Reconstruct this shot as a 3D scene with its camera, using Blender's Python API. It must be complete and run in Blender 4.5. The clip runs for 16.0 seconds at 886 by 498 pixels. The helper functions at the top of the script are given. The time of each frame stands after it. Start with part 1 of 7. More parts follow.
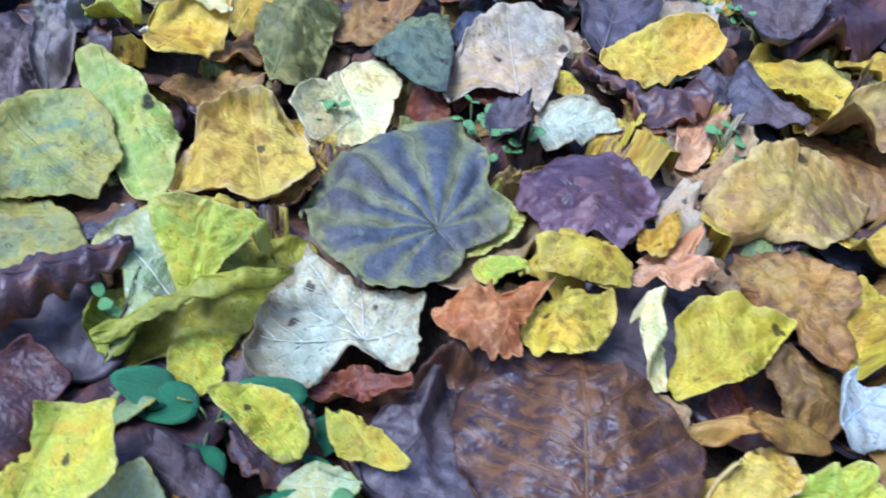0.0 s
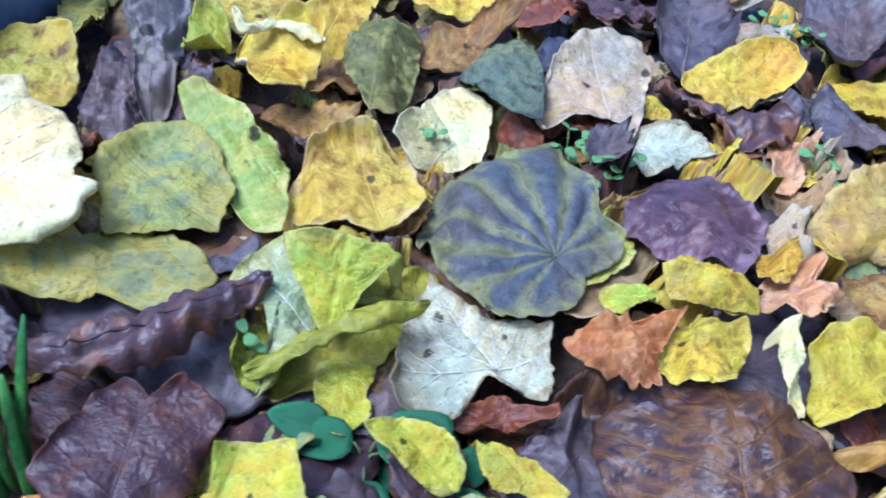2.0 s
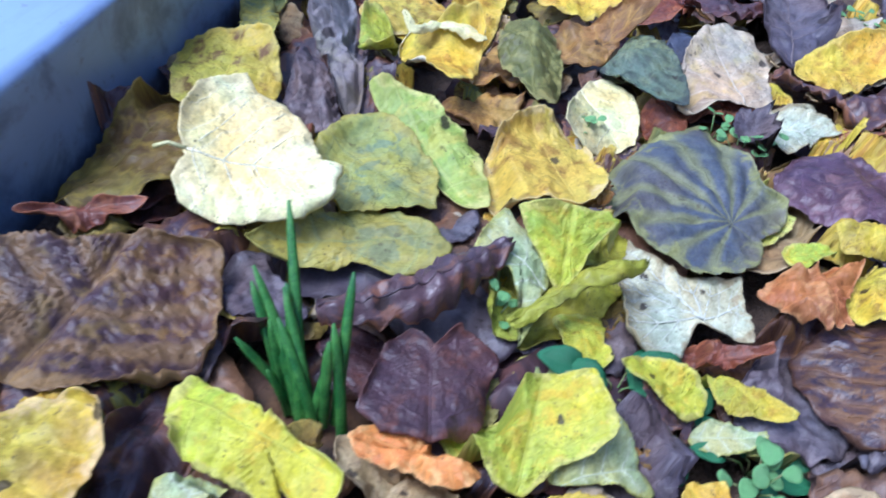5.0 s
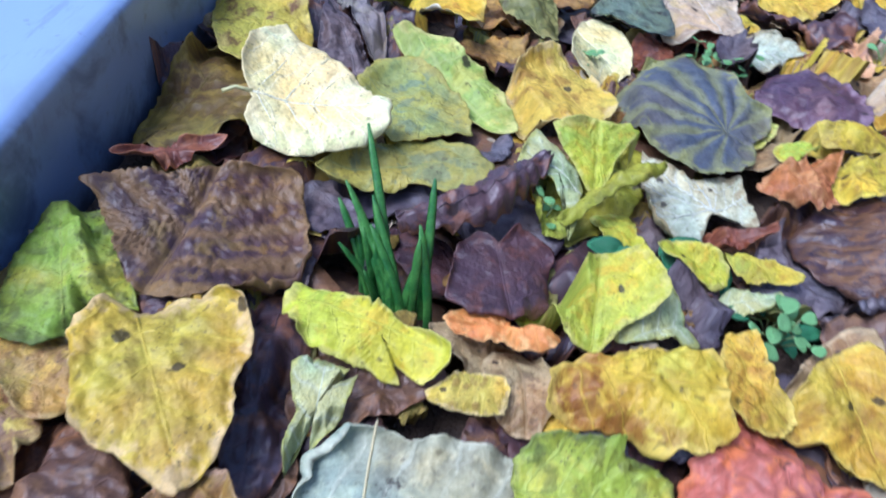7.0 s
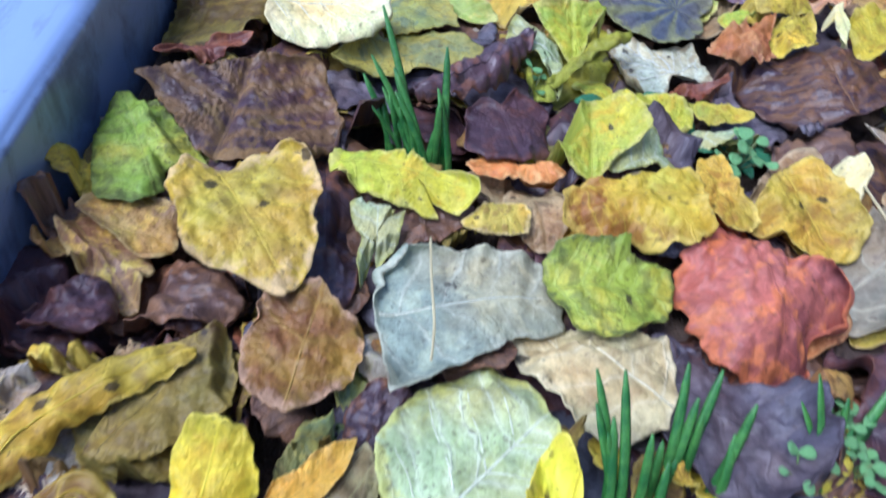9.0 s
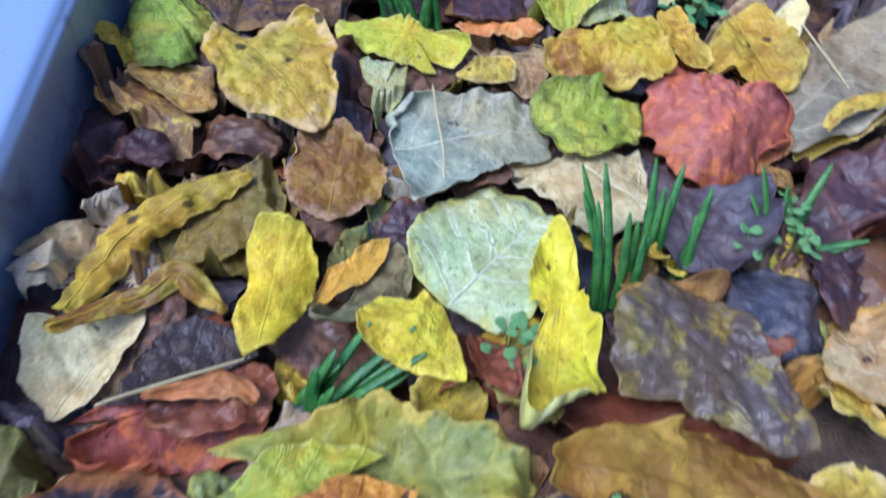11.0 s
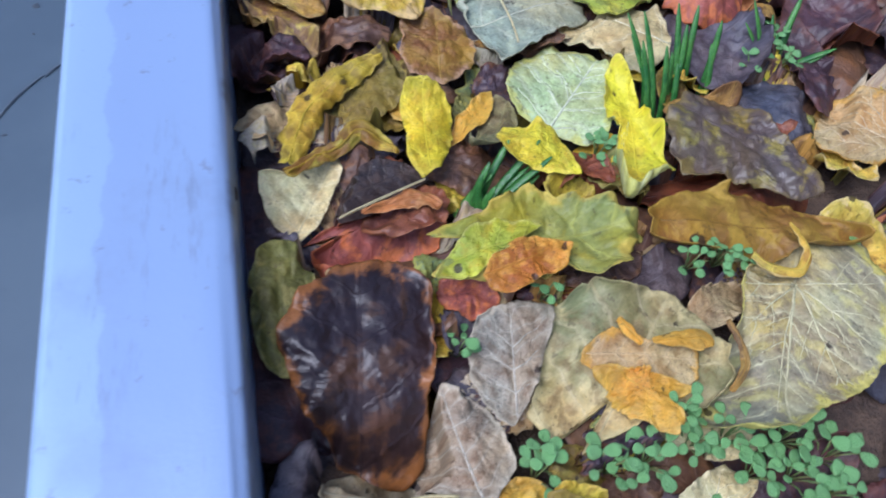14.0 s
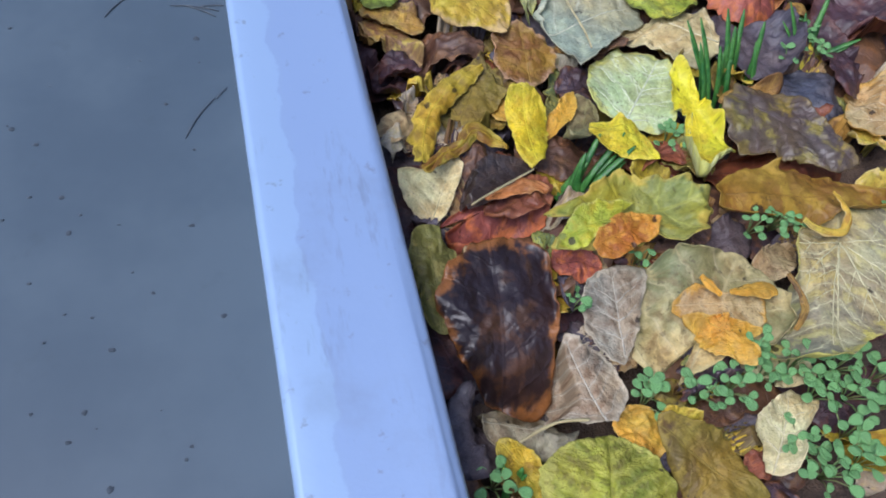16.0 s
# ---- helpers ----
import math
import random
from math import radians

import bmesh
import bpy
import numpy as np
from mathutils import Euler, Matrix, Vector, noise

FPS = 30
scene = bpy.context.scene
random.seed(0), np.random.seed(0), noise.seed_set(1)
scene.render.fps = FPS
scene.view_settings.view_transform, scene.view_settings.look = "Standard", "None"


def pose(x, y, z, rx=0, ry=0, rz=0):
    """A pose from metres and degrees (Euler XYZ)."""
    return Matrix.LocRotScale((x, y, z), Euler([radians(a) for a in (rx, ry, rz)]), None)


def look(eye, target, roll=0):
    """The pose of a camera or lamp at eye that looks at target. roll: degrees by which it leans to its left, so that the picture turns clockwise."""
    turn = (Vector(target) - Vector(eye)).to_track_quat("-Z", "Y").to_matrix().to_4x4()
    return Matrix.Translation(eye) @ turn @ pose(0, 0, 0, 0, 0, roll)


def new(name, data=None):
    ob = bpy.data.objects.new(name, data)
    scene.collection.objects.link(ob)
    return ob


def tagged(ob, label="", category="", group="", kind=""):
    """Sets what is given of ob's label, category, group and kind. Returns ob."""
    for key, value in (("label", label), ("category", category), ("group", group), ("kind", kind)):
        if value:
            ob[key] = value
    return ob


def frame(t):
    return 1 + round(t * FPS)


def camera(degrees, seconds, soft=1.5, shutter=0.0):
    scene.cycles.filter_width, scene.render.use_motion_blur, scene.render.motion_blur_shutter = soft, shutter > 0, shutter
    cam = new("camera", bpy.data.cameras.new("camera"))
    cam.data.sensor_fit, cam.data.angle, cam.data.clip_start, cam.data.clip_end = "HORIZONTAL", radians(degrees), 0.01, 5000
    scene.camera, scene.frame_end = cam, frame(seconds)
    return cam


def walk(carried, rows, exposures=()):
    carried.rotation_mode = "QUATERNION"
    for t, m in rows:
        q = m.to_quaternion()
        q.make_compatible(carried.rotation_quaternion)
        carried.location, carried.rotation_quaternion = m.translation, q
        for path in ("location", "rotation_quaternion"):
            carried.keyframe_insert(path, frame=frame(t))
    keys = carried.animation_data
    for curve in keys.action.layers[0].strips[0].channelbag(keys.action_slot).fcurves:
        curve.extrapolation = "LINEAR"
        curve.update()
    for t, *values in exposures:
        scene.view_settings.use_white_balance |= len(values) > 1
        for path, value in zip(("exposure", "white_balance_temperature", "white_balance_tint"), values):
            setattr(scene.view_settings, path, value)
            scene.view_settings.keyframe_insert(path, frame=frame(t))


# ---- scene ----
cam = camera(62.0, 16.0, soft=1.8, shutter=1.0)
PATH = [
    (0, (0.1409, -0.0715, 0.2283), (0.1065, 0.1221, 0.0017), 13.09),
    (0.5, (0.1286, -0.0727, 0.2274), (0.0934, 0.1221, 0.0020), 12.66),
    (1, (0.1132, -0.0766, 0.2267), (0.0787, 0.1196, 0.0025), 12.67),
    (1.5, (0.0977, -0.0820, 0.2273), (0.0640, 0.1149, 0.0035), 12.70),
    (2, (0.0893, -0.0856, 0.2287), (0.0566, 0.1115, 0.0049), 12.79),
    (2.5, (0.0745, -0.0944, 0.2299), (0.0424, 0.1040, 0.0072), 12.74),
    (3, (0.0593, -0.1038, 0.2307), (0.0282, 0.0955, 0.0087), 12.70),
    (3.5, (0.0432, -0.1144, 0.2321), (0.0139, 0.0853, 0.0101), 12.85),
    (4, (0.0285, -0.1273, 0.2334), (0.0007, 0.0732, 0.0120), 12.91),
    (6.5, (-0.0270, -0.1976, 0.2371), (-0.0369, 0.0028, 0.0141), 13.56),
    (7, (-0.0358, -0.2150, 0.2385), (-0.0355, -0.0147, 0.0151), 13.91),
    (7.5, (-0.0434, -0.2335, 0.2398), (-0.0350, -0.0340, 0.0159), 14.02),
    (8, (-0.0519, -0.2544, 0.2392), (-0.0367, -0.0556, 0.0151), 14.04),
    (8.5, (-0.0603, -0.2749, 0.2379), (-0.0381, -0.0781, 0.0126), 14.15),
    (11, (-0.0814, -0.3637, 0.2495), (-0.0419, -0.1906, 0.0077), 13.63),
    (11.5, (-0.0923, -0.3830, 0.2554), (-0.0460, -0.2150, 0.0112), 13.90),
    (12, (-0.1067, -0.4015, 0.2611), (-0.0533, -0.2387, 0.0149), 13.87),
    (12.5, (-0.1242, -0.4164, 0.2692), (-0.0669, -0.2600, 0.0196), 13.57),
    (13, (-0.1440, -0.4311, 0.2778), (-0.0851, -0.2786, 0.0263), 13.11),
    (13.5, (-0.1662, -0.4433, 0.2882), (-0.1065, -0.2940, 0.0350), 12.75),
    (14, (-0.1782, -0.4480, 0.2942), (-0.1181, -0.3002, 0.0401), 12.67),
    (14.5, (-0.1996, -0.4553, 0.3091), (-0.1412, -0.3109, 0.0527), 11.74),
    (15, (-0.2221, -0.4648, 0.3219), (-0.1637, -0.3201, 0.0658), 11.04),
    (15.5, (-0.2430, -0.4703, 0.3401), (-0.1846, -0.3280, 0.0825), 10.63),
    (16, (-0.2545, -0.4725, 0.3505), (-0.1948, -0.3311, 0.0927), 10.70),
]
# brightness and light of the whole place
SKY, SUN, SUN_UP, SUN_ROUND = 0.12, 2.0, 60.0, 250.0
EXPOSURES = [(0.0, 0.78, 4620, 15), (4.0, 0.84, 4700, 16), (7.0, 0.75, 4830, 17), (8.5, 0.69, 4830, 18), (11.5, 0.49, 4800, 19), (13.0, 0.47, 4930, 18), (16.0, 0.33, 5500, 15)]
HOLLOWS = [(0.08, 0.08, 0.025, -0.0186), (0.04, -0.02, 0.04, 0.0152), (0.04, 0.08, 0.025, 0.0142), (0.16, 0.1, 0.04, 0.0167), (-0.14, -0.38, 0.025, -0.0179), (-0.06, -0.28, 0.04, 0.0111), (0.06, 0.04, 0.04, -0.0113), (0.02, -0.24, 0.025, 0.0109), (-0.04, 0.08, 0.025, -0.0106), (-0.06, -0.02, 0.04, -0.0153), (-0.2, -0.26, 0.04, 0.0141), (-0.04, -0.18, 0.04, -0.0101), (0.08, 0.24, 0.04, 0.012), (0.04, 0.2, 0.025, -0.0112), (0.02, 0.12, 0.04, 0.0095), (-0.12, 0.16, 0.04, 0.0094)]
BED = (-0.0009, 0.0292, -0.0327, 0.4136, 0.2634, -0.1707)


def BARE(x, y):
    """Where soil and seedlings show instead of leaves."""
    return -0.03 < x < 0.11 and -0.5 < y < -0.36
walk(cam, [(t, look(eye, target, roll)) for t, eye, target, roll in PATH], exposures=EXPOSURES)

# ---- sky and light: a bright grey day ----
world = bpy.data.worlds.new("sky")
scene.world = world
world.use_nodes = True
wt = world.node_tree
sky = wt.nodes.new("ShaderNodeTexSky")
sky.sky_type, sky.sun_disc = "NISHITA", False
sky.sun_elevation, sky.sun_rotation = radians(SUN_UP), radians(SUN_ROUND)
sky.air_density, sky.dust_density = 1.0, 3.0
wt.links.new(sky.outputs[0], wt.nodes["Background"].inputs[0])
wt.nodes["Background"].inputs[1].default_value = SKY
sun = new("sun", bpy.data.lights.new("sun", "SUN"))
sun.data.energy, sun.data.angle, sun.data.color = SUN, radians(30), (1.0, 0.95, 0.88)
sun.matrix_basis = pose(0, 0, 2, 90 - SUN_UP, 0, 180 - SUN_ROUND)


# ---- materials ----
def lin(c, k=1.0):
    return tuple(k * ((v / 255 + 0.055) / 1.055) ** 2.4 if v > 10 else k * v / 255 / 12.92 for v in c) + (1.0,)


class Nodes:
    """Short hand for a node tree."""

    def __init__(self, name):
        self.m = bpy.data.materials.new(name)
        self.m.use_nodes = True
        self.t = self.m.node_tree
        self.bsdf = self.t.nodes["Principled BSDF"]
        self.out = self.t.nodes["Material Output"]

    def put(self, socket, v):
        if isinstance(v, bpy.types.NodeSocket):
            self.t.links.new(v, socket)
        else:
            socket.default_value = v

    def node(self, kind, out=0, props=None, **inputs):
        n = self.t.nodes.new("ShaderNode" + kind)
        for k, v in (props or {}).items():
            if k == "operation":
                n.operation = v
            elif k == "data_type":
                n.data_type = v
            elif k == "feature":
                n.feature = v
            elif k == "attribute_name":
                n.attribute_name = v
            elif k == "blend_type":
                n.blend_type = v
            elif k == "interpolation_type":
                n.interpolation_type = v
        for k, v in inputs.items():
            self.put(n.inputs[int(k[1:])] if k[0] == "i" and k[1:].isdigit() else n.inputs[k.replace("_", " ")], v)
        return n.outputs[out]

    def math(self, op, a, b=0.0):
        return self.node("Math", props={"operation": op}, i0=a, i1=b)

    def vmath(self, op, a, b=(0, 0, 0)):
        return self.node("VectorMath", props={"operation": op}, i0=a, i1=b)

    def span(self, v, lo, hi, a=0.0, b=1.0):
        return self.node("MapRange", props={"interpolation_type": "SMOOTHSTEP"}, i0=v, i1=lo, i2=hi, i3=a, i4=b)

    def mix(self, f, a, b):
        return self.node("Mix", 2, {"data_type": "RGBA"}, i0=f, i6=a, i7=b)

    def noise(self, vec, scale, detail=4.0, rough=0.55, dist=0.0):
        return self.node("TexNoise", 0, None, Vector=vec, Scale=scale, Detail=detail, Roughness=rough, Distortion=dist)

    def bump(self, height, strength, distance, normal=None):
        n = self.t.nodes.new("ShaderNodeBump")
        n.inputs["Strength"].default_value, n.inputs["Distance"].default_value = strength, distance
        self.t.links.new(height, n.inputs["Height"])
        if normal is not None:
            self.t.links.new(normal, n.inputs["Normal"])
        return n.outputs[0]


PKF = 105.0
FAN = 0.46  # angle between the main veins of a palmate leaf
SP = 0.0145  # spacing of the side veins of a leaf 85 mm long


def leaf_material(name, c1, c2, c3, vein, edge, rough=0.55, blotch=0.6, veins=0.5, thin=0.12, coat=0.0, dark=1.0, spots=0.4, ribs=0.0, fan=False):
    """Surface of a fallen leaf: two tones that run into one another, rotten patches, veins, a fine net and a margin
    coloured for wear and painted rim light.
    """
    n = Nodes(name)
    c1, c2, c3, vein, edge = [lin(c, dark) for c in (c1, c2, c3, vein, edge)]
    uv = n.node("Attribute", 1, {"attribute_name": "UVMap"})
    sep = n.t.nodes.new("ShaderNodeSeparateXYZ")
    n.t.links.new(uv, sep.inputs[0])
    u, v = sep.outputs[0], n.math("ABSOLUTE", sep.outputs[1])
    rnd = n.math("FRACT", n.math("MULTIPLY", sep.outputs[2], 7.31))
    p = uv
    wob = n.noise(p, 45, 3)
    big = n.noise(p, 22, 5, 0.62, 0.6)
    mid = n.noise(p, 75, 5, 0.65, 0.4)
    tiny = n.noise(p, 420, 3, 0.7)
    side_tone = n.noise(p, 9, 2, 0.5)
    # side veins leave the midrib towards the tip
    if fan:
        w = n.math("ADD", n.math("MULTIPLY", n.math("ARCTAN2", sep.outputs[1], u), SP / FAN), SP * 0.5)
    else:
        w = n.math("SUBTRACT", u, n.math("MULTIPLY", v, 0.62))
    w = n.math("ADD", w, n.math("MULTIPLY", n.math("SUBTRACT", wob, 0.5), 0.006 if fan else 0.018))
    d = n.math("MULTIPLY", n.math("ABSOLUTE", n.math("SUBTRACT", n.math("FRACT", n.math("DIVIDE", n.math("MULTIPLY", w, 1.0 if fan else n.math("ADD", n.math("MULTIPLY", rnd, 0.45), 0.6)), SP)), 0.5)), SP)
    if fan:
        d = n.math("ADD", d, n.span(n.math("ABSOLUTE", n.math("ARCTAN2", sep.outputs[1], u)), 1.8, 2.5, 0.0, SP * 0.4))
    field = n.span(d, 0.0, SP * 0.5)
    col = n.mix(n.span(n.math("ADD", n.math("MULTIPLY", big, 0.45), n.math("MULTIPLY", side_tone, 0.55)), 0.43, 0.57), c1, c2)
    # decay eats the tissue between the veins first
    decay = n.math("ADD", mid, n.math("MULTIPLY", n.math("SUBTRACT", field, 0.5), 0.10))
    col = n.mix(n.math("MINIMUM", n.math("MULTIPLY", n.span(decay, 0.50, 0.63), blotch * 1.1), 1.0), col, c3)
    drift = n.mix(n.span(n.noise(p, 15, 3, 0.5), 0.35, 0.65), (1.12, 0.98, 0.76, 1), (0.92, 1.04, 1.04, 1))
    col = n.node("Mix", 2, {"data_type": "RGBA", "blend_type": "MULTIPLY"}, i0=1.0, i6=col, i7=drift)
    side = n.span(d, 0.0002, 0.0009, 1.0, 0.0)
    rib = n.span(v, 0.0003, 0.0012, 1.0, 0.0)
    cell = n.node("TexVoronoi", 0, {"feature": "DISTANCE_TO_EDGE"}, Vector=p, Scale=300.0)
    coarse = n.node("TexVoronoi", 0, {"feature": "DISTANCE_TO_EDGE"}, Vector=p, Scale=120.0)
    net = n.math("MAXIMUM", n.math("MULTIPLY", n.span(cell, 0.0, 0.14, 1.0, 0.0), 0.14), n.math("MULTIPLY", n.span(coarse, 0.0, 0.07, 1.0, 0.0), 0.26))
    clear = n.span(big, 0.33, 0.58, 0.3, 0.9)
    lines = n.math("MAXIMUM", n.math("MAXIMUM", n.math("MULTIPLY", side, clear), n.math("MULTIPLY", rib, 0.7)), net)
    col = n.mix(n.math("MULTIPLY", n.span(d, 0.0006, 0.0036, 0.28, 0.0), veins), col, vein)
    if ribs:
        col = n.mix(n.math("MULTIPLY", n.span(n.math("ADD", d, n.math("MULTIPLY", n.math("SUBTRACT", mid, 0.5), 0.004)), 0.0012, 0.005, 1.0, 0.0), ribs), col, vein)
    col = n.mix(n.math("MULTIPLY", lines, veins), col, vein)
    e = n.node("Attribute", 2, {"attribute_name": "edge"})
    wear_glint = n.span(n.math("ADD", e, n.math("MULTIPLY", n.math("SUBTRACT", mid, 0.5), 0.9)), 0.84, 1.0)
    col = n.mix(n.math("MULTIPLY", wear_glint, 0.7), col, edge)
    brown = n.span(n.math("ADD", e, n.math("MULTIPLY", n.math("SUBTRACT", n.noise(p, 60, 4, 0.6), 0.5), 0.55)), 1.03, 1.12)
    col = n.mix(n.math("MULTIPLY", brown, 0.6), col, lin((104, 70, 40)))
    pepper = n.math("MULTIPLY", n.span(n.noise(p, 560, 2, 0.5), 0.62, 0.67), n.span(n.noise(p, 36, 3, 0.6), 0.52, 0.62))
    col = n.mix(n.math("MULTIPLY", pepper, 0.6), col, lin((48, 36, 30)))
    speck = n.span(n.noise(p, 230, 2, 0.5), 0.66, 0.70)
    col = n.mix(n.math("MULTIPLY", speck, 0.4), col, lin((66, 46, 34)))
    if spots:
        far = n.node("TexVoronoi", 0, None, Vector=p, Scale=52.0)
        pick = n.t.nodes.new("ShaderNodeSeparateXYZ")
        n.t.links.new(n.node("TexVoronoi", 1, None, Vector=p, Scale=52.0), pick.inputs[0])
        ring = n.math("ADD", far, n.math("MULTIPLY", n.math("SUBTRACT", n.noise(p, 150, 3, 0.6), 0.5), 0.55))
        hole = n.math("MULTIPLY", n.span(ring, 0.12, 0.2, 1.0, 0.0), n.span(pick.outputs[0], 1.0 - spots * 0.5, 1.02 - spots * 0.5))
        col = n.mix(n.math("MULTIPLY", hole, 0.85), col, lin((44, 32, 28)))
    grain = n.span(tiny, 0.25, 0.75, 0.84, 1.12)
    grain = n.math("MULTIPLY", grain, n.span(n.noise(p, 42, 4, 0.7, 1.0), 0.3, 0.7, 0.82, 1.13))
    tone = n.math("MULTIPLY", grain, n.span(rnd, 0.0, 1.0, 0.9, 1.08))
    col = n.node("Mix", 2, {"data_type": "RGBA", "blend_type": "MULTIPLY"}, i0=1.0, i6=col, i7=tone)
    n.put(n.bsdf.inputs["Base Color"], col)
    n.put(n.bsdf.inputs["Roughness"], n.span(mid, 0.3, 0.7, rough - 0.1, rough + 0.12))
    n.bsdf.inputs["Coat Weight"].default_value = min(1.0, 0.9 * coat)
    n.bsdf.inputs["Coat Roughness"].default_value = 0.3
    n.bsdf.inputs["Specular IOR Level"].default_value = 0.4
    # relief: sunken or raised veins, tissue swollen between them, fine puckers
    pucker = n.math("ADD", n.math("MULTIPLY", n.span(coarse, 0.0, 0.5), 0.34), n.math("MULTIPLY", n.span(cell, 0.0, 0.5), 0.22))
    relief = n.math("ADD", n.math("ADD", n.math("MULTIPLY", lines, 0.35), n.math("MULTIPLY", tiny, 0.22)), n.math("ADD", n.math("MULTIPLY", mid, 0.6), pucker))
    relief = n.math("ADD", relief, n.math("MULTIPLY", field, 0.45))
    nrm = n.bump(relief, 0.65, 0.0011)
    n.put(n.bsdf.inputs["Normal"], nrm)
    if thin:
        tr = n.node("BsdfTranslucent", 0, None, Color=col)
        n.put(n.out.inputs[0], n.node("MixShader", 0, None, i0=thin, i1=n.bsdf.outputs[0], i2=tr))
    return n.m


# colours as the eye sees them in that light, 0 to 255: main, second, rotten, vein, margin; then gloss and so on
TINTS = {}


def rich(c, k=1.04):
    """The colour without the grey veil of the sky's sheen."""
    g = (c[0] + c[1] + c[2]) / 3
    return tuple(max(3, min(250, g + (v - g) * k)) for v in c)


def tint(name, words, c1, c2, c3, vein=None, edge=None, **more):
    # pale leaves: light caught along the margin is painted as a paler rim
    rim = tuple(0.72 * a + 0.28 * b for a, b in zip(c1, (250, 236, 190))) if sum(c1) > 380 else c3
    c1, c2, c3, edge = rich(c1), rich(c2), rich(c3), rich(edge or rim)
    v = tuple(int(0.75 * a + 0.25 * b) for a, b in zip(vein, c1)) if vein else tuple(min(255, int(x * 1.04 + 8)) for x in c1)
    TINTS[name] = (words, leaf_material("leaf_" + name, c1, c2, c3, v, edge, **more), v)


tint("cream", "cream-white", (240, 226, 172), (228, 214, 150), (190, 168, 116), (244, 238, 204), (228, 212, 156), blotch=0.1, spots=0.1)
tint("white", "white", (238, 232, 208), (222, 212, 170), (190, 170, 120), blotch=0.2)
tint("yellowspot", "spotted yellow", (200, 182, 72), (176, 156, 62), (112, 72, 44), blotch=0.85)
tint("olive", "grey-green", (138, 148, 92), (168, 162, 76), (118, 132, 106), (160, 168, 112), (176, 164, 76), blotch=0.7)
tint("greenpale", "yellow-green", (184, 190, 88), (150, 166, 76), (200, 186, 92), (200, 206, 128), (206, 200, 120))
tint("lime", "lime-yellow", (198, 196, 58), (170, 182, 66), (206, 170, 50), (206, 206, 90), (205, 200, 110), blotch=0.4, thin=0.2)
tint("yellow", "yellow", (216, 190, 68), (192, 160, 58), (150, 100, 42), blotch=0.5, thin=0.2)
tint("lemon", "bright yellow", (226, 210, 46), (204, 192, 58), (190, 150, 40), blotch=0.4, thin=0.2)
tint("yellowlime", "yellow", (206, 190, 54), (180, 176, 60), (160, 120, 40), blotch=0.4, thin=0.2)
tint("lavender", "grey-lavender", (132, 122, 122), (142, 134, 78), (96, 86, 86))
tint("graypurple", "grey-purple", (88, 79, 90), (110, 100, 106), (62, 53, 60), (130, 117, 112), rough=0.5, coat=0.1)
tint("tan", "tan", (172, 148, 108), (142, 116, 82), (110, 84, 60))
tint("moss", "moss-green", (128, 126, 64), (100, 100, 54), (156, 148, 86))
tint("goldbrown", "golden brown", (174, 138, 68), (136, 102, 60), (92, 66, 46), edge=(120, 84, 48))
tint("teal", "dull blue-green", (88, 104, 90), (118, 128, 94), (54, 60, 60))
tint("slate", "slate-grey", (72, 73, 88), (96, 93, 104), (48, 47, 58), rough=0.45, coat=0.2)
tint("tanpink", "tan-pink", (186, 170, 146), (162, 146, 130), (186, 168, 118), (208, 194, 168))
tint("paleyellow", "pale yellow", (240, 230, 172), (230, 218, 148), (200, 172, 96), (242, 234, 184), blotch=0.12, spots=0.15)
tint("rust", "rust-brown", (134, 78, 56), (100, 56, 46), (160, 102, 66), rough=0.42, coat=0.1)
tint("graywhite", "grey-white", (198, 196, 166), (176, 174, 146), (146, 132, 104), (222, 225, 205), (150, 130, 90), blotch=0.3)
tint("darkpurple", "dark purple-brown", (78, 63, 73), (60, 48, 56), (122, 82, 54), (88, 68, 66), rough=0.4, coat=0.12, thin=0, blotch=0.5)
tint("gold", "golden yellow", (216, 190, 82), (200, 172, 74), (140, 98, 46), edge=(230, 208, 146), thin=0.18, spots=0.5)
tint("blueleaf", "blue-grey", (84, 86, 98), (108, 108, 94), (70, 72, 86), (140, 140, 80), (144, 144, 84), veins=0.65, blotch=0.6, ribs=0.7, fan=True)
tint("tanyellow", "tan-yellow", (184, 154, 84), (140, 106, 82), (200, 172, 84), blotch=0.8)
tint("purple", "purple-brown", (90, 68, 84), (70, 52, 68), (126, 102, 112), rough=0.42, coat=0.1, thin=0)
tint("mustard", "mustard-yellow", (208, 184, 58), (178, 150, 52), (124, 94, 44), thin=0.15)
tint("orange", "orange-brown", (190, 126, 70), (150, 92, 56), (208, 152, 96))
tint("palegreen", "pale green", (196, 202, 150), (180, 190, 136), (200, 198, 120), (236, 240, 212), (198, 196, 96), blotch=0.2, thin=0.2, spots=0.1, veins=0.75)
tint("limeolive", "olive-lime", (152, 152, 48), (172, 172, 60), (118, 114, 44), thin=0.15)
tint("maroon", "dark maroon", (76, 54, 60), (58, 42, 48), (96, 60, 52), rough=0.48, coat=0.08, thin=0)
tint("darkbrown", "dark brown", (52, 40, 54), (62, 46, 50), (112, 80, 44), (142, 100, 46), (84, 60, 48), rough=0.4, coat=0.08, thin=0, veins=0.75, blotch=0.7, ribs=0.3)
tint("peach", "peach-pink", (214, 168, 122), (192, 142, 102), (170, 130, 120))
tint("bluewhite", "pale blue-white", (182, 196, 202), (160, 176, 182), (130, 130, 122), blotch=0.3)
tint("brownrib", "ribbed brown", (92, 70, 66), (78, 58, 66), (134, 106, 62), (148, 116, 62), rough=0.48, ribs=0.7, blotch=0.8)
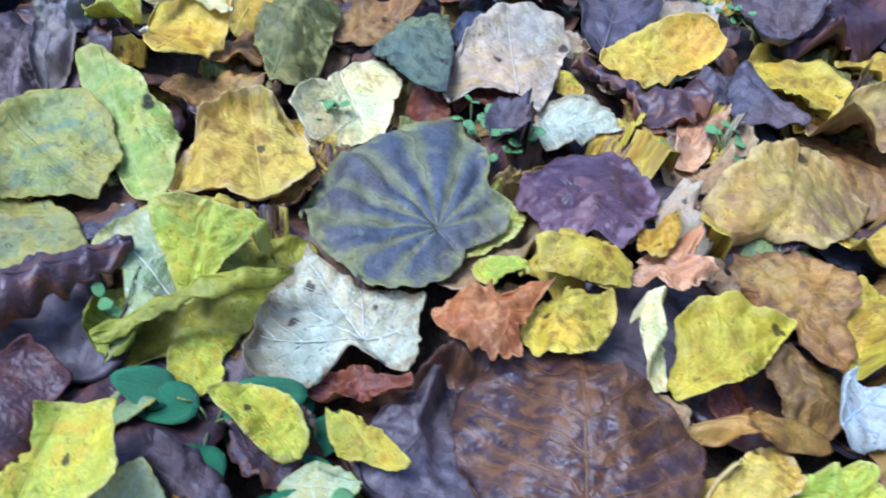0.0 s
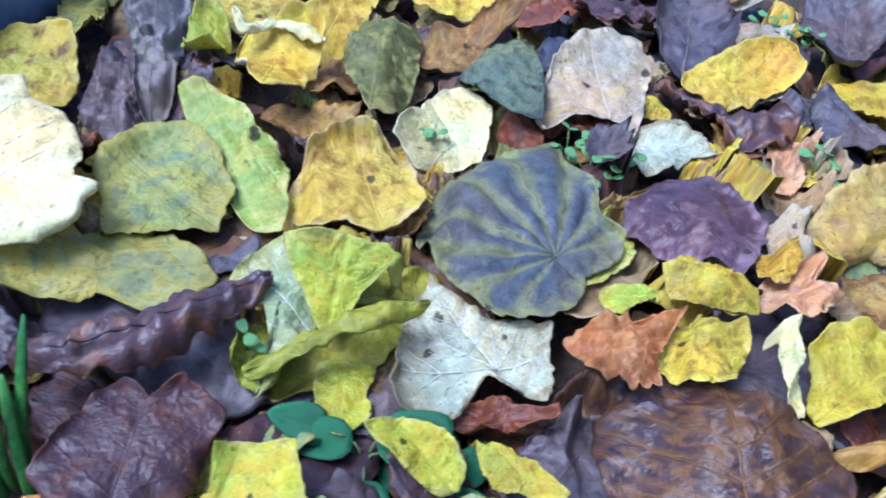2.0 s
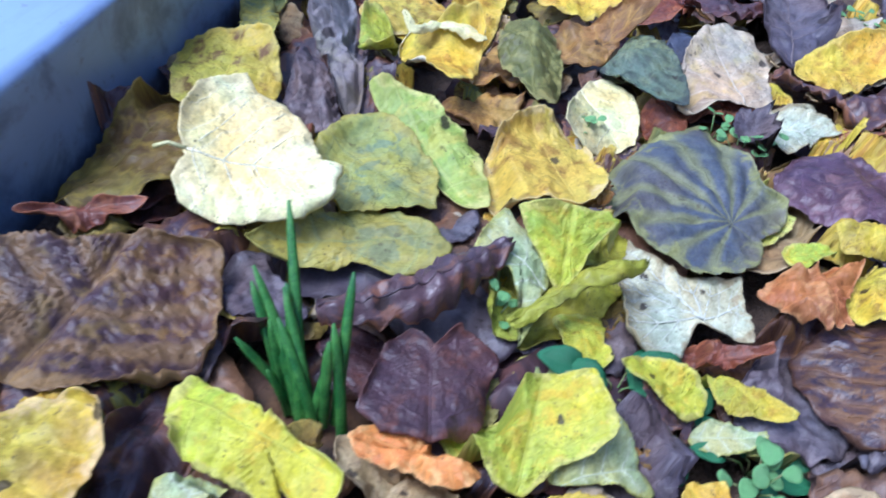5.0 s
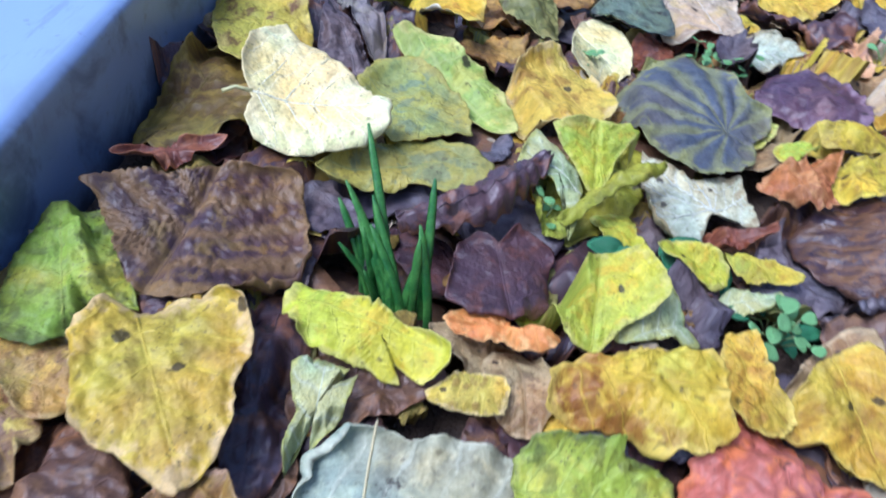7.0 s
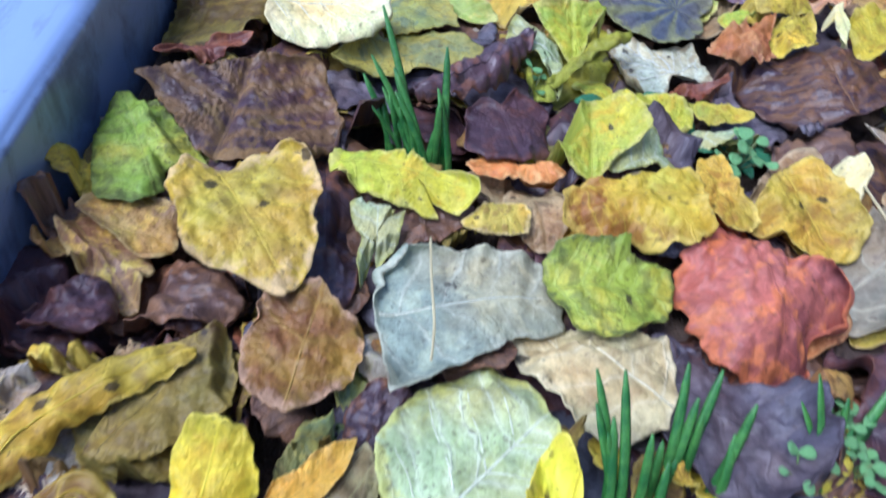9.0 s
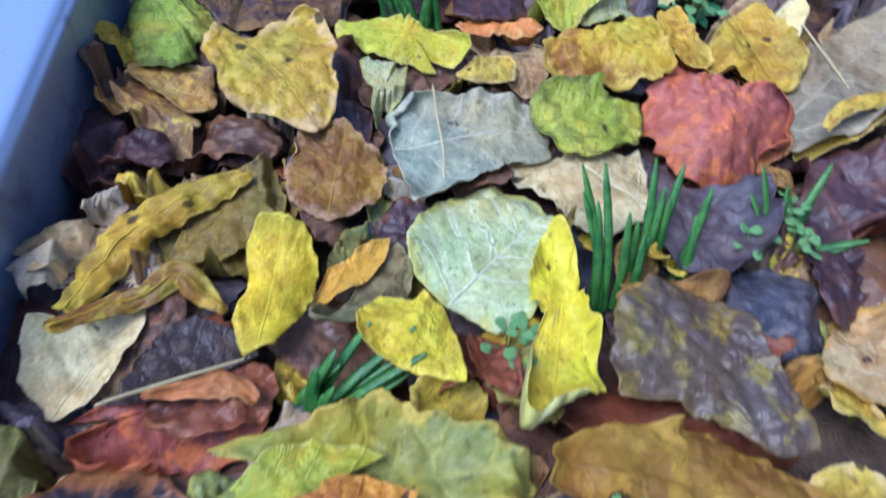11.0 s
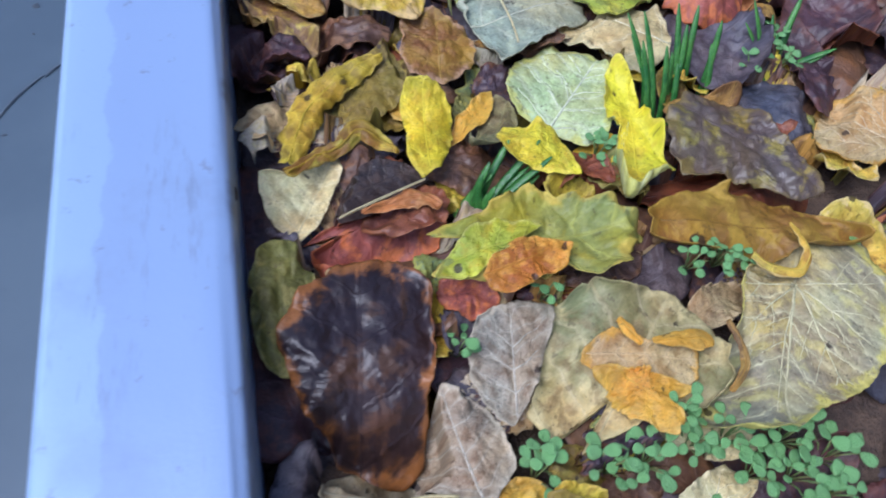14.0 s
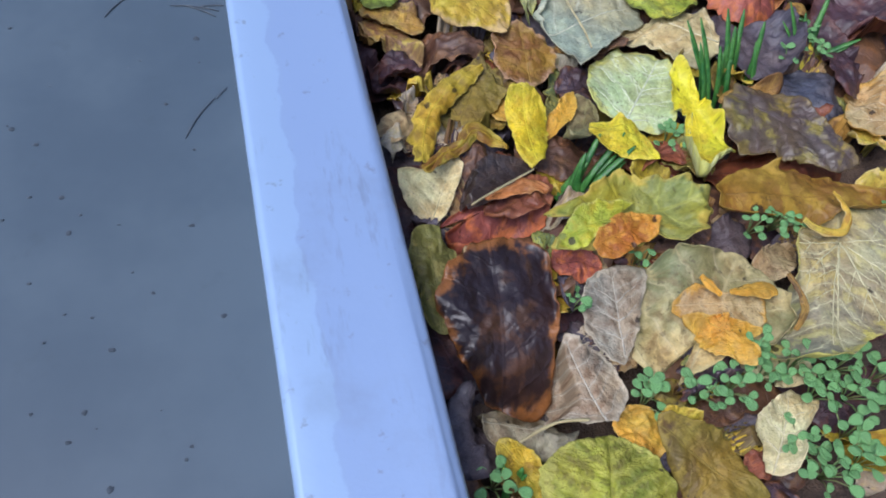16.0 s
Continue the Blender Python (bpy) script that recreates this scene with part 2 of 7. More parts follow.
tint("greenspot", "mottled green", (142, 164, 60), (188, 182, 70), (96, 104, 50), (170, 182, 92), thin=0.15, spots=0.7)
tint("olivebrown", "olive-brown", (132, 114, 50), (96, 76, 46), (156, 136, 60))
tint("mustardholes", "mustard-yellow", (204, 182, 64), (190, 158, 58), (124, 92, 50), edge=(226, 196, 140), blotch=0.35, spots=0.75)
tint("brown", "brown", (114, 86, 68), (90, 66, 58), (136, 100, 70), rough=0.45, coat=0.15)
tint("peachorange", "peach-orange", (222, 162, 86), (202, 132, 70), (232, 194, 134))
tint("mustardbrown", "mustard-brown", (188, 158, 44), (134, 92, 40), (206, 186, 70))
tint("silver", "silver-grey", (186, 190, 162), (152, 156, 138), (206, 204, 168), (218, 218, 188), blotch=0.5)
tint("red", "brick-red", (172, 98, 82), (138, 78, 76), (200, 118, 72), blotch=0.85, coat=0.05)
tint("creamtan", "cream-tan", (216, 203, 156), (192, 174, 126), (150, 124, 84), (225, 215, 175), blotch=0.4)
tint("graycream", "grey-cream", (156, 146, 122), (132, 122, 102), (108, 94, 76), (190, 182, 150))
tint("orangetip", "mustard-brown", (160, 132, 58), (124, 88, 48), (106, 64, 48), edge=(200, 164, 128), blotch=0.5)
tint("purplemottle", "mottled purple-brown", (82, 72, 71), (98, 82, 66), (148, 132, 64), (110, 95, 92), (122, 104, 60), rough=0.42, coat=0.1, thin=0, blotch=0.8)
tint("tanpeach", "tan-peach", (198, 168, 118), (176, 146, 102), (160, 120, 70), (218, 198, 155), (215, 165, 60))
tint("mustardrust", "ochre and rust", (136, 106, 38), (108, 58, 46), (160, 130, 50), rough=0.55, blotch=0.9)
tint("oliveyellow", "olive-yellow", (164, 160, 44), (128, 140, 82), (182, 170, 54), (190, 190, 100), (200, 176, 80), thin=0.18, blotch=0.4)
tint("orangebrown", "orange-brown", (188, 128, 40), (152, 92, 40), (202, 152, 60))
tint("blackvein", "blackish-brown", (58, 48, 48), (46, 39, 39), (72, 58, 52), (150, 132, 108), rough=0.35, coat=0.12, thin=0, veins=0.15)
tint("darkpurpleorange", "dark purple-brown", (52, 38, 40), (38, 30, 36), (96, 66, 42), (58, 44, 42), (156, 100, 46), rough=0.42, coat=0.22, thin=0, veins=0.1, blotch=0.45)
tint("graytan", "grey-tan", (172, 162, 144), (142, 130, 116), (120, 100, 82), (206, 198, 176), blotch=0.7, spots=0.6)
tint("creamgreen", "cream and green", (206, 190, 138), (138, 138, 98), (128, 108, 74), (214, 200, 156), (210, 196, 140), blotch=0.6, spots=0.8)
tint("amber", "amber-orange", (220, 174, 66), (204, 150, 58), (192, 152, 74), thin=0.2)
tint("graycreamvein", "grey-cream", (176, 168, 128), (132, 124, 106), (188, 180, 118), (226, 220, 172), (200, 190, 90), veins=0.65, blotch=0.6, spots=0.7)
tint("limeribs", "lime-olive", (164, 164, 54), (130, 132, 50), (110, 100, 50), (190, 186, 84), ribs=0.4)
tint("olivegray", "olive-grey", (150, 146, 98), (128, 120, 90), (104, 92, 66))


def plain_material(name, c, c2, scale, rough, depth=0.0008, bumps=0.6, coat=0.0):
    n = Nodes(name)
    co = n.node("TexCoord", 3)
    a = n.noise(co, scale, 5, 0.65)
    b = n.noise(co, scale * 7, 3, 0.6)
    col = n.mix(n.span(a, 0.35, 0.65), lin(c), lin(c2))
    col = n.node("Mix", 2, {"data_type": "RGBA", "blend_type": "MULTIPLY"}, i0=1.0, i6=col, i7=n.span(b, 0.25, 0.75, 0.7, 1.2))
    n.put(n.bsdf.inputs["Base Color"], col)
    n.put(n.bsdf.inputs["Roughness"], n.span(b, 0.3, 0.7, rough - 0.08, rough + 0.1))
    n.bsdf.inputs["Coat Weight"].default_value = coat
    n.put(n.bsdf.inputs["Normal"], n.bump(n.math("ADD", a, n.math("MULTIPLY", b, 0.5)), bumps, depth))
    return n.m


SOIL = plain_material("soil", (74, 60, 51), (100, 82, 66), 90, 0.8, 0.004, 1.0)
GRASS = plain_material("grass", (46, 100, 42), (82, 134, 58), 120, 0.4)
SEED = plain_material("seedling_leaf", (92, 150, 82), (146, 190, 120), 60, 0.35)
BROAD = plain_material("broad_leaf", (42, 104, 66), (74, 138, 90), 60, 0.36)
STEM = plain_material("stem", (96, 132, 70), (120, 116, 70), 200, 0.5)
PETIOLE = plain_material("petiole", (206, 204, 148), (184, 176, 112), 200, 0.5)
DEBRIS = plain_material("debris", (66, 76, 86), (84, 92, 98), 200, 0.6)
HOLE = plain_material("screw", (58, 62, 74), (44, 46, 54), 300, 0.5)


def steel_material():
    """Weathered galvanised sheet, damp, with a dried tide mark along its outer side."""
    n = Nodes("galvanised_steel")
    co = n.node("TexCoord", 3)
    sep = n.t.nodes.new("ShaderNodeSeparateXYZ")
    n.t.links.new(co, sep.inputs[0])
    a = n.noise(co, 14, 5, 0.6)
    b = n.noise(co, 90, 4, 0.65)
    fine = n.noise(co, 500, 3, 0.6)
    tide = n.math("ADD", sep.outputs[0], n.math("MULTIPLY", n.math("SUBTRACT", n.noise(co, 34, 4, 0.6), 0.5), 0.022))
    damp = n.span(tide, -0.2485, -0.2465)
    col = n.mix(damp, lin((152, 176, 206)), lin((143, 164, 197)))
    col = n.mix(n.math("MULTIPLY", n.span(a, 0.5, 0.7), 0.35), col, lin((118, 132, 152)))
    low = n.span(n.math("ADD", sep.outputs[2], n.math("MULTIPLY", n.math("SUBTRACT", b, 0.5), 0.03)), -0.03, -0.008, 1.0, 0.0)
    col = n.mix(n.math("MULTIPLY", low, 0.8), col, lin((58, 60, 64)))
    col = n.mix(n.math("MULTIPLY", n.span(b, 0.62, 0.72), 0.4), col, lin((98, 96, 96)))
    long = n.noise(n.vmath("MULTIPLY", co, (150, 30, 60)), 1.0, 4, 0.65)
    smear = n.math("MULTIPLY", n.span(long, 0.52, 0.7), n.span(n.noise(co, 11, 2, 0.5), 0.45, 0.62))
    col = n.mix(n.math("MULTIPLY", smear, 0.45), col, lin((112, 124, 142)))
    # damp blotches on the upright inner side
    inner = n.math("MULTIPLY", n.span(sep.outputs[0], -0.203, -0.199), n.span(n.noise(n.vmath("MULTIPLY", co, (1, 1, 0.6)), 26, 5, 0.65, 0.5), 0.46, 0.64))
    col = n.mix(n.math("MULTIPLY", inner, 0.6), col, lin((66, 74, 90)))
    n.put(n.bsdf.inputs["Base Color"], col)
    n.bsdf.inputs["Metallic"].default_value = 0.15
    n.put(n.bsdf.inputs["Roughness"], n.math("ADD", n.math("MULTIPLY", damp, -0.06), n.span(a, 0.3, 0.7, 0.36, 0.5)))
    n.put(n.bsdf.inputs["Normal"], n.bump(n.math("ADD", b, n.math("MULTIPLY", fine, 0.3)), 0.25, 0.0006))
    return n.m


def water_material():
    n = Nodes("still_water")
    co = n.node("TexCoord", 3)
    a = n.noise(co, 9, 4, 0.6)
    b = n.noise(co, 46, 4, 0.6)
    col = n.mix(n.span(a, 0.35, 0.65), lin((76, 88, 96)), lin((86, 98, 105)))
    col = n.mix(n.math("MULTIPLY", n.span(b, 0.6, 0.75), 0.25), col, lin((70, 80, 84)))
    n.put(n.bsdf.inputs["Base Color"], col)
    n.bsdf.inputs["Roughness"].default_value = 0.06
    n.bsdf.inputs["IOR"].default_value = 1.75
    flat = n.vmath("MULTIPLY", co, (60, 190, 60))
    ripple = n.math("MULTIPLY", n.noise(flat, 1.0, 3, 0.6), n.span(n.noise(co, 16, 3, 0.6), 0.52, 0.68))
    n.put(n.bsdf.inputs["Normal"], n.bump(n.math("ADD", a, n.math("MULTIPLY", ripple, 0.9)), 0.15, 0.002))
    return n.m


UNSEEN_WALL = plain_material("wall", (74, 66, 60), (92, 84, 76), 6, 0.8)
STEEL, WATER = steel_material(), water_material()


# ---- mesh helpers ----
def mesh(name, verts, faces, mats, slots=None, smooth=True):
    me = bpy.data.meshes.new(name)
    me.from_pydata([tuple(v) for v in verts], [], faces)
    for m in mats:
        me.materials.append(m)
    if slots is not None:
        me.polygons.foreach_set("material_index", slots)
    me.polygons.foreach_set("use_smooth", [smooth] * len(me.polygons))
    me.update()
    return me


def part(name, me, parent, label=""):
    ob = new(name, me)
    ob.parent = parent
    if label:
        tagged(ob, label)
    return ob


def tube(points, radii, sides=5):
    """Vertices and faces of a round, tapering tube through points."""
    pts = [Vector(p) for p in points]
    vs, fs = [], []
    for i, p in enumerate(pts):
        d = (pts[min(i + 1, len(pts) - 1)] - pts[max(i - 1, 0)]).normalized()
        s = d.cross(Vector((0, 0, 1)))
        s = s.normalized() if s.length > 1e-6 else Vector((1, 0, 0))
        w = s.cross(d)
        for k in range(sides):
            a = 2 * math.pi * k / sides
            vs.append(p + (s * math.cos(a) + w * math.sin(a)) * radii[i])
    for i in range(len(pts) - 1):
        for k in range(sides):
            j = (k + 1) % sides
            fs.append((i * sides + k, i * sides + j, (i + 1) * sides + j, (i + 1) * sides + k))
    fs.append(tuple(range(sides))[::-1])
    fs.append(tuple((len(pts) - 1) * sides + k for k in range(sides)))
    return vs, fs


def bed(x, y):
    """Mean height of the litter's surface."""
    z = BED[0] + BED[1] * x + BED[2] * y + BED[3] * x * x + BED[4] * x * y + BED[5] * y * y
    z += sum(a * math.exp(-((x - hx) ** 2 + (y - hy) ** 2) / s ** 2) for hx, hy, s, a in HOLLOWS)
    return max(-0.03, min(0.014, z))


# ---- the bed, its steel edge and the water beyond ----
def ground():
    nx, ny, x0, x1, y0, y1 = 110, 300, -0.202, 1.31, -2.5, 2.5
    vs, fs = [], []
    for j in range(ny + 1):
        for i in range(nx + 1):
            x, y = x0 + (x1 - x0) * (i / nx) ** 1.5, y0 + (y1 - y0) * j / ny
            z = -0.034 + 0.8 * bed(max(-0.25, min(0.3, x)), max(-0.45, min(0.45, y)))
            z += 0.010 * noise.noise((x * 14, y * 14, 0)) + 0.006 * noise.noise((x * 60, y * 60, 3)) + 0.003 * noise.noise((x * 170, y * 170, 8))
            vs.append((x, y, z))
    for j in range(ny):
        for i in range(nx):
            a = j * (nx + 1) + i
            fs.append((a, a + 1, a + nx + 2, a + nx + 1))
    return tagged(new("ground", mesh("ground", vs, fs, [SOIL])), "dark crumbly soil under the leaf litter", "ground", kind="structure")


def steel_edge():
    """Folded sheet: inner wall, rounded top flange, outer lip."""
    prof = [(-0.1985, -0.12)]
    prof += [(-0.1985 - 0.0001 * i, -0.12 + 0.1545 * i / 6) for i in range(1, 7)]
    for k in range(1, 13):
        a = radians(7.5 * k)
        prof.append((-0.2068 + 0.0077 * math.cos(a), 0.0348 + 0.0077 * math.sin(a)))
    for k in range(1, 8):
        prof.append((-0.2068 - 0.0579 * k / 7, 0.0425 - 0.0008 * math.sin(math.pi * k / 7)))
    for k in range(1, 7):
        a = radians(90 + 15 * k)
        prof.append((-0.2647 + 0.0040 * math.cos(a), 0.0385 + 0.0040 * math.sin(a)))
    prof += [(-0.2689, 0.030), (-0.2691, 0.0), (-0.2691, -0.12)]
    ys = [-2.5 + 5.0 * j / 200 for j in range(201)]
    vs, fs = [], []
    for j, y in enumerate(ys):
        for i, (x, z) in enumerate(prof):
            w = 0.0009 * noise.noise((0, y * 5, i * 0.25)) + 0.0003 * noise.noise((i, y * 24, 2))
            vs.append((x + w, y, z + w * 0.6))
    m = len(prof)
    for j in range(len(ys) - 1):
        for i in range(m - 1):
            a = j * m + i
            fs.append((a, a + m, a + m + 1, a + 1))
    edge = tagged(new("planter_edge"), "galvanised grey steel edging of the planting bed, damp", "edging")
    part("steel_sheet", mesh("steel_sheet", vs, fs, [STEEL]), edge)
    for y, z in ((-0.256, 0.03), (0.33, 0.03)):
        bm = bmesh.new()
        bmesh.ops.create_uvsphere(bm, u_segments=12, v_segments=8, radius=0.0034)
        me = bpy.data.meshes.new("rivet")
        bm.to_mesh(me)
        bm.free()
        me.materials.append(HOLE)
        r = part("rivet", me, edge, "small dark rivet head")
        r.matrix_basis = Matrix.Translation((-0.1992, y, z)) @ Matrix.Diagonal((0.45, 1, 1, 1))
    return edge


def water():
    nx, ny = 24, 60
    vs = [(-1.9 + (1.9 - 0.2690) * i / nx, -2.5 + 5.0 * j / ny, 0.02) for j in range(ny + 1) for i in range(nx + 1)]
    fs = [(j * (nx + 1) + i, j * (nx + 1) + i + 1, (j + 1) * (nx + 1) + i + 1, (j + 1) * (nx + 1) + i) for j in range(ny) for i in range(nx)]
    return tagged(new("water", mesh("water", vs, fs, [WATER])), "still slate-grey water beside the steel edge", "water", kind="structure")


def wall():
    """An unseen plain dark wall, added to close the place behind the bed and keep the light of that side away."""
    bm = bmesh.new()
    bmesh.ops.create_cube(bm, size=1)
    for v in bm.verts:
        v.co = Vector((1.35 + 0.1 * v.co.x, 5.0 * v.co.y, 0.6 + 1.4 * v.co.z))
    me = bpy.data.meshes.new("unseen_wall_east")
    bm.to_mesh(me)
    bm.free()
    me.materials.append(UNSEEN_WALL)
    return tagged(new("unseen_wall_east", me), "unseen plain dark wall added behind the bed to block light", "wall", kind="structure")


# the wall is never in view; it only blocks light from the east
ground()
steel_edge()
water()
wall()


def needle(x, y, heading, length, r=0.00042):
    d = Vector((math.cos(radians(heading)), math.sin(radians(heading)), 0))
    s = Vector((-d.y, d.x, 0))
    pts = [d * length * (k / 6 - 0.5) + s * length * 0.05 * math.sin(math.pi * k / 6) for k in range(7)]
    vs, fs = tube(pts, [r * (0.4 + math.sin(math.pi * (k + 0.6) / 7.2)) for k in range(7)], 5)
    ob = tagged(new("plant_needle", mesh("plant_needle", vs, fs, [DEBRIS])), "thin dark needle floating on the water", "plant debris", "needles on the water")
    ob.location = (x, y, 0.0205)


def speck(x, y, r, seed):
    rng = random.Random(seed)
    bm = bmesh.new()
    bmesh.ops.create_icosphere(bm, subdivisions=2, radius=1)
    for v in bm.verts:
        v.co *= 1 + 0.5 * noise.noise(v.co * 1.7 + Vector((seed, 0, 0)))
        v.co.x *= 1 + rng.random() * 0.2
        v.co.z *= 0.35
    me = bpy.data.meshes.new("debris_speck")
    bm.to_mesh(me)
    bm.free()
    me.materials.append(DEBRIS)
    ob = tagged(new("debris_speck", me), "tiny dark speck of debris floating on the water", "plant debris", "specks on the water")
    ob.matrix_basis = Matrix.Translation((x, y, 0.0202)) @ Matrix.Diagonal((r, r * (0.6 + 0.6 * rng.random()), r, 1))


needle(-0.292, -0.184, 56, 0.032)
needle(-0.279, -0.168, 50, 0.01)
needle(-0.289, -0.0965, -17, 0.03)
needle(-0.285, -0.1, -35, 0.02)
needle(-0.278, -0.096, -5, 0.014)
needle(-0.335, -0.09, 50, 0.02)
specks = random.Random(21)
for i in range(80):
    speck(-0.272 - 0.16 * specks.random() ** 0.8, specks.uniform(-0.44, -0.05), specks.uniform(0.0004, 0.0015), i)



# ---- leaves ----
NAMES = {}
LID, TOP = {}, {}
CELL = 0.003


def cover(pts):
    """Note how low the leaf lies that covers each small cell of the bed."""
    for x, y, z in pts:
        c = (math.floor(x / CELL), math.floor(y / CELL))
        if z < LID.get(c, 9.0):
            LID[c] = z
        if z > TOP.get(c, -9.0):
            TOP[c] = z


def clear(pts, most=0.012):
    """How far a thing has to rise to lie on the leaves below it."""
    up = sorted(TOP.get((math.floor(x / CELL), math.floor(y / CELL)), -9.0) - z for x, y, z in pts)
    return min(most, max(0.0, up[int(len(up) * 0.985)] + 0.001))


def tuck(pts, gap):
    """Press points below the leaves that already lie above them."""
    out = []
    for x, y, z in pts:
        i, j = math.floor(x / CELL), math.floor(y / CELL)
        lid = min(LID.get((i + a, j + b), 9.0) + 0.0004 * (abs(a) + abs(b)) for a in (-1, 0, 1) for b in (-1, 0, 1))
        out.append((x, y, min(z, lid - gap)))
    return out


def move(pts, m):
    m = np.array(m)
    return np.array(pts) @ m[:3, :3].T + m[:3, 3]


def spread_out(d, r):
    """The greatest value within r cells round each cell of a square field, then their mean."""
    for reduce in (np.max, np.mean):
        for axis in (0, 1):
            wide = np.pad(d, [(r, r) if k == axis else (0, 0) for k in (0, 1)], mode="edge")
            n = d.shape[axis]
            d = reduce([np.take(wide, range(k, k + n), axis=axis) for k in range(2 * r + 1)], axis=0)
    return d


def drape(vs, place, gap):
    """Press a blade softly below the leaves that lie above it; also tells by how much each point of its grid sinks."""
    w, n = move(vs, place), len(vs) // 2
    m = math.isqrt(n)
    sink = w[:n, 2] - np.array(tuck(w[:n], gap))[:, 2]
    if sink.any():
        sink = spread_out(sink.reshape(m, m), 2 if m > 30 else 1).ravel()
        w[:n, 2] -= sink
        w[n:, 2] -= sink
    return move(w, place.inverted()), sink


def leaf_form(x, y, z, length, heading, pitch, left, rise_l, right, rise_r, mid, q=0.5, pk=0.7, cr=0.6, ru=1.6, dome=0.0, notch=0.0, tipp=0.15,
              teeth=0.017, rag=0.035, curl=(), lobes=(), size=1.08, folds=(), crush=1.0, tear=0.5, fan=False, fine=True, shape=()):
    """The surface of a leaf whose stalk end lies at x, y, z. length along the midrib, heading and pitch of it in degrees; left, right: width of
    the two halves and the degrees by which they rise; mid: where it is widest. In mm: q bulge between the veins, pk blisters, cr crinkle,
    ru waviness of the margin, dome. Seen from the middle, 0 is the tip and 90 the left side: curl (direction, spread, bend) in degrees,
    lobes (direction, spread, share by which the outline swells), folds (direction, distance from the middle, degrees);
    shape: the corners of a torn or folded leaf's outline instead, (direction, mm from the middle)."""
    sd = (x * 91.7 + y * 57.3) * 10
    r_ = random.Random(int(abs(sd) * 1000))
    k = 0.085 / length
    spread = 0.6 + 0.45 * (sd * 7.31 % 1.0)
    ca, ea, eb = mid * length, (1 - mid) * length, mid * length
    grid = (60 if shape else 48) if fine is True else fine or 14
    corners = sorted((radians(a) % (2 * math.pi), 0.001 * r) for a, r in shape)
    slopes = []
    for i, (a, r) in enumerate(corners):
        (a0, r0), (a1, r1) = corners[i - 1], corners[(i + 1) % len(corners)]
        d0, d1 = (r - r0) / max(0.02, (a - a0) % (2 * math.pi)), (r1 - r) / max(0.02, (a1 - a) % (2 * math.pi))
        slopes.append(2 * d0 * d1 / (d0 + d1) if d0 * d1 > 0 else 0.0)

    def angular(th):
        """Between its corners the outline runs mostly straight."""
        th %= 2 * math.pi
        i = max([c for c in range(len(corners)) if corners[c][0] <= th] or [-1])
        j = (i + 1) % len(corners)
        (a0, r0), (a1, r1) = corners[i], corners[j]
        w = max(0.02, (a1 - a0) % (2 * math.pi))
        f = min(1.0, ((th - a0) % (2 * math.pi)) / w)
        cubic = r0 * (1 + 2 * f) * (1 - f) ** 2 + r1 * f * f * (3 - 2 * f) + w * (slopes[i] * f * (1 - f) ** 2 - slopes[j] * f * f * (1 - f))
        if w > 2.5:
            return cubic
        straight = r0 * r1 * math.sin(w) / (r0 * math.sin(f * w) + r1 * math.sin((1 - f) * w))
        return 0.72 * straight + 0.28 * cubic

    grow = 1.0 + 0.4 * notch
    wide = 0.5 * (left + right)
    creases = [(radians(d), o * wide, math.tan(radians(a)), 0) for d, o, a in folds]
    for i in range(3):
        creases.append((r_.uniform(0, 2 * math.pi), r_.uniform(-0.1, 0.55) * wide, math.tan(radians(r_.uniform(-32, 36) * crush * (0.6 if shape else 1.0))), i % 2))

    cup, saddle, lean = 0.0, 0.0, r_.uniform(0, math.pi)
    if fine is True:
        cup, saddle = r_.uniform(-0.02, 0.04) * (0.3 + crush), r_.uniform(0.035, 0.085) * (0.3 + crush)

    bends = list(curl) or [(r_.uniform(-180, 180), r_.uniform(30, 55), r_.uniform(-45, 85) * (0.25 + 0.8 * crush)) for i in range(3)]

    rolls = [(r_.uniform(-180, 180), r_.uniform(12, 34), r_.choice((1, 1, -1)) * r_.uniform(35, 120) * min(1.0, 1.7 * crush)) for i in range(4)] if fine is True else []

    tears = [(r_.uniform(-170, 170), r_.uniform(4, 11), tear * r_.uniform(0.03, 0.2) * (0.35 if shape else 1.0)) for i in range(4)] if fine is True else []

    def core(th):
        if shape:
            return angular(th)
        c, s = math.cos(th), math.sin(th)
        ex, ey = (ea if c > 0 else eb * grow), (left if s > 0 else right)
        p = 2.25
        r = size / ((abs(c) / ex) ** p + (abs(s) / ey) ** p) ** (1 / p)
        d0 = math.atan2(s, c)
        dpi = math.pi - abs(d0)
        r *= 1 - tipp * 0.35 * math.exp(-(((abs(d0) - 0.5) / 0.3) ** 2))
        r *= 1 - (1 - 1 / grow) * math.exp(-((dpi / 0.28) ** 2))
        swell = 0.0
        for a, spread, amount in lobes:
            dd = (math.degrees(th) - a + 180) % 360 - 180
            swell += amount * math.exp(-((dd / spread) ** 2))
        r *= math.exp(swell)
        return r

    def margin(th):
        c, s = math.cos(th), math.sin(th)
        r = core(th)
        steep = abs(math.log(core(th + 0.04) / core(th - 0.04))) / 0.08
        calm = 1 / (1 + 0.8 * steep * steep)
        saw = (th * 34 / (2 * math.pi) + 1.6 * noise.noise((c * 2.5 + sd, s * 2.5, 7))) % 1.0
        r *= 1 + calm * teeth * (0.25 + 1.1 * abs(noise.noise((c * 2 + sd, s * 2, 17)))) * (saw - 0.5) * 2
        for a, spread, amount in tears:
            dd = (math.degrees(th) - a + 180) % 360 - 180
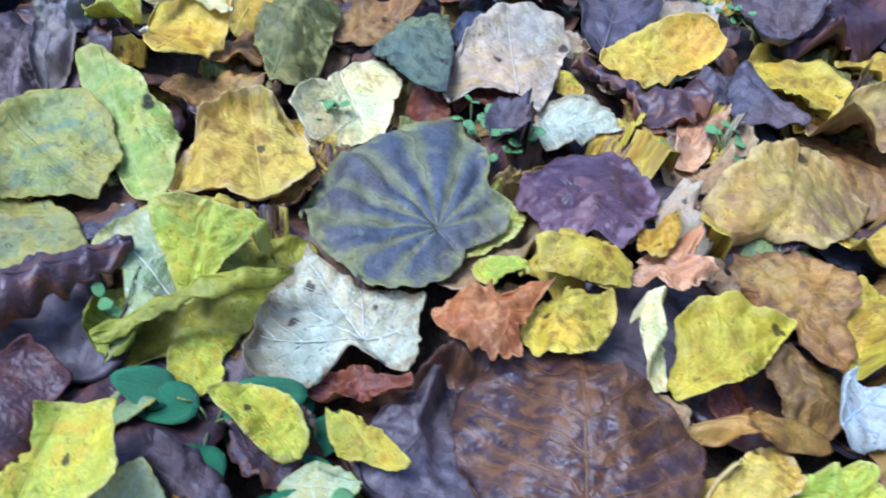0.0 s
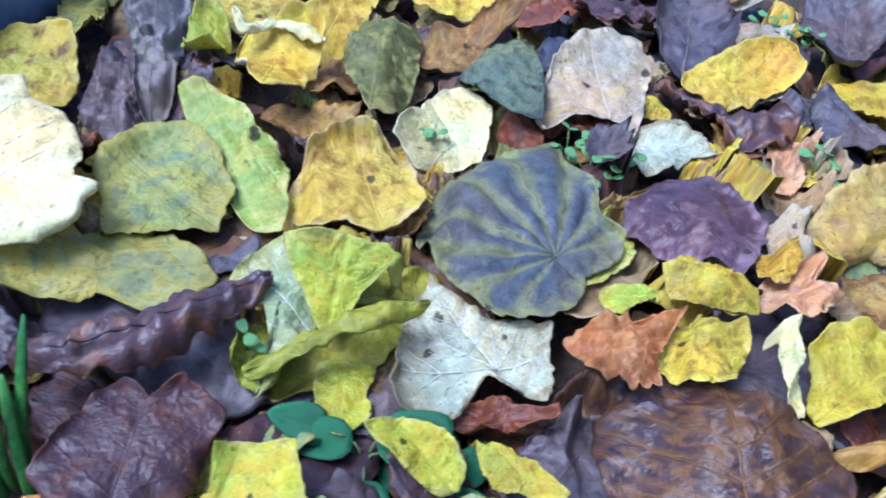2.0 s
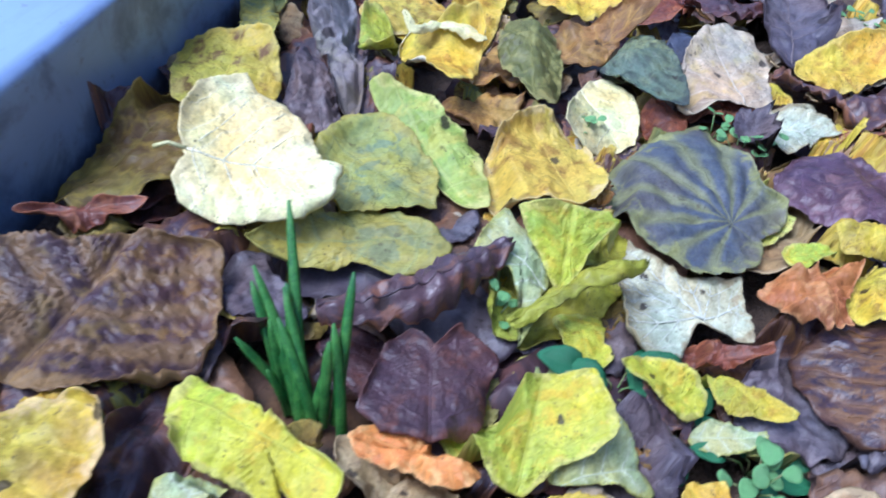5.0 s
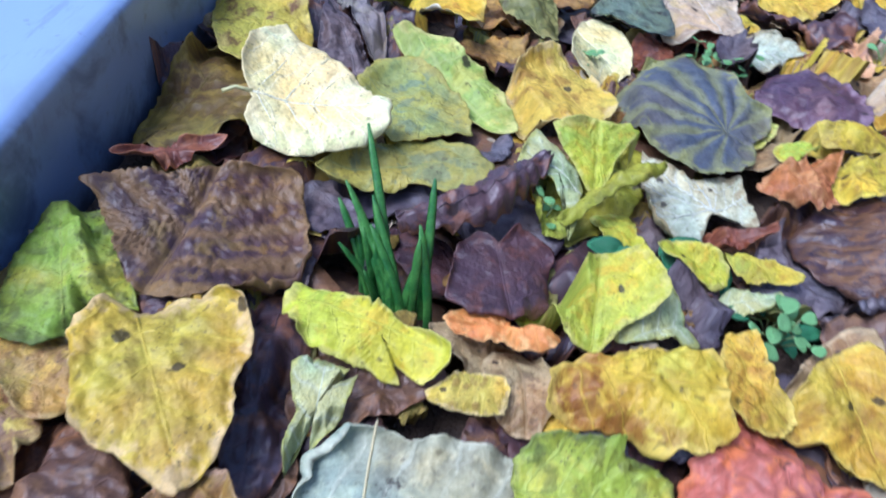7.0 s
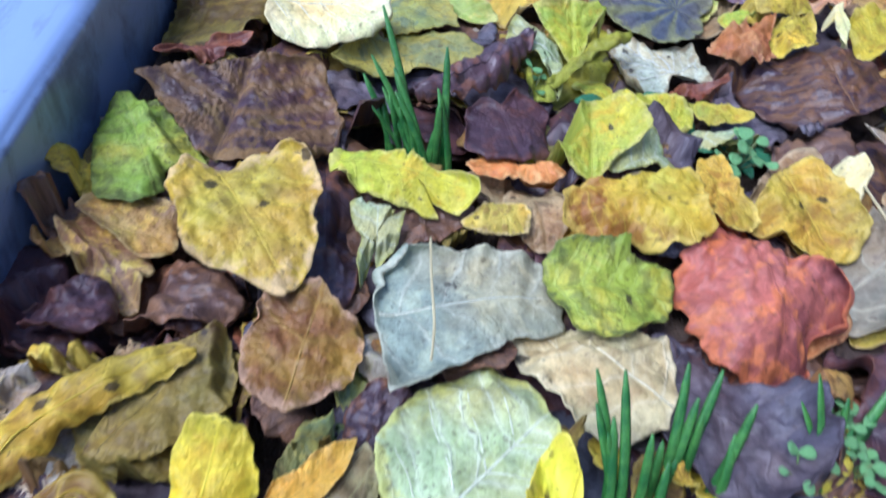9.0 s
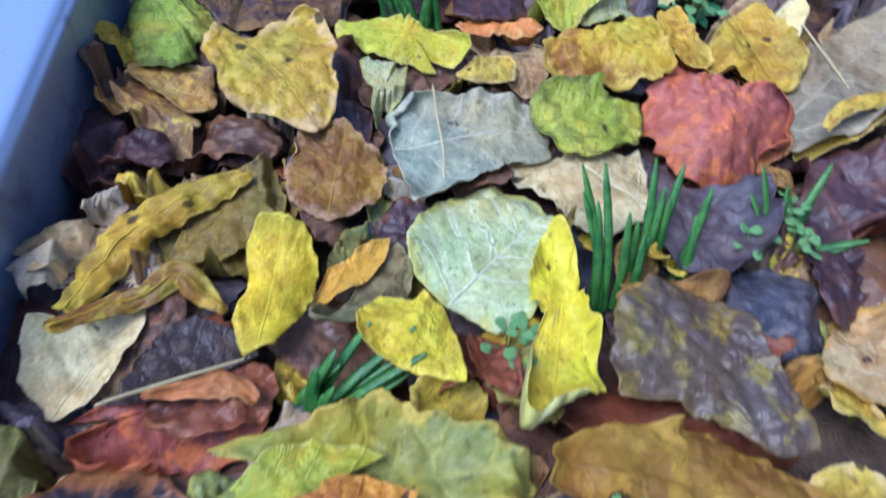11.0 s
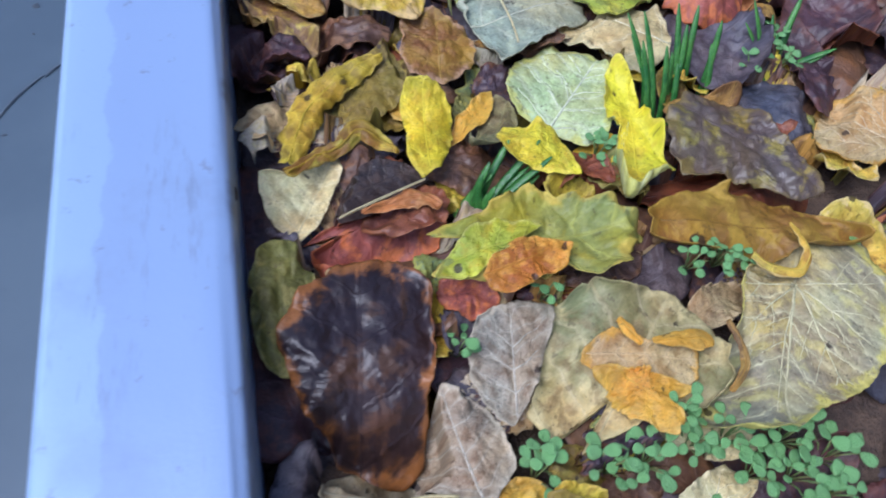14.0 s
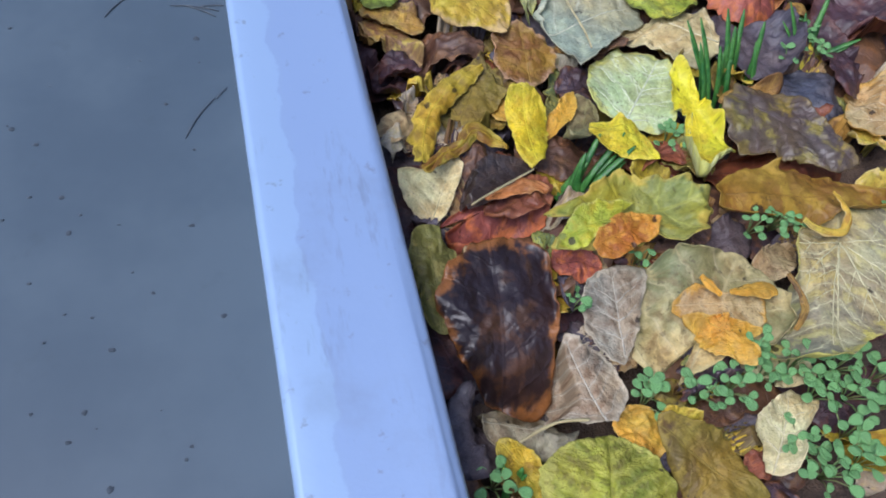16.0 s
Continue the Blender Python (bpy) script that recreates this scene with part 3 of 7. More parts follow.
            r *= 1 - calm * amount * math.exp(-abs(dd / (spread if dd > 0 else spread * 0.4)) ** 1.3)
        r *= 1 + calm * (rag * 1.6 * noise.noise((c * 2.2 + sd, s * 2.2, 1)) + rag * 1.1 * noise.noise((c * 7 + sd, s * 7, 4)))
        return r

    turns = 540 if fine is True else 90
    table = [margin(2 * math.pi * i / turns) for i in range(turns)]

    def outline(th):
        f = (th / (2 * math.pi) % 1.0) * turns
        i = int(f)
        f -= i
        return table[i % turns] * (1 - f) + table[(i + 1) % turns] * f

    ws = math.tan(radians(rise_l)), math.tan(radians(rise_r))

    def surf(rho, th):
        bend = 0.0
        for a, spread, amount in bends:
            dd = (math.degrees(th) - a + 180) % 360 - 180
            bend += amount * math.exp(-((dd / spread) ** 2))
        roll = 0.0
        for a, spread_, amount in rolls:
            dd = (math.degrees(th) - a + 180) % 360 - 180
            roll += amount * math.exp(-((dd / spread_) ** 2))
        turn = min(2.2, abs(radians(bend)))
        R = outline(th) / (0.5 + 0.5 * (math.sin(turn) / turn if turn > 0.02 else 1.0))
        d = rho * R
        fa, fb = ca + d * math.cos(th), d * math.sin(th)
        r0 = 0.5 * R
        rad, lift = d, 0.0
        r1 = 0.80 * R
        if d > r0 and abs(bend) > 1:
            kk = radians(bend) / (R - r0)
            f = min(d, r1) - r0
            rad, lift = r0 + math.sin(kk * f) / kk, (1 - math.cos(kk * f)) / kk
        elif d > r1:
            kk, rad = 0.0, r1
        if d > r1:
            # the outermost fifth rolls more tightly
            a1, f = kk * (r1 - r0), d - r1
            k2 = kk + radians(roll) / (R - r1)
            if abs(k2 * R) > 0.01:
                rad, lift = rad + (math.sin(a1 + k2 * f) - math.sin(a1)) / k2, lift + (math.cos(a1) - math.cos(a1 + k2 * f)) / k2
            else:
                rad, lift = rad + f * math.cos(a1), lift + f * math.sin(a1)
        a, b = ca + rad * math.cos(th), rad * math.sin(th)
        soft = 0.004
        rise = math.sqrt(b * b + soft * soft) - soft
        h = rise * (ws[0] if b > 0 else ws[1]) + lift
        for dr, off, tn, both in creases:
            s = (a - ca) * math.cos(dr) + b * math.sin(dr) - off
            h += tn * (math.sqrt(s * s + 4e-6) + (0 if both else s)) * 0.5
        wa = 0.010 * noise.noise((fa * 40 + sd, fb * 40, 2)) / k
        w = (fa + wa - 0.62 * abs(fb)) * k / SP * spread
        amp = min(1.0, abs(fb) * k / 0.006)
        if fan:
            w = math.atan2(fb, fa + 1e-5) / FAN + 0.8 * noise.noise((fa * 40 + sd, fb * 40, 2)) + 0.5
            amp = min(1.0, math.hypot(fa, fb) * k / 0.03) * max(0.0, min(1.0, (2.5 - abs(math.atan2(fb, fa + 1e-5))) / 0.7))
        f = abs(((w + 0.5) % 1.0) - 0.5) * 2
        h += q * 0.001 * (1 - f ** 2.2) * amp * (1 - 0.5 * rho ** 3) - q * 0.0005
        h -= q * 0.0005 * math.exp(-((fb * k / 0.002) ** 2))
        if pk and fine is True:
            dist = noise.voronoi((fa * PKF + sd, fb * PKF, 0))[0]
            h += pk * 0.001 * (min(0.5, dist[1] - dist[0]) - 0.2) * 2.2
        h += dome * 0.001 * (1 - rho * rho)
        h += length * rho * rho * (cup + saddle * math.cos(2 * (th - lean)))
        h += crush * 0.05 * length * noise.noise((fa * 20 + sd, fb * 20, 14))
        if fine is True:
            h += crush * length * (0.030 * (0.35 - abs(noise.noise((fa * 34 + sd, fb * 34, 21)))) + 0.008 * (0.35 - abs(noise.noise((fa * 85 + sd, fb * 85, 25)))))
            h += crush * 0.085 * length * rho ** 4 * noise.noise((3.2 * math.cos(th) + sd, 3.2 * math.sin(th), 31))
        h += ru * 0.001 * (1.7 * rho * rho * noise.noise((fa * 34 + sd, fb * 34, 0)) + 1.1 * rho ** 5 * noise.noise((fa * 110 + sd, fb * 110, 6)))
        h += cr * 0.001 * (1.5 * abs(noise.noise((fa * 60 + sd, fb * 60, 5))) + 0.8 * noise.noise((fa * 120 + sd, fb * 120, 11)) + 0.5 * noise.noise((fa * 240 + sd, fb * 240, 9)))
        return a, b, h, fa, fb

    vs, uvs, edge, fs = [], [], [], []
    m = grid + 1
    for i in range(m):
        for j in range(m):
            u, v = 2 * i / grid - 1, 2 * j / grid - 1
            rho, th = max(abs(u), abs(v)), 0.0
            if rho > 1e-9:
                th = math.pi / 4 * v / u + (math.pi if u < 0 else 0) if abs(u) > abs(v) else math.pi / 2 - math.pi / 4 * u / v + (math.pi if v < 0 else 0)
            a, b, h, fa, fb = surf(rho, th)
            vs.append((a, b, h)), uvs.append((fa * k, fb * k, sd)), edge.append(rho)
    for i in range(grid):
        for j in range(grid):
            fs.append((i * m + j, (i + 1) * m + j, (i + 1) * m + j + 1, i * m + j + 1))
    top_n, n0 = len(fs), len(vs)
    # the underside lies a leaf's thickness below
    P = np.array(vs)
    F3 = np.array([f[:3] for f in fs])
    nn = np.cross(P[F3[:, 1]] - P[F3[:, 0]], P[F3[:, 2]] - P[F3[:, 0]])
    N = np.zeros_like(P)
    for i in range(3):
        np.add.at(N, F3[:, i], nn)
    N /= np.linalg.norm(N, axis=1)[:, None] + 1e-12
    vs = np.vstack([P, P - N * 0.0004])
    uvs, edge = uvs * 2, edge * 2
    fs += [tuple(i + n0 for i in f[::-1]) for f in fs]
    rim = [i * m for i in range(m)] + [grid * m + j for j in range(1, m)] + [i * m + grid for i in range(grid - 1, -1, -1)] + [j for j in range(grid - 1, 0, -1)]
    fs += [(rim[i], rim[i] + n0, rim[(i + 1) % len(rim)] + n0, rim[(i + 1) % len(rim)]) for i in range(len(rim))]
    place = Matrix.Translation((x, y, z)) @ Euler((0, -radians(pitch), radians(heading)), "XYZ").to_matrix().to_4x4()

    def on(a, b, up):
        th = math.atan2(b, a - ca)
        rho = min(0.99, math.hypot(a - ca, b) / outline(th))
        s = surf(rho, th)
        return (s[0], s[1], s[2] + up)

    return vs, fs, [0] * top_n + [1] * top_n + [0] * len(rim), uvs, edge, place, on, outline


def blade_mesh(name, vs, fs, slots, uvs, edge, mats):
    me = mesh(name, vs, fs, mats, slots)
    at = me.attributes.new("UVMap", "FLOAT_VECTOR", "POINT")
    at.data.foreach_set("vector", [c for p in uvs for c in p])
    at = me.attributes.new("edge", "FLOAT", "POINT")
    at.data.foreach_set("value", edge)
    return me


VEINS = {}


def leaf(tone, x, y, z, length, heading, pitch, left, rise_l, right, rise_r, mid, vn=0, pet=0.0, under=None, label="", group="fallen leaves", over=False, **form):
    """A fallen leaf: blade, midrib and, where they stand out, side veins (vn) and stalk (pet, its length)."""
    words, top, vein = TINTS[tone]
    back = TINTS[under][1] if under else top
    vs, fs, slots, uvs, edge, place, on, outline = leaf_form(x, y, z, length, heading, pitch, left, rise_l, right, rise_r, mid, **form)
    ob = tagged(new("leaf"), label or words + " fallen leaf lying on the leaf litter", "leaf", group)
    ob.matrix_basis = place
    flat = np.array(vs[: len(vs) // 2])
    vs, sink = drape(vs, place, 0.0015)
    down = np.array(place.inverted().to_3x3() @ Vector((0, 0, -1)))

    def sunk(points):
        """Veins sink with the blade that carries them."""
        near = [int(np.argmin(((flat - np.array(p)) ** 2).sum(axis=1))) for p in points]
        return [tuple(np.array(p) + down * sink[k]) for p, k in zip(points, near)]

    if over:
        place = Matrix.Translation((0, 0, clear(move(vs, place)))) @ place
        ob.matrix_basis = place
    part("blade", blade_mesh("blade", vs, fs, slots, uvs, edge, [top, back]), ob)
    if tone not in VEINS:
        VEINS[tone] = plain_material("veins_" + tone, vein, tuple(int(c * 0.85) for c in vein), 200, 0.5)
    k, ca = 0.085 / length, mid * length
    m, thick = 16, (0.0007 if vn else 0.0004)
    t, f = tube([on(length * (0.03 + 0.86 * i / m), 0, 0.0001 if vn else -0.0001) for i in range(m + 1)], [thick * (1 - 0.7 * i / m) for i in range(m + 1)])
    t = sunk(t)
    part("midrib", mesh("midrib", t, f, [VEINS[tone] if vn else top]), ob)
    if vn == 1:
        step = SP / k / (0.6 + 0.45 * ((x * 91.7 + y * 57.3) * 73.1 % 1.0))
        for sgn in (1, -1):
            a0 = 0.06 * length
            slope = 0.45
            while a0 < length * 0.8:
                wdt = (left if sgn > 0 else right) * form.get("size", 1.0)
                pts = []
                for c in range(12):
                    b = sgn * wdt * c / 11
                    a = a0 + slope * abs(b) + 0.0012 * math.sin(c * 0.9 + a0 * 900) * c / 8
                    if math.hypot(a - ca, b) > 0.9 * outline(math.atan2(b, a - ca)):
                        break
                    pts.append(on(a, b, 0.0))
                if len(pts) > 3:
                    t, f = tube(pts, [0.0004 - 0.00028 * c / len(pts) for c in range(len(pts))])
                    t = sunk(t)
                    part("vein", mesh("vein", t, f, [VEINS[tone]]), ob)
                a0 += step * 1.15
                slope = min(0.9, slope + 0.12)
    if vn == 2:
        thick = 0.0006

        def vein_run(a, b, way, bend, run, r0):
            pts, path = [], []
            for c in range(16):
                if math.hypot(a - ca, b) > 0.92 * outline(math.atan2(b, a - ca)):
                    break
                pts.append(on(a, b, 0.0001))
                path.append((a, b, way))
                a, b = a + run / 15 * math.cos(way), b + run / 15 * math.sin(way)
                way += bend / 15 + 0.05 * math.sin(c * 1.7 + a * 800)
            if len(pts) > 3:
                t, f = tube(pts, [r0 * (1 - 0.7 * c / len(pts)) for c in range(len(pts))])
                t = sunk(t)
                part("vein", mesh("vein", t, f, [VEINS[tone]]), ob)
            return path

        for way in (0.0, 0.55, -0.55, 1.15, -1.15, 2.0, -2.0):
            path = vein_run(0.03 * length, 0.0, way, -0.25 * way, length * 0.95, thick)
            for c in (4, 7, 10):
                for turn in (0.7, -0.7):
                    if c < len(path) - 1:
                        vein_run(*path[c][:2], path[c][2] + turn, -0.2 * turn, length * 0.32, thick * 0.55)
    cover(move(vs, place))
    if pet:
        s = on(0.002, 0, 0)
        t, f = tube([s, (-pet * 0.5, 0.0015, s[2] + 0.001), (-pet, 0.0, s[2] - 0.001)], [0.0011, 0.0009, 0.0011], 7)
        part("petiole", mesh("petiole", t, f, [PETIOLE]), ob, "thin pale leaf stalk")
    NAMES.setdefault("at", []).append((x + length * mid * math.cos(radians(heading)), y + length * mid * math.sin(radians(heading)), length))
    return ob


def ribbon(tone, points, bow=0.5, crinkle=1.0, under=None, label="", bite=0.12):
    """A torn or rolled strip of leaf along points (x, y, z, width, tilt in degrees); bow: how far its section is rolled."""
    words, top, vein = TINTS[tone]
    low = TINTS[under][1] if under else top
    P = [Vector(p[:3]) for p in points]
    n, m = 10 * (len(P) - 1), 12
    sd = points[0][0] * 310
    vs, uvs, edge = [], [], []

    def glide(vals, s):
        i = min(int(s), len(vals) - 2)
        f = s - i
        a, b, c, d = vals[max(0, i - 1)], vals[i], vals[i + 1], vals[min(len(vals) - 1, i + 2)]
        return 0.5 * (2 * b + (c - a) * f + (2 * a - 5 * b + 4 * c - d) * f * f + (3 * b - a - 3 * c + d) * f ** 3)

    run = 0.0
    last = None
    for i in range(n + 1):
        s = (len(P) - 1) * i / n
        c = glide(P, s)
        d = (glide(P, min(len(P) - 1, s + 0.05)) - glide(P, max(0, s - 0.05))).normalized()
        run += (c - last).length if last else 0.0
        last = c
        w = max(0.0008, glide([p[3] for p in points], s)) * (0.5 if i in (0, n) else 1.0)
        tilt = radians(glide([p[4] for p in points], s))
        side = Vector((0, 0, 1)).cross(d)
        side = side.normalized() if side.length > 1e-4 else Vector((1, 0, 0))
        up = d.cross(side)
        side, up = side * math.cos(tilt) + up * math.sin(tilt), up * math.cos(tilt) - side * math.sin(tilt)
        for j in range(m + 1):
            v = 2 * j / m - 1
            half = 0.5 * w * (1 + bite * 2 * noise.noise((run * 130 + sd, (3 if v > 0 else 9), 1)) + 0.6 * bite * noise.noise((run * 300 + sd, (3 if v > 0 else 9), 5)))
            arc = v * bow * 1.6
            r = half / max(0.05, bow * 1.6)
            h = -r * (1 - math.cos(arc)) + crinkle * 0.001 * (1.4 * noise.noise((run * 110 + sd, v * 1.3, 2)) + 0.9 * noise.noise((run * 260 + sd, v * 3, 4)) + 1.3 * abs(v) ** 3 * noise.noise((run * 120 + sd, v, 8)))
            vs.append(c + side * r * math.sin(arc) + up * h)
            uvs.append((run + 0.01, v * half * 1.3, sd)), edge.append(abs(v))
    fs = [(i * (m + 1) + j, i * (m + 1) + j + 1, (i + 1) * (m + 1) + j + 1, (i + 1) * (m + 1) + j) for i in range(n) for j in range(m)]
    k, n0 = len(fs), len(vs)
    vs = vs + [p - Vector((0, 0, 0.0005)) for p in vs]
    fs += [tuple(c + n0 for c in f[::-1]) for f in fs]
    rim = [j for j in range(m + 1)] + [i * (m + 1) + m for i in range(1, n + 1)] + [n * (m + 1) + j for j in range(m - 1, -1, -1)] + [i * (m + 1) for i in range(n - 1, 0, -1)]
    fs += [(rim[i], rim[i] + n0, rim[(i + 1) % len(rim)] + n0, rim[(i + 1) % len(rim)]) for i in range(len(rim))]
    ob = tagged(new("leaf"), label or words + " rolled strip of a torn fallen leaf", "leaf", "fallen leaves")
    up = Vector((0, 0, clear(vs)))
    vs = [v + up for v in vs]
    base = P[0] + up
    ob.location = base
    cover(vs)
    rows = [vs[i * (m + 1) + m // 2] - base for i in range(1, n)]
    t, f = tube(rows, [0.0005 * (1 - 0.6 * i / len(rows)) for i in range(len(rows))])
    part("midrib", mesh("midrib", t, f, [top]), ob)
    part("blade", blade_mesh("blade", [v - base for v in vs], fs, [0] * k + [1] * k + [0] * len(rim), uvs * 2, edge * 2, [top, low]), ob)
    return ob


# ---- the leaves that can be told apart ----
ribbon("mustard", [(-0.1753, -0.2321, 0.0178, 0.0097, 0), (-0.1701, -0.2132, 0.014, 0.0163, 0), (-0.1643, -0.1985, 0.0131, 0.0202, 10), (-0.1559, -0.1877, 0.0134, 0.017, 15), (-0.145, -0.1775, 0.0139, 0.0174, 15), (-0.1304, -0.1668, 0.0141, 0.0141, 0), (-0.1206, -0.1633, 0.014, 0.0043, 0)], bow=0.55, crinkle=1.6, bite=0.25, label='mustard-yellow curled strip-like fallen leaf arched over others')
leaf("lemon", -0.0041, -0.2571, 0.0100, 0.0882, 77.7, 0.0, 0.0135, 10, 0.0214, -8, 0.49, under='palegreen', label='bright yellow crinkled and twisted fallen leaf', crush=0.8, rag=0.08, teeth=0.05, ru=4, curl=[(90, 50, 55), (-90, 50, 45), (180, 40, 60)], shape=[(-183, 57.7), (-152, 38.5), (-149, 29.4), (-129, 14.7), (-91, 6.6), (-2, 23.2), (17, 35.8), (94, 15.0), (140, 12.0), (156, 27.6), (164, 54.2), (169, 72.4)])
leaf("lemon", -0.1093, -0.2407, 0.0080, 0.0550, 84.7, 12.6, 0.0114, -8, 0.0145, -16, 0.50, label='bright yellow crinkled fallen leaf standing up', crush=0.6, rag=0.05, ru=3, curl=[(90, 50, -35), (-90, 50, -30), (0, 40, 40)], shape=[(-168, 26.8), (-107, 14.6), (-48, 20.4), (-18, 25.4), (19, 25.4), (45, 17.6), (99, 9.2), (150, 21.5), (172, 31.9)])
leaf("cream", -0.1432, 0.0563, 0.0075, 0.0664, 16.7, 0.0, 0.0598, 3, 0.0351, -4, 0.45, q=0.8, pk=0.5, vn=1, pet=0.012, crush=0.45, curl=[(60, 40, -25), (-100, 50, -30), (0, 25, 35), (150, 30, 20)], label='cream-white fallen leaf lying underside up with raised pale veins', tear=0.3, teeth=0.008, rag=0.02, shape=[(-153, 34.5), (-136, 36.3), (-103, 32.0), (-70, 29.6), (-45, 38.7), (-21, 46.0), (5, 39.2), (9, 29.1), (54, 37.9), (81, 49.0), (97, 50.7), (102, 63.8), (129, 49.6), (153, 38.8), (172, 32.1), (187, 28.1)])
leaf("yellowspot", -0.1558, 0.1023, -0.0062, 0.0744, 102.9, 4.0, 0.0286, -1, 0.0286, -3, 0.50, q=0.8, pk=1, label='yellow fallen leaf with brown spots against the planter edge', crush=0.45, shape=[(-153, 40.6), (-143, 36.5), (-117, 31.9), (-73, 25.4), (-34, 29.7), (14, 29.1), (55, 36.6), (120, 31.0), (152, 40.7), (172, 40.8)])
leaf("olive", -0.1038, 0.1168, -0.0126, 0.0730, -18.4, 1.0, 0.0335, 6, 0.0335, 4, 0.50, q=0.8, pk=0.8, label='mottled grey-green fallen leaf with quilted surface', crush=0.4, shape=[(-155, 31.8), (-124, 25.5), (-81, 35.0), (-31, 29.3), (-3, 37.1), (44, 30.3), (93, 32.1), (127, 41.6), (151, 38.4)])
leaf("olive", -0.0231, 0.0740, -0.0098, 0.0917, -156.3, -0.5, 0.0191, -10, 0.0191, 14, 0.50, q=0.8, pk=0.8, crush=0.5, shape=[(-173, 39.2), (-143, 31.3), (-75, 19.0), (-23, 24.8), (6, 44.6), (18, 39.1), (36, 22.3), (94, 12.6), (135, 31.6), (151, 42.1), (172, 44.5)])
leaf("greenpale", -0.0882, 0.1687, -0.0021, 0.0976, -44.1, -7.2, 0.0211, 11, 0.0211, 9, 0.50, q=0.8, pk=0.9, label='yellow-green blistered fallen leaf with a ragged edge', rag=0.06, crush=0.5, shape=[(-166, 48.4), (-146, 20.7), (-146, 44.5), (-114, 7.1), (-16, 28.9), (-5, 48.6), (7, 51.1), (22, 39.1), (75, 24.8), (116, 18.1), (160, 30.5), (179, 50.1)])
leaf("lime", -0.0924, 0.1701, -0.0063, 0.0645, 115.5, -2.4, 0.0096, -17, 0.0129, -20, 0.52, q=0.8, pk=1.2, size=0.96, lobes=[(50, 40, -0.17), (-50, 40, 0.16), (160, 14, -0.15), (-130, 40, 0.06), (20, 14, -0.07), (-10, 14, 0.08), (140, 14, 0.07), (170, 14, -0.05)], tipp=0.0, crush=0.7)
leaf("yellow", -0.0508, 0.1600, -0.0067, 0.0752, 109.7, 0.7, 0.0223, -19, 0.0253, -16, 0.64, curl=[(0, 60, 55), (-50, 40, 35)], ru=3, under='white', label='yellow fallen leaf with its pale tip curled over', tear=0.1, size=0.92, lobes=[(50, 24, 0.41), (150, 24, -0.37), (-50, 24, 0.26), (-130, 24, -0.2), (10, 14, -0.15), (180, 14, 0.1), (40, 14, 0.09), (-160, 14, -0.09), (60, 14, -0.09)], tipp=0.0, crush=0.7)
leaf("lavender", -0.0957, 0.1347, -0.0070, 0.0976, 119.3, 4.6, 0.0135, -5, 0.0142, -35, 0.59, q=0.8, pk=2, cr=1.5, label='grey-lavender and olive shrivelled fallen leaf', size=0.9, lobes=[(140, 24, -0.46), (-20, 24, 0.45), (40, 24, 0.22), (-110, 24, -0.16), (100, 14, -0.1), (160, 14, -0.09), (180, 14, 0.09), (140, 14, 0.07), (160, 14, -0.06)], tipp=0.0, crush=0.7)
leaf("moss", -0.0083, 0.1915, -0.0034, 0.1053, 106.9, -3.6, 0.0198, -24, 0.0198, -36, 0.50, q=0.8, pk=1.5, dome=8, cr=1.5, label='mossy green blistered fallen leaf, domed upwards', crush=0.6, shape=[(-169, 56.7), (-140, 32.4), (-84, 22.4), (-26, 45.8), (-7, 34.1), (43, 23.1), (116, 19.9), (168, 38.6), (180, 56.9)])
leaf("yellow", -0.0166, 0.3612, -0.0018, 0.0564, -70.4, -16.4, 0.0306, 6, 0.0283, -9, 0.54, q=0.8, pk=1)
leaf("goldbrown", -0.0022, 0.2568, -0.0216, 0.0669, 44.8, 18.5, 0.0246, -10, 0.0223, 3, 0.50, cr=2, rag=0.08, size=0.86, lobes=[(-70, 40, -0.75), (110, 40, 0.52), (-20, 14, 0.37), (-170, 24, 0.18), (-40, 14, -0.2), (50, 40, 0.09), (-100, 14, -0.15), (110, 14, -0.12), (-70, 14, 0.11)], tipp=0.0, crush=0.7)
leaf("teal", 0.0192, 0.2495, -0.0131, 0.0472, 17.5, 23.4, 0.0371, -6, 0.0371, -17, 0.50, dome=9, q=0.8, pk=1.2, label='dull blue-green fallen leaf, domed and wrinkled', crush=0.6, shape=[(-101, 29.3), (-79, 46.2), (-66, 52.7), (-43, 34.7), (29, 24.0), (80, 30.9), (135, 9.9), (197, 22.4)])
leaf("slate", 0.0434, 0.2385, -0.0086, 0.0315, -21.3, 16.1, 0.0049, 36, 0.0060, -30, 0.52, cr=1)
leaf("tanpink", 0.1098, 0.2263, 0.0007, 0.0869, 112.6, 5.0, 0.0332, 9, 0.0332, -3, 0.50, q=0.8, pk=1, vn=2, ru=2, label='faded tan-pink fallen leaf with branching veins', tear=0.4, crush=0.5, shape=[(-180, 33.9), (-172, 50.5), (-127, 27.6), (-67, 40.6), (-42, 49.9), (-20, 46.2), (8, 34.6), (55, 25.0), (109, 44.3), (141, 59.0), (151, 45.2)])
leaf("paleyellow", 0.0119, 0.2245, -0.0079, 0.0559, -48.4, -7.1, 0.0311, -5, 0.0311, 19, 0.50, q=0.6, pk=0.7, vn=1, label='pale yellow rounded fallen leaf', tear=0.3, teeth=0.008, crush=0.4, curl=[(60, 50, 30), (-90, 50, 20)], shape=[(-137, 19.2), (-77, 35.7), (-66, 35.4), (-48, 37.3), (-17, 27.9), (19, 25.4), (56, 20.7), (109, 31.6), (139, 39.1), (159, 33.8)])
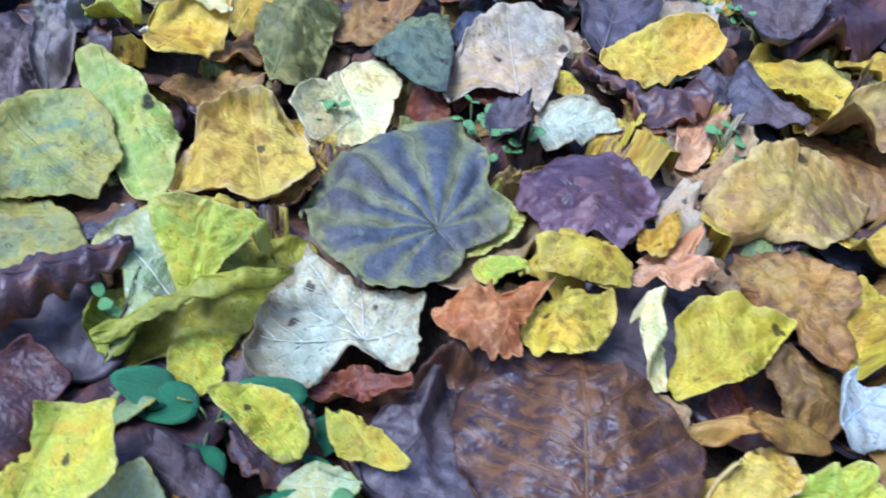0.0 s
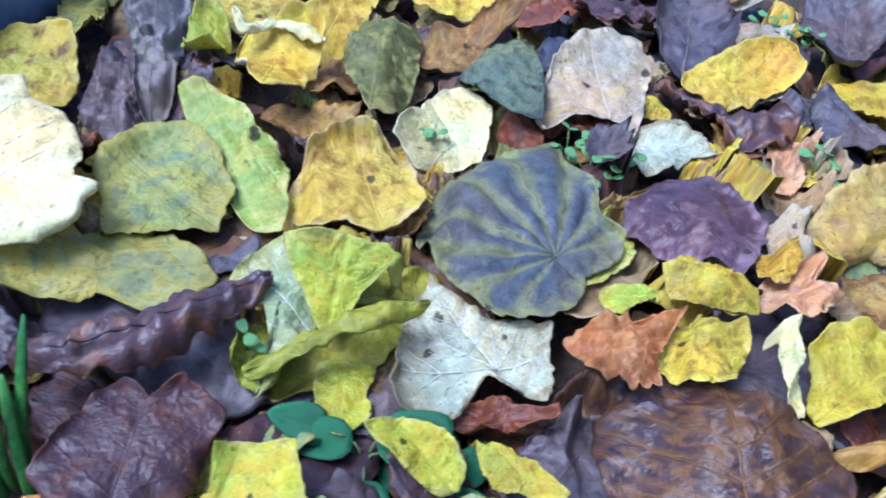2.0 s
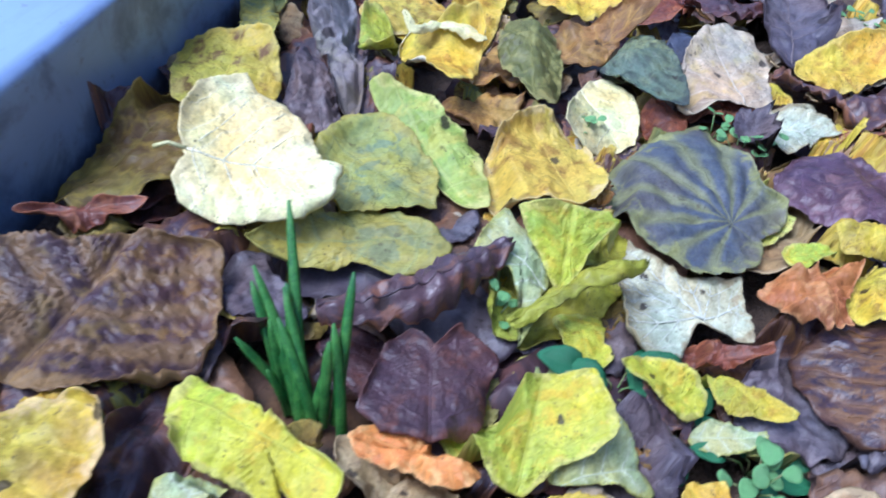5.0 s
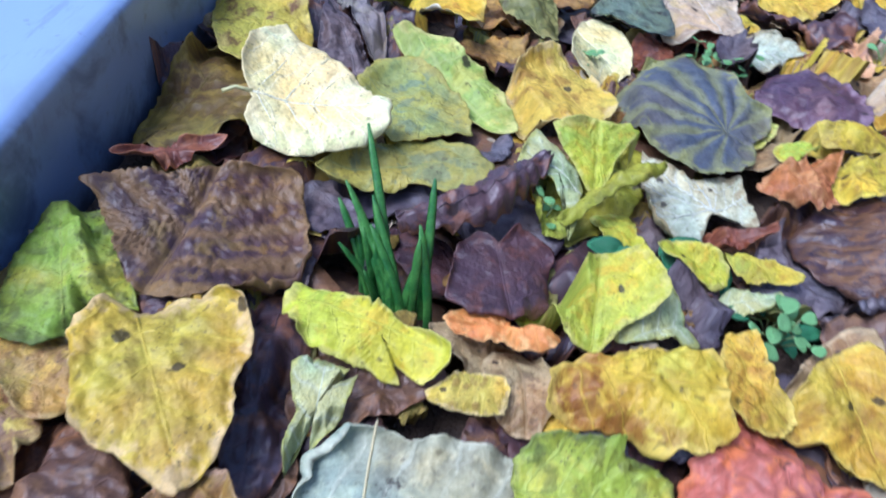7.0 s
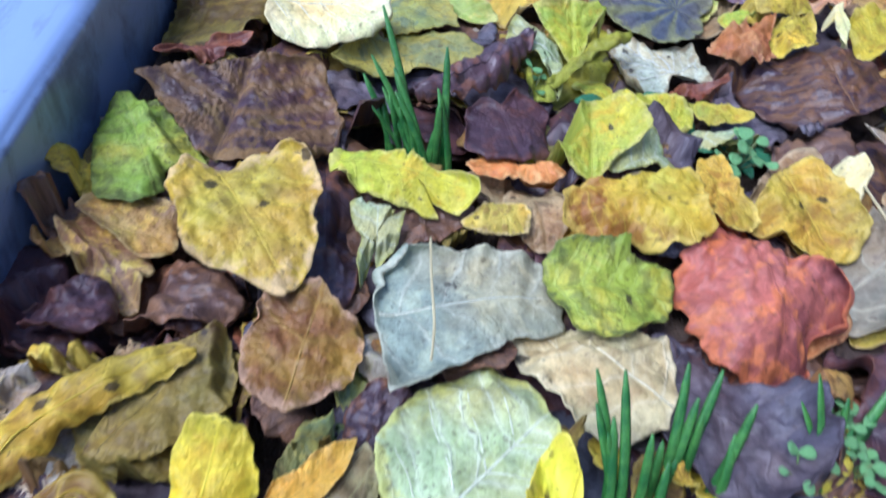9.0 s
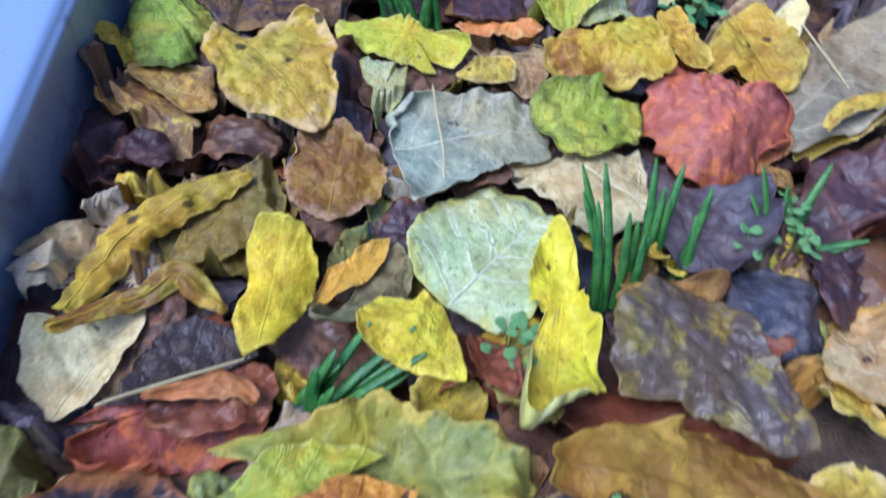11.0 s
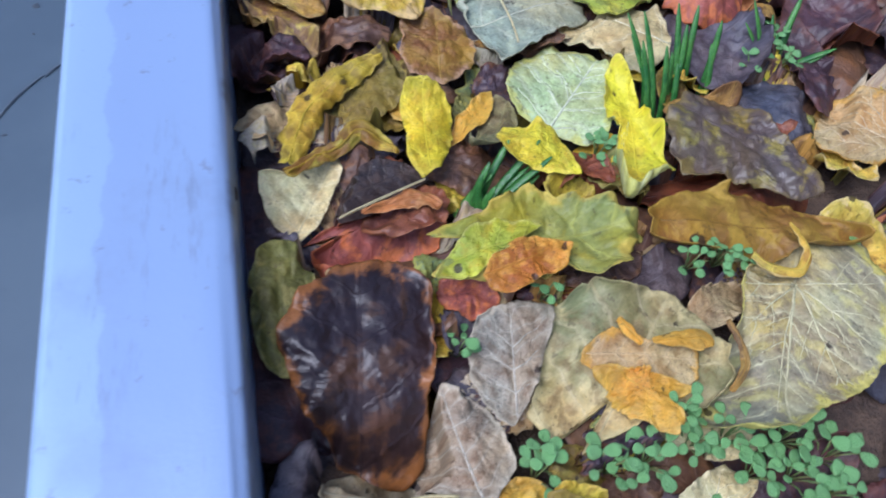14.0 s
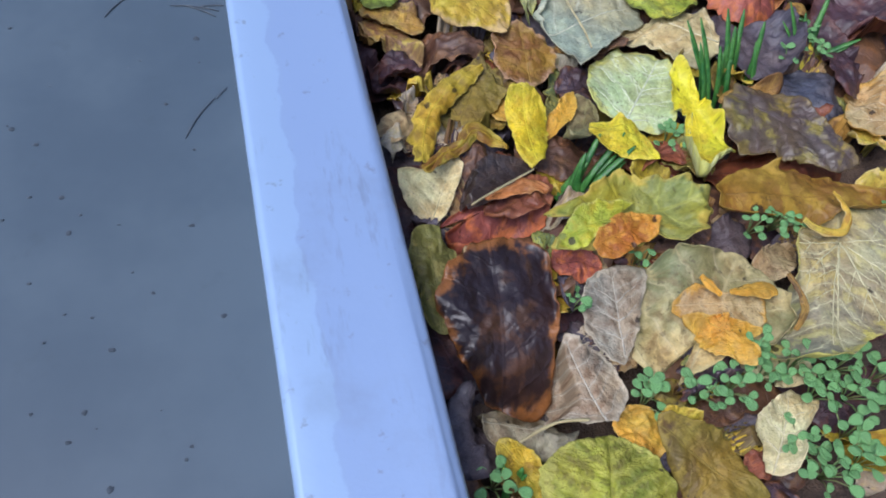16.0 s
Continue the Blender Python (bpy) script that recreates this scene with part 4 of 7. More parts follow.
leaf("graywhite", 0.1196, 0.2247, 0.0031, 0.0413, -1.8, -0.5, 0.0219, 15, 0.0219, -3, 0.50, vn=1, curl=[(0, 40, 40)], label='grey-white fallen leaf lying underside up', crush=0.5, shape=[(-154, 22.7), (-111, 25.4), (-96, 15.9), (19, 10.0), (25, 22.8), (69, 22.7), (121, 20.4), (145, 25.4)])
leaf("yellow", 0.1375, 0.3004, 0.0036, 0.0606, 1.7, 2.9, 0.0245, 11, 0.0207, -5, 0.44, q=0.8, pk=1, size=0.93, lobes=[(50, 24, 0.4), (-40, 40, -0.25), (130, 24, -0.19), (-160, 24, 0.15), (20, 14, 0.15), (-10, 14, -0.11), (-50, 14, 0.06), (80, 14, 0.06), (60, 14, -0.06)], tipp=0.0, crush=0.7)
leaf("darkpurple", 0.1228, 0.2852, -0.0001, 0.0768, -8.1, 9.0, 0.0202, 7, 0.0347, -26, 0.59, cr=4, ru=4, rag=0.12, label='dark purple-brown crumpled decaying leaf', size=0.81, lobes=[(70, 40, -0.42), (-40, 40, 0.37), (-170, 24, 0.2), (140, 24, -0.15), (0, 14, 0.14), (-80, 14, 0.11), (-40, 14, -0.1), (40, 14, -0.09), (70, 14, 0.06)], tipp=0.0, crush=0.7)
leaf("gold", 0.0270, 0.1192, -0.0042, 0.0719, 124.7, -0.0, 0.0370, 10, 0.0242, 4, 0.49, curl=[(0, 50, 65), (60, 40, 50), (-70, 40, 20), (120, 30, 30)], q=0.8, pk=0.8, ru=2, rag=0.02, label='golden yellow fallen leaf with a browned edge, cupped upwards', tear=0.2, crush=0.4, shape=[(-173, 44.8), (-134, 33.2), (-106, 23.7), (-73, 23.0), (-31, 24.3), (1, 24.8), (30, 24.1), (68, 29.2), (101, 39.1), (131, 53.4), (144, 53.3), (156, 38.0), (173, 46.1)])
leaf("goldbrown", 0.0373, 0.1175, -0.0000, 0.0410, 110.0, -0.7, 0.0131, 0, 0.0109, -20, 0.53, cr=3, rag=0.2)
leaf("blueleaf", 0.1012, 0.1302, 0.0040, 0.0571, 150.1, 2.0, 0.0444, -3, 0.0534, -3, 0.36, q=2.1, teeth=0.02, label='blue-grey deeply quilted fallen leaf with yellow veins', fan=True, crush=0.45, curl=[(90, 60, -25), (-90, 60, -25), (0, 40, -20)], shape=[(-175, 35.4), (-149, 43.2), (-134, 45.5), (-124, 36.5), (-100, 42.4), (-72, 50.2), (-60, 69.9), (-51, 61.2), (-34, 55.9), (-10, 42.2), (24, 43.6), (60, 46.1), (84, 44.7), (107, 45.2), (127, 49.8), (148, 49.6), (168, 43.8)])
leaf("purple", 0.1318, 0.1876, 0.0049, 0.0630, -34.8, 15.2, 0.0311, 4, 0.0311, -9, 0.50, cr=2.2, q=0.8, pk=0.5, rag=0.06, label='purple-brown wrinkled decaying leaf', crush=0.9, shape=[(-168, 36.4), (-137, 32.2), (-96, 26.9), (-51, 21.8), (-26, 34.0), (-9, 30.3), (55, 29.8), (82, 34.4), (106, 38.0), (133, 60.5), (160, 48.3)])
leaf("mustard", 0.1449, 0.1177, 0.0196, 0.0355, 25.2, 6.8, 0.0108, 36, 0.0108, -25, 0.50, dome=6, curl=[(-90, 70, 60)], label='mustard yellow fallen leaf arched over', crush=0.5, shape=[(-169, 17.8), (-81, 8.8), (-40, 19.1), (-12, 18.2), (20, 12.9), (93, 9.3), (151, 20.7)])
leaf("lime", 0.1252, 0.1121, 0.0070, 0.0211, 6.0, 39.0, 0.0075, -1, 0.0074, -8, 0.45)
leaf("orange", 0.1569, 0.1018, 0.0251, 0.0496, -149.4, -18.5, 0.0135, -36, 0.0135, -14, 0.50, cr=4, ru=4, rag=0.1, label='orange-brown crumpled fallen leaf', crush=1.0, shape=[(-172, 16.9), (-157, 26.6), (-87, 11.6), (-48, 20.8), (-24, 26.9), (-4, 19.0), (34, 14.1), (69, 15.0), (106, 16.2), (131, 9.1)])
leaf("mustard", 0.1505, 0.1019, 0.0219, 0.0256, -32.8, -8.0, 0.0187, 3, 0.0125, -25, 0.54, q=0.8, pk=1.5)
leaf("graywhite", 0.0948, 0.0726, -0.0060, 0.0495, 146.3, 2.3, 0.0405, 5, 0.0317, 3, 0.32, vn=2, q=0.8, pk=1, ru=3, rag=0.06, label='grey-white fallen leaf lying underside up with fine veins', crush=0.45, curl=[(180, 40, 30), (90, 40, 25)], shape=[(-185, 25.6), (-173, 36.8), (-138, 32.6), (-110, 32.4), (-65, 13.7), (-13, 19.6), (-6, 34.3), (26, 27.0), (75, 36.4), (97, 46.8), (109, 43.5), (130, 34.1), (156, 16.6)])
leaf("rust", 0.0877, 0.0485, -0.0089, 0.0345, 14.7, 17.7, 0.0092, 36, 0.0040, -12, 0.47, cr=2)
leaf("lime", 0.0295, 0.0570, -0.0010, 0.0397, 98.9, 35.4, 0.0229, 10, 0.0232, -6, 0.47, crush=0.2, q=0.8, pk=0.8, curl=[(-45, 25, 45), (70, 25, -30)], label='lime-yellow folded fallen leaf standing up', tear=0.0, rag=0.012, teeth=0.005, shape=[(-179, 19.9), (-153, 13.5), (-92, 9.6), (-55, 21.6), (-50, 31.1), (-21, 20.3), (27, 22.5), (58, 28.0), (115, 12.1)])
leaf("palegreen", 0.0261, 0.0566, 0.0030, 0.0359, 160.3, 8.0, 0.0304, -6, 0.0239, -14, 0.49, crush=0.3, vn=2, ru=2, tear=0.1, rag=0.015, shape=[(-161, 15.5), (-92, 11.6), (-49, 32.3), (-14, 22.3), (30, 20.5), (80, 7.6), (123, 17.2), (124, 41.1), (133, 31.9), (156, 18.2)])
leaf("maroon", -0.0015, -0.0291, 0.0001, 0.0523, 106.4, -0.5, 0.0267, -5, 0.0267, -4, 0.50, q=0.8, pk=0.4, curl=[(0, 60, 55)], ru=3, label='dark maroon wet decaying leaf', crush=0.5, shape=[(-177, 27.3), (-129, 26.6), (-85, 24.1), (-66, 30.3), (-26, 25.1), (-5, 14.3), (21, 21.6), (43, 23.0), (72, 21.5), (120, 30.9), (144, 31.7)])
leaf("lime", 0.0314, -0.0396, 0.0040, 0.0436, 92.8, 21.5, 0.0305, 18, 0.0283, 14, 0.57, q=0.8, pk=1, rag=0.03, curl=[(50, 25, 55), (-50, 25, 55), (0, 20, 25)], label='lime-yellow fallen leaf standing up like a cup', tear=0.0, crush=0.25, teeth=0.02, shape=[(-174, 25.0), (-140, 16.2), (-104, 21.8), (-78, 27.0), (-61, 25.7), (-33, 28.0), (-13, 19.6), (63, 20.4), (86, 31.3), (123, 21.1), (161, 24.4)])
leaf("palegreen", 0.0397, -0.0336, 0.0093, 0.0381, 31.1, -5.0, 0.0127, 36, 0.0073, -31, 0.64, ru=2, size=0.86, lobes=[(-140, 40, -0.62), (-30, 24, 0.6), (70, 40, 0.26), (-160, 14, -0.21), (170, 14, 0.21), (-130, 14, 0.14), (-170, 14, -0.07), (-10, 14, -0.06), (-30, 14, 0.06)], tipp=0.0, crush=0.7)
leaf("lime", 0.0938, 0.0188, -0.0015, 0.0359, 150.0, 9.4, 0.0104, 12, 0.0104, 23, 0.50, q=0.8, pk=1.2, curl=[(-60, 40, 40)], crush=0.4, shape=[(-174, 18.7), (-151, 15.9), (-86, 8.4), (-7, 12.7), (33, 21.4), (48, 16.4), (105, 9.0), (168, 16.3)])
leaf("yellowlime", 0.0936, 0.0441, 0.0019, 0.0367, -31.9, 1.7, 0.0084, 35, 0.0084, -36, 0.50, q=0.8, pk=1, curl=[(90, 50, 60)], crush=0.4, shape=[(-180, 18.7), (-145, 12.3), (-86, 9.2), (-25, 9.2), (6, 18.5), (20, 19.9), (99, 3.0), (162, 12.3)])
leaf("darkbrown", 0.1845, 0.0324, 0.0135, 0.0567, 107.6, 13.3, 0.0401, -27, 0.0401, 0, 0.50, q=0.8, pk=0.5, cr=1.5, vn=1, crush=0.8, label='large dark brown wet decaying leaf with ochre veins', folds=[(60, 0.2, -25), (-80, 0.3, -25)], shape=[(-147, 30.6), (-119, 40.4), (-95, 41.6), (-80, 31.6), (-55, 28.6), (-20, 28.9), (9, 30.8), (30, 39.8), (46, 34.9), (68, 39.3), (111, 41.7), (133, 47.4), (165, 30.9)])
leaf("yellowlime", 0.2027, 0.0834, 0.0180, 0.0589, 50.9, 7.8, 0.0245, 10, 0.0079, -8, 0.51, q=0.8, pk=1, label='lime-yellow folded fallen leaf', tear=0.1, crush=0.4, shape=[(-176, 29.4), (-157, 15.2), (-70, 8.5), (-12, 18.6), (-1, 30.1), (22, 22.2), (56, 22.8), (88, 23.6), (120, 23.9), (140, 20.4), (169, 28.7)])
leaf("paleyellow", 0.2000, 0.0869, 0.0190, 0.0333, 122.1, 27.4, 0.0063, -29, 0.0063, 36, 0.50, ru=2, curl=[(90, 50, 50)], crush=0.4, shape=[(-171, 15.5), (-141, 8.4), (-45, 7.5), (-15, 18.1), (12, 15.4), (129, 7.6), (162, 17.9)])
leaf("yellow", 0.1838, 0.1415, 0.0204, 0.0230, 98.4, 39.6, 0.0040, -36, 0.0085, -36, 0.64, curl=[(90, 60, 60)])
leaf("peach", 0.1949, 0.1202, 0.0234, 0.0361, 99.6, 8.3, 0.0096, 5, 0.0166, 4, 0.46, cr=3, rag=0.1, label='peach-pink shrivelled fallen leaf', size=0.97, lobes=[(110, 24, 0.61), (-140, 40, -0.26), (-50, 14, -0.43), (70, 14, 0.17), (130, 14, 0.09), (100, 14, -0.09), (20, 14, -0.08), (0, 14, 0.08), (160, 14, -0.07)], tipp=0.0, crush=0.7)
leaf("tanyellow", 0.2389, 0.2519, 0.0180, 0.0838, -87.5, -3.8, 0.0403, -9, 0.0403, -1, 0.50, q=0.8, pk=1, cr=1, dome=4, rag=0.04, label='tan and yellow fallen leaf with brown blotches', crush=0.5, shape=[(-156, 27.6), (-123, 28.3), (-85, 33.8), (-59, 48.4), (-39, 48.4), (-23, 24.5), (26, 28.8), (66, 28.2), (119, 49.7), (134, 44.2), (163, 36.0)])
leaf("goldbrown", 0.2269, 0.1781, 0.0104, 0.0613, -46.7, 1.5, 0.0233, 15, 0.0298, 11, 0.53, cr=2.5, q=0.8, pk=1, rag=0.1, size=0.88, lobes=[(-50, 24, -0.35), (40, 14, -0.29), (-10, 24, 0.19), (170, 40, 0.15), (90, 24, 0.16), (-40, 14, -0.07), (60, 14, -0.06), (-150, 14, -0.05), (-20, 14, 0.05)], tipp=0.0, crush=0.7)
leaf("mustard", 0.2560, 0.1536, 0.0155, 0.0374, 2.8, -3.4, 0.0202, -1, 0.0214, 6, 0.43, q=0.8, pk=1.5, cr=1)
leaf("bluewhite", 0.2555, 0.0898, 0.0205, 0.0571, 55.3, -4.1, 0.0109, 10, 0.0172, -10, 0.42, vn=1, label='pale blue-white faded fallen leaf', size=0.93, lobes=[(100, 40, 0.21), (-150, 40, -0.14), (-30, 14, -0.16), (20, 14, -0.15), (-70, 14, 0.14), (160, 14, -0.11), (-120, 14, -0.07), (-160, 14, 0.07), (70, 14, 0.07)], tipp=0.0, crush=0.7)
leaf("goldbrown", 0.2027, 0.0739, 0.0205, 0.0578, 19.3, 4.0, 0.0040, 36, 0.0082, -36, 0.44, curl=[(90, 70, 90)], ru=3, label='orange-brown curled fallen leaf', size=0.72, lobes=[(120, 40, -0.66), (0, 40, 0.49), (60, 14, -0.5), (-110, 40, 0.29), (170, 14, -0.36), (-170, 14, 0.28), (30, 14, 0.25), (120, 14, 0.2), (80, 14, -0.16)], tipp=0.0, crush=0.7)
leaf("gold", 0.2223, 0.0503, 0.0162, 0.0395, 52.5, 5.9, 0.0074, 10, 0.0097, -11, 0.59, cr=2, ru=2)
leaf("lime", 0.2431, 0.0550, 0.0171, 0.0380, 34.6, -0.8, 0.0123, 13, 0.0102, -7, 0.58, q=0.8, pk=1, size=0.96, lobes=[(-50, 24, -0.19), (70, 40, 0.08), (-110, 14, 0.11), (-10, 14, 0.11), (-160, 24, -0.05)], tipp=0.0, crush=0.7)
leaf("yellow", 0.2174, 0.0575, 0.0174, 0.0181, -25.8, -6.4, 0.0101, 7, 0.0114, -5, 0.47)
leaf("graypurple", 0.2325, 0.3445, 0.0036, 0.0968, 91.4, 3.0, 0.0270, -3, 0.0295, -3, 0.56, vn=1, q=0.8, pk=1.5, label='grey-purple faded leaf with pinkish veins', size=0.95, lobes=[(-130, 40, -0.41), (10, 40, 0.2), (110, 40, 0.14), (-50, 14, 0.17), (170, 14, 0.14), (-160, 14, -0.11), (10, 14, -0.08), (40, 14, 0.07), (180, 14, 0.06)], tipp=0.0, crush=0.7)
leaf("maroon", 0.2385, 0.3586, 0.0024, 0.1611, 60.3, -0.2, 0.0196, -0, 0.0222, 2, 0.41, cr=2)
leaf("yellow", 0.2734, 0.3550, 0.0062, 0.0727, 55.8, -0.8, 0.0139, -1, 0.0199, 2, 0.41, q=0.8, pk=1)
leaf("mustard", 0.2222, 0.3406, 0.0032, 0.0652, -47.8, 3.6, 0.0338, 5, 0.0321, 10, 0.64, q=0.8, pk=1.5, cr=1, size=0.74, lobes=[(-100, 40, -0.58), (140, 40, 0.46), (-30, 14, 0.46), (-60, 14, -0.24), (50, 24, -0.14), (180, 14, 0.18), (90, 14, 0.13), (140, 14, -0.12), (-40, 14, 0.09)], tipp=0.0, crush=0.7)
leaf("graypurple", 0.2089, 0.3051, 0.0129, 0.0485, -38.0, -0.8, 0.0299, -0, 0.0358, 9, 0.47, q=0.8, pk=1, cr=1.5, size=0.84, lobes=[(60, 24, -0.35), (160, 40, 0.19), (-120, 24, -0.25), (-30, 40, 0.18), (30, 14, -0.13), (0, 14, 0.11), (-100, 14, -0.07), (180, 14, 0.07), (120, 14, 0.06)], tipp=0.0, crush=0.7)
leaf("tanyellow", 0.2554, 0.2653, 0.0104, 0.1017, 55.3, -3.4, 0.0206, -4, 0.0204, -2, 0.50, cr=2)
leaf("peach", 0.1932, 0.2174, 0.0099, 0.0582, 85.1, 9.5, 0.0088, -36, 0.0094, -13, 0.64, cr=3, ru=2)
leaf("graypurple", 0.1381, 0.3032, 0.0020, 0.0941, 93.7, -0.8, 0.0235, -2, 0.0223, -1, 0.47, cr=2, vn=1)
leaf("tanpink", 0.1594, 0.3330, 0.0006, 0.0772, 84.3, 0.5, 0.0202, 1, 0.0307, 1, 0.43, cr=2, vn=1)
leaf("maroon", 0.0712, 0.3377, -0.0028, 0.0679, 39.7, 2.2, 0.0256, -1, 0.0213, 4, 0.47, cr=3)
leaf("rust", 0.0395, 0.3143, -0.0088, 0.0712, 64.4, 4.3, 0.0134, -1, 0.0144, 10, 0.46, cr=2)
leaf("gold", -0.1233, 0.2349, -0.0122, 0.0567, 41.9, -2.4, 0.0293, 5, 0.0204, -10, 0.55, cr=2)
leaf("yellow", -0.0662, 0.2537, -0.0186, 0.0805, 91.6, 3.7, 0.0148, 3, 0.0165, -18, 0.52, ru=2)
leaf("mustard", 0.2199, 0.3385, 0.0031, 0.0458, -5.7, 3.9, 0.0320, -1, 0.0443, 9, 0.40, q=0.8, pk=1)
leaf("limeolive", 0.0156, 0.0315, -0.0115, 0.0269, 117.4, 18.6, 0.0077, 5, 0.0094, 17, 0.47, ru=3)
leaf("lime", -0.0900, -0.0415, 0.0022, 0.0676, -10.8, 0.0, 0.0080, 6, 0.0187, -18, 0.51, ru=4, crush=0.5, curl=[(90, 50, 50), (-60, 30, -40), (0, 30, 30)], rag=0.06, label='lime-green fallen leaf with a wavy edge folded down', shape=[(-170, 35.6), (-143, 30.6), (-121, 23.3), (-75, 17.3), (-37, 25.7), (-33, 17.0), (-28, 33.6), (-12, 37.2), (0, 37.0), (18, 15.8), (118, 6.2), (160, 26.1), (166, 39.2)])
leaf("brownrib", -0.1402, -0.0599, 0.0019, 0.0854, 89.9, 0.7, 0.0500, 3, 0.0500, -13, 0.50, q=3.4, cr=1, label='large brown ribbed decaying leaf with purple tinge', crush=0.5, curl=[(-60, 50, 25), (60, 40, 30)], shape=[(-171, 47.3), (-152, 45.2), (-120, 53.7), (-93, 58.1), (-60, 47.4), (-40, 53.2), (-14, 33.4), (31, 20.6), (80, 37.1), (94, 47.2), (99, 38.6), (133, 32.7), (171, 44.2)])
leaf("rust", -0.1915, -0.0026, 0.0029, 0.0617, 30.9, 1.6, 0.0043, 36, 0.0075, -36, 0.52, curl=[(90, 70, 40)], label='rust-red narrow curled leaf', size=0.89, lobes=[(180, 40, -0.18), (-100, 24, 0.23), (-20, 14, -0.28), (80, 40, 0.15), (-160, 14, -0.08), (180, 14, 0.06), (170, 14, -0.05)], tipp=0.0, crush=0.7)
leaf("greenspot", -0.1598, -0.0839, 0.0002, 0.0658, 118.3, 9.2, 0.0242, -13, 0.0242, 7, 0.50, q=0.8, pk=1.5, dome=3, label='green and yellow fallen leaf with dark spots', crush=0.5, shape=[(-173, 34.4), (-163, 23.2), (-138, 36.6), (-121, 28.9), (-78, 19.7), (-26, 30.3), (7, 25.4), (47, 17.8), (110, 21.2), (146, 40.0), (167, 39.5)])
leaf("mustardholes", -0.1354, -0.0769, 0.0124, 0.0699, -53.8, 0.0, 0.0383, -6, 0.0261, -8, 0.40, q=0.8, pk=1.4, cr=1.4, rag=0.03, dome=4, label='mustard-yellow blistered fallen leaf with small holes', crush=0.7, curl=[(90, 50, -30), (-90, 50, -30), (140, 25, 45), (-150, 25, 45)], shape=[(-174, 31.7), (-167, 36.3), (-149, 31.8), (-137, 33.9), (-103, 27.5), (-71, 31.8), (-38, 28.8), (-16, 35.1), (-4, 43.3), (16, 37.4), (38, 31.4), (66, 27.5), (79, 31.8), (97, 35.7), (118, 42.6), (128, 38.5), (156, 31.4), (176, 28.2)])
leaf("tanyellow", -0.1855, -0.1011, 0.0011, 0.0431, -7.8, -3.8, 0.0211, 8, 0.0148, 3, 0.53, q=0.8, pk=1, size=0.82, lobes=[(-120, 40, -0.59), (140, 40, 0.37), (-10, 40, 0.17), (-160, 14, -0.26), (70, 24, 0.14), (180, 14, 0.15), (-110, 14, 0.1), (130, 14, -0.08)], tipp=0.0, crush=0.7)
leaf("peachorange", -0.0289, -0.0329, -0.0008, 0.0483, -5.3, 13.4, 0.0081, -10, 0.0081, -20, 0.50, cr=1.5, curl=[(90, 60, 50), (-90, 60, -50)], label='peach-orange narrow rolled leaf', crush=0.7, pk=1.0, shape=[(-171, 25.1), (-152, 20.5), (-82, 8.3), (-15, 23.4), (0, 24.9), (17, 20.5), (67, 9.2), (151, 19.5)])
leaf("gold", -0.0258, -0.0732, -0.0045, 0.0306, 27.0, 8.5, 0.0094, 22, 0.0094, -36, 0.50, curl=[(90, 60, -40)], crush=0.5, shape=[(-116, 7.6), (-47, 14.2), (-11, 15.9), (9, 14.9), (107, 8.9), (158, 16.7), (178, 15.1)])
leaf("mustardbrown", 0.0161, -0.0480, 0.0038, 0.0754, -0.3, 0.3, 0.0245, 22, 0.0245, -14, 0.50, q=0.8, pk=1.6, cr=1.2, rag=0.05, dome=4, label='mustard fallen leaf with brown blistered patches', crush=0.8, curl=[(-90, 50, -35), (90, 40, 20)], shape=[(-168, 40.6), (-153, 44.0), (-135, 32.8), (-106, 22.8), (-75, 28.3), (-52, 33.4), (-23, 37.3), (-13, 27.6), (27, 32.8), (52, 25.2), (95, 18.7), (137, 18.2), (173, 27.6)])
leaf("yellow", 0.0888, -0.0147, 0.0061, 0.0446, -64.3, -8.6, 0.0137, 8, 0.0137, 4, 0.50, q=0.8, pk=1.5, crush=0.7, shape=[(-179, 23.4), (-73, 19.2), (-44, 22.8), (3, 23.5), (31, 22.2), (59, 12.8), (130, 10.5), (151, 24.7)])
leaf("yellow", 0.1316, -0.0093, 0.0076, 0.0597, -69.2, -9.0, 0.0261, 15, 0.0261, 0, 0.50, q=0.8, pk=1.5, curl=[(60, 60, 60)], label='yellow fallen leaf with a pale curled edge', crush=0.6, shape=[(-162, 24.5), (-87, 37.4), (-46, 24.6), (-13, 29.2), (18, 31.9), (67, 23.8), (118, 23.2), (151, 33.0)])
leaf("tan", 0.1175, -0.0403, 0.0079, 0.0549, 53.4, 3.1, 0.0095, -3, 0.0169, 0, 0.42, cr=1)
leaf("paleyellow", 0.1408, -0.0543, 0.0082, 0.0531, 61.0, 4.6, 0.0106, 3, 0.0118, 1, 0.50, ru=2, curl=[(-90, 60, 50)])
leaf("greenspot", 0.0075, -0.0985, -0.0029, 0.0610, 4.2, -2.5, 0.0249, 23, 0.0249, 3, 0.50, q=0.8, pk=1.2, cr=0.8, label='green and yellow mottled fallen leaf', crush=0.5, shape=[(-159, 28.1), (-124, 30.2), (-86, 26.3), (-29, 27.8), (7, 33.3), (35, 30.8), (67, 22.2), (110, 20.1), (143, 30.1), (163, 32.3)])
